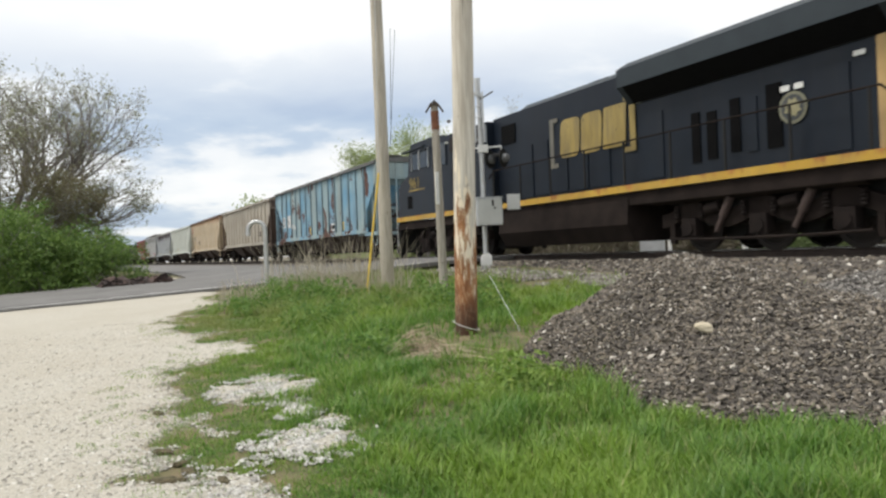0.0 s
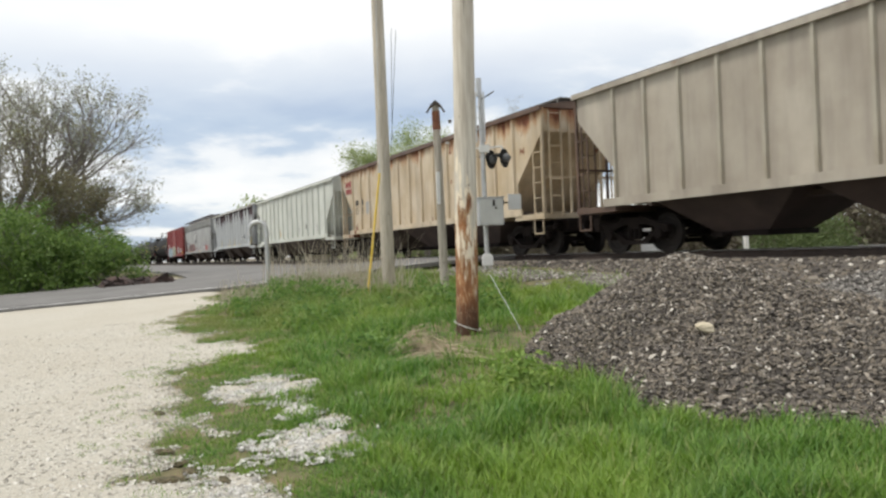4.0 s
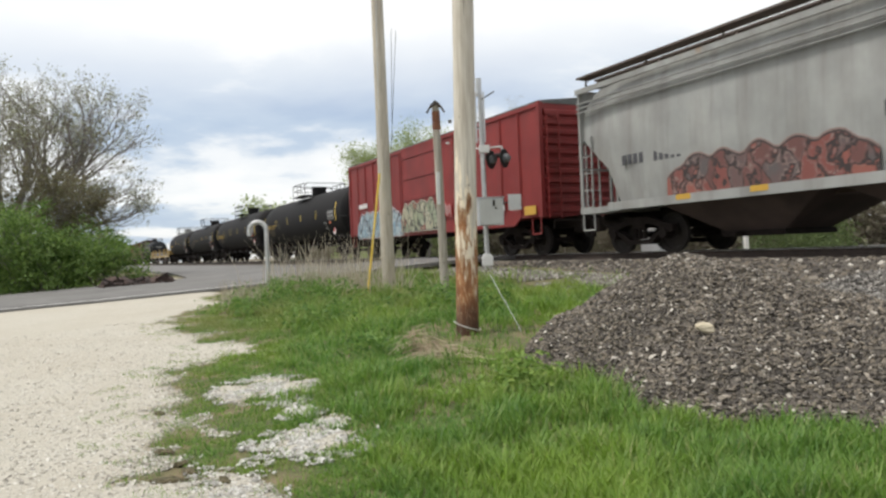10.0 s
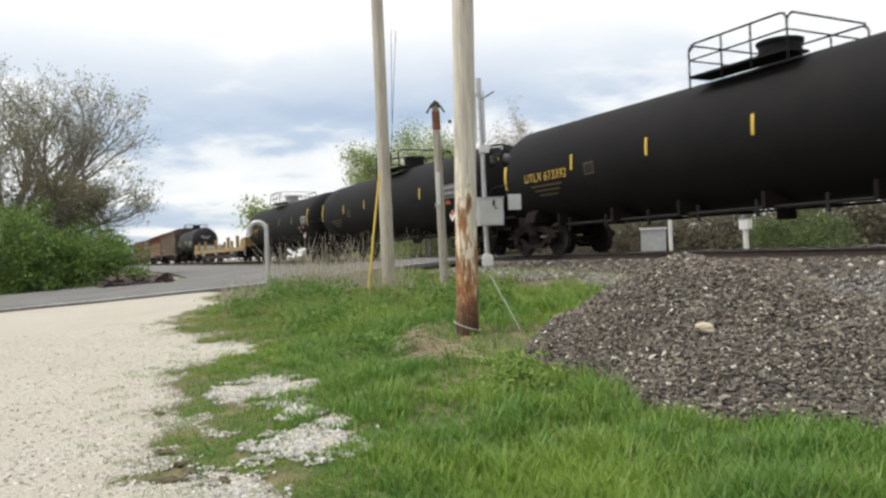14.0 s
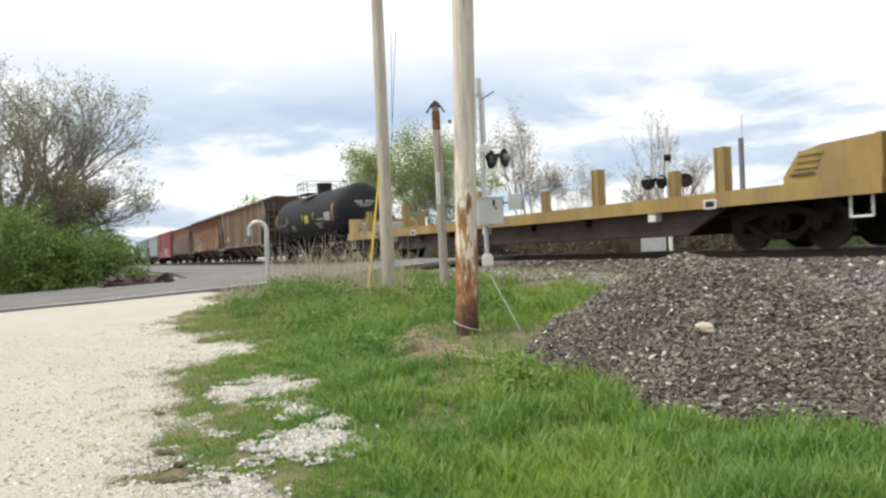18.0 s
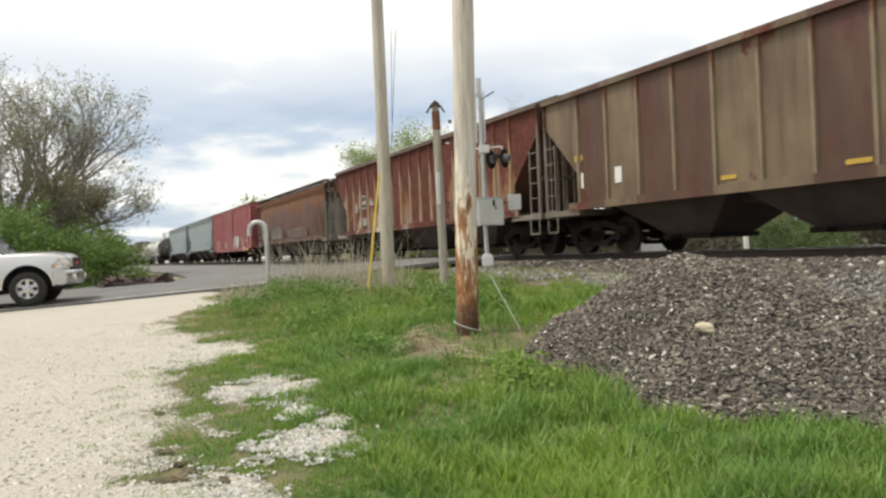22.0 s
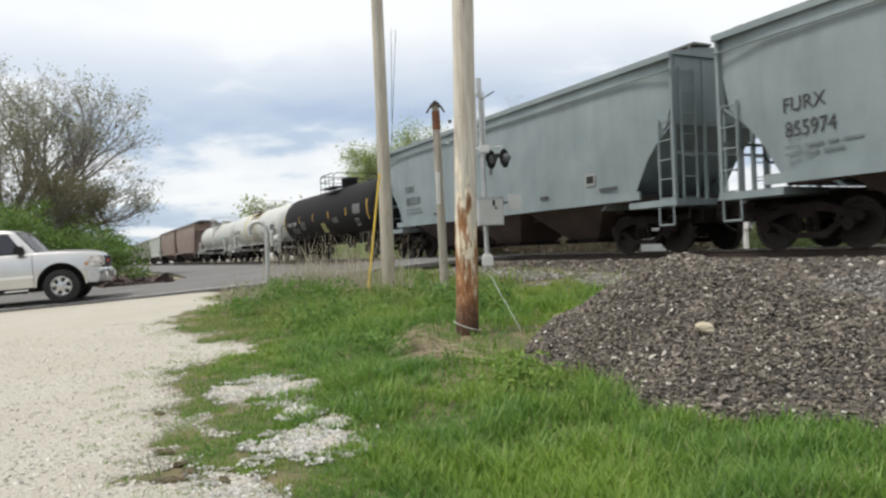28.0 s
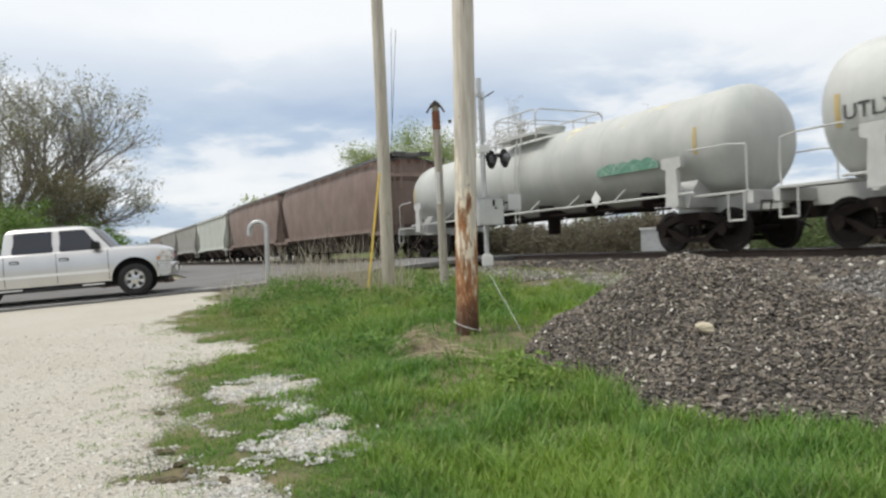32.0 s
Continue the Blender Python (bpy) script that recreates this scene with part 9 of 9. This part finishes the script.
    for dc in (4.4, 17.9):
        t = new("bogie")
        t.parent = car
        t.matrix_basis = pose(X(dc), 0, 0)
        bm = B()
        bbox(bm, -2.55, 2.55, -1.0, 1.0, 0.55, 1.17)
        part("bogie_frame", bm, M["black"], t)
        for s in (-1, 1):
            bm = B()
            top = [(-2.75 + 5.5 * k / 22, 0.98 + 0.13 * math.cos(2 * math.pi * (k / 22 * 3 - 0.5))) for k in range(23)]
            low = [(2.75 - 5.5 * k / 22, 0.66 + 0.11 * math.cos(2 * math.pi * (k / 22 * 3 - 0.5)) - (0.05 if 4 < k < 18 else 0)) for k in range(23)]
            prism(bm, top + low, s * 1.12 - 0.1, s * 1.12 + 0.1)
            part("side_frame", bm, brown, t, bevel=0.02)
            for d in (-1.85, 0, 1.85):
                put("wheel", WHEEL, t, pose(d, s * 0.753, 0.51, 0, 0, 0 if s > 0 else 180) @ Matrix.Diagonal((1.1, 1, 1.1, 1)))
                bm = B()
                bbox(bm, d - 0.21, d + 0.21, s * 1.20 - 0.12, s * 1.20 + 0.12, 0.34, 0.74)
                rod(bm, (d, s * 1.20, 0.51), (d, s * 1.36, 0.51), 0.15, 14)
                part("journal_box", bm, M["steel_dark"], t, bevel=0.025)
                for e in (-0.36, 0.36):
                    put("spring", SPRING, t, pose(d + e, s * 1.26, 0.40))
            for d in (-0.95, 0.95):
                bm = B()
                rod(bm, (d - 0.12, s * 1.30, 0.42), (d + 0.28, s * 1.30, 1.12), 0.055, 8)
                rod(bm, (d + 0.05, s * 1.30, 0.72), (d + 0.28, s * 1.30, 1.12), 0.085, 8)
                part("damper", bm, M["bay"], t)
                bm = B()
                rod(bm, (d - 0.42, s * 1.24, 0.90), (d - 0.02, s * 1.24, 0.96), 0.13, 12)
                part("brake_cylinder", bm, brown, t)
            for d in (-2.45, 2.45):
                bm = B()
                bbox(bm, d - 0.07, d + 0.07, s * 1.16 - 0.05, s * 1.16 + 0.05, 0.18, 0.85)
                part("sand_pipe", bm, brown, t)
            bm = B()
            tube(bm, [(-2.4, s * 1.36, 0.30), (-1.2, s * 1.36, 0.26), (1.2, s * 1.36, 0.26), (2.4, s * 1.36, 0.30)], 0.03, 6)
            part("brake_rod", bm, brown, t)
        for d in (-1.2, 0.65, 2.4):
            bm = B()
            rod(bm, (d, -0.6, 0.55), (d, 0.6, 0.55), 0.34, 14)
            part("traction_motor", bm, M["black"], t)
    for s in (-1, 1):
        bm = B()
        rod(bm, (X(15.0), s * 1.25, 1.22), (X(20.2), s * 1.25, 1.22), 0.13, 12)
        part("air_reservoir", bm, brown, car)
    for s in (-1, 1):
        put("coupler", COUPLER, car, pose(s * (h - 0.05), 0, 0, 0, 0, 0 if s > 0 else 180))
        bm = B()
        prism(bm, [(s * (h - 0.3), 1.5), (s * (h + 0.05), 1.3), (s * (h + 0.25), 0.2), (s * (h - 0.15), 0.2)], -1.4, 1.4)
        part("snow_plough", bm, M["black"], car)
        for sy in (-1, 1):
            for z in (0.45, 0.8, 1.15):
                bm = B()
                bbox(bm, s * (h - 0.35) - 0.3, s * (h - 0.35) + 0.3, sy * 1.35 - 0.15, sy * 1.35 + 0.15, z, z + 0.04)
                part("end_step", bm, brown, car)
            bm = B()
            tube(bm, [(s * (h - 0.1), sy * 1.46, 0.5), (s * (h - 0.1), sy * 1.46, 2.75)], 0.022)
            part("end_handrail", bm, M["galv"], car)
    at_rear(car, rear(0.923), L)


locomotive()


# ---------------------------------------------------------------- the pickup
def pickup():
    car = tagged(new("pickup_truck"), "silver crew-cab pickup truck waiting on the road", "pickup truck")
    silver, nt, b = nodes_of("silver_metallic", 0.30, 0.9)
    nt.links.new(mixed(nt, mapped(nt, noise_tex(nt, 1.5, 4), 0.3, 0.7), (0.59, 0.58, 0.565), (0.66, 0.65, 0.635)), b.inputs["Base Color"])
    b.inputs["Coat Weight"].default_value = 0.6
    b.inputs["Coat Roughness"].default_value = 0.08
    bright = plain("bright_moulding", (0.80, 0.79, 0.77), (0.88, 0.87, 0.85), 3, 0.3, 0.2)
    bright_steel = plain("polished_bumper", (0.46, 0.46, 0.455), (0.60, 0.60, 0.59), 4, 0.22, 0.85)
    # x forward from the front axle; flank heights and widths along the car
    belt = ((-5.2, 1.20), (-3.1, 1.22), (-0.5, 1.235), (0.1, 1.22), (0.55, 1.19), (0.77, 1.14), (0.89, 1.08), (0.94, 1.00))
    taper = ((-5.2, 0.02), (-4.8, 0.0), (0.35, 0.0), (0.57, 0.02), (0.77, 0.06), (0.87, 0.11), (0.94, 0.17))

    def flank(x, z):
        """Half the width at x, z."""
        q = (z - 0.82) / 0.42
        return 0.985 - between(taper, x)[0] - (0.045 * q * q if q > 0 else 0.03 * q * q)

    def foot(x):
        z = 0.43 if x < 0.58 else 0.80
        for cx in (-3.9, 0.0):
            if abs(x - cx) < 0.55:
                z = max(z, 0.44 + math.sqrt(0.55 ** 2 - (x - cx) ** 2))
        return z
    xs = sorted({round(v, 3) for v in list(np.arange(-5.18, 0.941, 0.102)) + [cx + 0.55 * math.cos(math.pi * k / 16) for cx in (-3.9, 0.0) for k in range(17)] + [cx + d for cx in (-3.9, 0.0) for d in (-0.552, 0.552)] + [0.579, 0.582]})
    for s in (-1, 1):
        bm = B()
        rows = []
        for x in xs:
            z0, z1 = foot(x), between(belt, x)[0]
            col = [(x, s * flank(x, z0 + (z1 - z0) * k / 8), z0 + (z1 - z0) * k / 8) for k in range(9)]
            w = flank(x, z1)
            col += [(x, s * (w - 0.012), z1 + 0.022), (x, s * (w - 0.04), z1 + 0.042), (x, s * (w - 0.10), z1 + 0.052)]
            col.insert(0, (x, s * (flank(x, z0) - 0.07), z0 + 0.004))
            rows.append(col)
        grid(bm, rows)
        part("body_side", bm, silver, car, smooth=0.7)
        # dark lip inside the wheel openings
        for cx in (-3.9, 0.0):
            bm = B()
            ring = [(cx + 0.545 * math.cos(math.pi * k / 16), 0.44 + 0.545 * math.sin(math.pi * k / 16)) for k in range(17)]
            grid(bm, [[(x, s * 0.955, z) for x, z in ring], [(x, s * 0.60, z) for x, z in ring]])
            part("wheel_arch_liner", bm, M["rubber"], car)
            bm = B()
            prism(bm, ring, s * 0.60 - 0.01, s * 0.60 + 0.01)
            part("arch_wall", bm, M["black"], car)
        # doors: gaps, handles, moulding
        for x in (-0.60, -1.80, -2.98):
            bm = B()
            zz = [0.46 + 0.78 * k / 10 for k in range(11)]
            grid(bm, [[(x - 0.007, s * (flank(x, z) + 0.002), z) for z in zz], [(x + 0.007, s * (flank(x, z) + 0.002), z) for z in zz]])
            part("door_gap", bm, M["black"], car)
        for x in (-1.62, -2.74):
            bm = B()
            bbox(bm, x - 0.085, x + 0.085, s * (flank(x, 1.06) + 0.018) - 0.016, s * (flank(x, 1.06) + 0.018) + 0.016, 1.04, 1.075)
            part("door_handle", bm, M["chrome"], car, bevel=0.01)
            bm = B()
            prism(bm, rounded([(x - 0.11, 1.01), (x + 0.11, 1.01), (x + 0.11, 1.105), (x - 0.11, 1.105)], 0.03), s * flank(x, 1.05) - 0.003, s * flank(x, 1.05) + 0.003)
            part("handle_cup", bm, M["rubber"], car)
        bm = B()
        prism(bm, [(-3.28, 0.665), (-0.60, 0.665), (-0.60, 0.735), (-3.28, 0.735)], s * 0.992 - 0.012, s * 0.992 + 0.012)
        part("side_moulding", bm, bright, car, "bright side moulding", bevel=0.008)
        bm = B()
        prism(bm, [(-3.28, 0.36), (-0.62, 0.36), (-0.62, 0.44), (-3.28, 0.44)], s * 0.86 - 0.03, s * 0.86 + 0.03)
        part("rocker_panel", bm, M["rubber"], car)
        bm = B()
        tube(bm, [(-3.2, s * 0.99, 0.34), (-0.75, s * 0.99, 0.34)], 0.038, 8)
        part("side_step", bm, M["rubber"], car, "black tubular side step")
        for x in (-0.98, -2.85):
            bm = B()
            bbox(bm, x - 0.25, x + 0.25, s * 0.995 - 0.06, s * 0.995 + 0.06, 0.362, 0.392)
            part("step_pad", bm, bright, car)
    # bonnet with a crowned top and a rounded nose
    bm = B()
    rows = []
    for x in (-0.56, -0.3, 0.0, 0.3, 0.55, 0.70, 0.80, 0.89, 0.94):
        w, z = flank(x, between(belt, x)[0]) - 0.09, between(belt, x)[0] + 0.05
        rows.append([(x, w * k / 6, z + 0.055 * (1 - (k / 6) ** 2) + (0.012 if abs(k) == 3 else 0)) for k in range(-6, 7)])
    grid(bm, rows)
    part("bonnet", bm, silver, car, smooth=0.6)
    # cabin lofted from rings with rounded corners
    shell = ((1.23, -0.50, -3.04, 0.925), (1.34, -0.58, -3.03, 0.905), (1.55, -0.75, -3.00, 0.86), (1.74, -0.91, -2.97, 0.81), (1.83, -1.01, -2.93, 0.775), (1.885, -1.16, -2.87, 0.71), (1.915, -1.42, -2.76, 0.58), (1.925, -1.70, -2.6, 0.40))
    bm = B()
    prev = None
    for z, xf, xr, hw in shell:
        loop = rounded([(xr, -hw), (xr, hw), (xf, hw), (xf + 0.13, hw * 0.5), (xf + 0.16, 0), (xf + 0.13, -hw * 0.5), (xf, -hw)], 0.06, 4)
        ring = [bm.verts.new((x, y, z)) for x, y in loop]
        if prev:
            for k in range(len(ring)):
                bm.faces.new((prev[k], prev[(k + 1) % len(ring)], ring[(k + 1) % len(ring)], ring[k]))
        prev = ring
    bm.faces.new(prev)
    cabin = part("cabin", bm, silver, car, smooth=0.9)
    glass, nt, b = nodes_of("tinted_window", 0.04)
    b.inputs["Base Color"].default_value = (0.018, 0.022, 0.034, 1)
    b.inputs["Specular IOR Level"].default_value = 0.6

    def side_pane(name, poly, out, mat, s):
        bm = B()
        pts = rounded(poly, 0.06)
        bm.faces.new([bm.verts.new((x, s * (between(shell, z)[2] + out), z)) for x, z in pts])
        part(name, bm, mat, cabin)
    for s in (-1, 1):
        for poly in ([(-0.76, 1.285), (-1.70, 1.285), (-1.70, 1.775), (-1.12, 1.775)], [(-1.88, 1.285), (-2.78, 1.285), (-2.73, 1.775), (-1.88, 1.775)]):
            side_pane("side_window", poly, 0.010, glass, s)
            cx, cz = sum(q[0] for q in poly) / 4, 1.53
            side_pane("window_seal", [(cx + (x - cx) * 1.05, cz + (z - cz) * 1.09) for x, z in poly], 0.005, M["rubber"], s)
        bm = B()
        prism(bm, rounded([(-0.96, 1.27), (-0.78, 1.27), (-0.74, 1.36), (-0.78, 1.46), (-0.94, 1.46)], 0.04), s * 1.06 - 0.10, s * 1.06 + 0.09)
        part("mirror", bm, M["black"], car, bevel=0.02)
        bm = B()
        bbox(bm, -0.90, -0.82, min(s * 0.88, s * 0.99), max(s * 0.88, s * 0.99), 1.28, 1.33)
        part("mirror_arm", bm, M["black"], car)

    def screen(name, lo, hi, out, mat, col):
        bm = B()
        rows = []
        for k in range(7):
            z = lo + (hi - lo) * k / 6
            row = between(shell, z)
            across = ((-1, 0.02), (-0.5, 0.13), (0, 0.16), (0.5, 0.13), (1, 0.02)) if col == 0 else ((-1, 0.0), (1, 0.0))
            rows.append([(row[col] + (bow + out if col == 0 else -out), side * (row[2] - (0.05 if col == 0 else 0.085)), z + (0.5 * out if col == 0 else 0)) for side, bow in across])
        grid(bm, rows)
        part(name, bm, mat, cabin)
    screen("windscreen", 1.27, 1.80, 0.014, glass, 0)
    screen("windscreen_seal", 1.245, 1.825, 0.008, M["rubber"], 0)
    screen("rear_window", 1.32, 1.74, 0.012, glass, 1)
    bm = B()
    prism(bm, [(-0.34, 1.265), (-0.56, 1.265), (-0.56, 1.285), (-0.34, 1.29)], -0.80, 0.80)
    part("cowl", bm, M["rubber"], car)
    # load bed behind the cab
    bm = B()
    bbox(bm, -5.12, -3.12, -0.80, 0.80, 0.66, 0.72)
    for y in (-0.84, 0.80):
        bbox(bm, -5.12, -3.12, y, y + 0.04, 0.66, 1.245)
    part("bed_liner", bm, M["rubber"], car)
    bm = B()
    bbox(bm, -3.14, -3.08, -0.86, 0.86, 0.60, 1.26)
    part("bed_front", bm, silver, car)
    bm = B()
    bbox(bm, -3.05, 0.80, -0.60, 0.60, 0.45, 1.12)
    part("floor_pan", bm, M["black"], car)
    # nose: grille, lamps, bumper
    bm = B()
    prism(bm, rounded([(-0.56, 0.84), (0.56, 0.84), (0.58, 1.10), (-0.58, 1.10)], 0.05), 0.85, 0.965, "x")
    gr = part("grille", bm, M["black"], car)
    bm = B()
    for z in (0.845, 1.085):
        bbox(bm, 0.94, 0.98, -0.58, 0.58, z, z + 0.022)
    for y in (-0.58, 0.56):
        bbox(bm, 0.94, 0.98, y, y + 0.02, 0.845, 1.10)
    part("grille_surround", bm, M["chrome"], gr)
    bm = B()
    prism(bm, rounded([(-0.16, 0.93), (0.16, 0.93), (0.16, 1.01), (-0.16, 1.01)], 0.02), 0.965, 0.98, "x")
    part("emblem_bar", bm, M["red"], gr, "plain red emblem bar")
    # dark-to-white mottling paints glints into the lens colour
    lens = plain("headlight_glint_glass", (0.20, 0.16, 0.13), (0.92, 0.90, 0.88), 13, 0.06)
    amber = plain("amber_lens", (0.46, 0.22, 0.10), (0.56, 0.32, 0.18), 5, 0.15)
    for s in (-1, 1):
        bm = B()
        zz = [0.87 + 0.23 * k / 5 for k in range(6)]
        grid(bm, [[(x, s * (flank(x, z) + 0.006), z) for z in zz] for x in (0.62, 0.70, 0.78, 0.85, 0.90, 0.94)] + [[(0.965, s * 0.74, z) for z in zz], [(0.97, s * 0.60, z) for z in zz]])
        lamp = part("headlight", bm, lens, car, smooth=0.7)
        bm = B()
        grid(bm, [[(x, s * (flank(x, z) + 0.008), z) for z in zz[:3]] for x in (0.56, 0.60, 0.64)])
        part("turn_lamp", bm, amber, lamp)
        bm = B()
        rod(bm, (1.00, s * 0.70, 0.62), (1.045, s * 0.70, 0.62), 0.075, 14)
        part("fog_lamp", bm, M["white"], car)
    bm = B()
    rows = []
    for k in range(-10, 11):
        y = 0.99 * k / 10
        d = 0.16 * abs(k / 10) ** 4
        rows.append([(0.58 if abs(k) == 10 else 0.87, y, 0.46), (0.97 - d, y, 0.44), (1.03 - d, y, 0.50), (1.05 - d, y, 0.62), (1.05 - d, y, 0.74), (1.01 - d, y, 0.80), (0.58 if abs(k) == 10 else 0.87, y, 0.82)])
    grid(bm, rows)
    for y in (-0.99, 0.99):
        bm.faces.new([bm.verts.new((x, y, z)) for x, z in ((0.58, 0.46), (0.81, 0.44), (0.87, 0.50), (0.89, 0.62), (0.89, 0.74), (0.85, 0.80), (0.58, 0.82))])
    part("front_bumper", bm, bright_steel, car, "chrome front bumper", smooth=0.8)
    bm = B()
    prism(bm, [(0.60, 0.36), (0.76, 0.38), (0.84, 0.45), (0.60, 0.48)], -0.86, 0.86)
    part("valance", bm, M["black"], car, "dark plastic valance", bevel=0.02)
    bm = B()
    prism(bm, [(-5.12, 0.55), (-5.35, 0.55), (-5.35, 0.75), (-5.12, 0.75)], -0.95, 0.95)
    part("rear_bumper", bm, M["chrome"], car, bevel=0.02)
    for s in (-1, 1):
        bm = B()
        bbox(bm, -5.17, -5.12, s * 0.86 - 0.07, s * 0.86 + 0.07, 0.80, 1.12)
        part("tail_lamp", bm, M["red"], car)
    bm = B()
    bbox(bm, -5.16, -5.11, -0.76, 0.76, 0.7, 1.19)
    part("tailgate", bm, silver, car)
    bm = B()
    bbox(bm, -4.9, 0.7, -0.55, 0.55, 0.32, 0.5)
    part("chassis", bm, M["black"], car)
    # wheels
    tyre = B()
    prof = [(-0.105, 0.245), (-0.135, 0.33), (-0.105, 0.41), (0.105, 0.41), (0.135, 0.33), (0.105, 0.245)]
    rings = [[tyre.verts.new((r * math.cos(2 * math.pi * k / 28), yy, r * math.sin(2 * math.pi * k / 28))) for k in range(28)] for yy, r in prof]
    for a, bq in zip(rings, rings[1:] + rings[:1]):
        for k in range(28):
            tyre.faces.new((a[k], a[(k + 1) % 28], bq[(k + 1) % 28], bq[k]))
    tyre_me = finish("tyre", tyre, M["rubber"], 0.5)
    # a dished disc with a rolled rim, six holes and a hub cap
    rim = B()
    prof = [(-0.105, 0.25), (-0.115, 0.237), (-0.085, 0.22), (-0.07, 0.17), (-0.085, 0.12), (-0.09, 0.075), (-0.115, 0.065), (-0.12, 0.0)]
    rings = [[rim.verts.new((r * math.cos(2 * math.pi * k / 24), yy, r * math.sin(2 * math.pi * k / 24))) for k in range(24)] for yy, r in prof]
    for a, bq in zip(rings, rings[1:]):
        for k in range(24):
            rim.faces.new((a[k], a[(k + 1) % 24], bq[(k + 1) % 24], bq[k]))
    rim_me = finish("rim", rim, bright_steel, 0.6)
    hole = B()
    for k in range(6):
        a = 2 * math.pi * (k + 0.5) / 6
        c, s = math.cos(a), math.sin(a)
        prism(hole, [(c * u - s * w, s * u + c * w) for u, w in rounded([(0.11, -0.026), (0.20, -0.055), (0.20, 0.055), (0.11, 0.026)], 0.02, 3)], -0.094, -0.065)
    hole_me = finish("rim_opening", hole, M["black"])
    wheels = []
    for x in (0.0, -3.9):
        for s in (-1, 1):
            w = new("wheel")
            w.parent = car
            put("tyre", tyre_me, w)
            put("rim", rim_me, w, pose(0, s * 0.03, 0, 0, 0, 0 if s < 0 else 180))
            put("rim_opening", hole_me, w, pose(0, s * 0.03, 0, 0, 0, 0 if s < 0 else 180))
            wheels.append((w, x, s * 0.86))
    return car, wheels


PICKUP, WHEELS = pickup()


# ---------------------------------------------------------------- what moves
def motions():
    for car, q in TRAIN:
        walk(car, [(t, pose(q + s, TRACK_Y, RAIL_Z)) for t, s in RUN])
    # the pickup rolls up to the crossing, waits, and creeps on
    keys = ((0.0, -30.0), (16.0, -30.0), (17.0, -27.0), (18.0, -20.0), (19.0, -11.0), (20.0, -5.4), (20.5, -3.25), (21.0, -1.88), (22.0, -1.0), (23.0, -0.40), (24.0, -0.28), (29.6, -0.26), (30.0, -0.18), (31.0, 0.81), (32.0, 1.43))
    rows = []
    for (t0, a), (t1, c) in zip(keys, keys[1:]):
        n = max(1, math.ceil(abs(c - a) / 0.45))
        rows += [(t0 + (t1 - t0) * k / n, a + (c - a) * k / n) for k in range(n)]
    rows.append(keys[-1])
    rows = [(t, v) for k, (t, v) in enumerate(rows) if k == 0 or frame(t) > frame(rows[k - 1][0])]
    x = -21.5
    body = []
    for t, v in rows:
        z0, z1 = land(x, v) + 0.05, land(x, v - 3.9) + 0.05
        body.append((t, pose(x, v + 0.18, z0, math.degrees(math.atan2(z0 - z1, 3.9)), 0, -10) @ pose(0, 0, 0, 0, 0, 90)))
    walk(PICKUP, body)
    for w, wx, wy in WHEELS:
        walk(w, [(t, pose(wx, wy, 0.41, 0, math.degrees((v + 30.0) / 0.41), 0)) for t, v in rows])


motions()
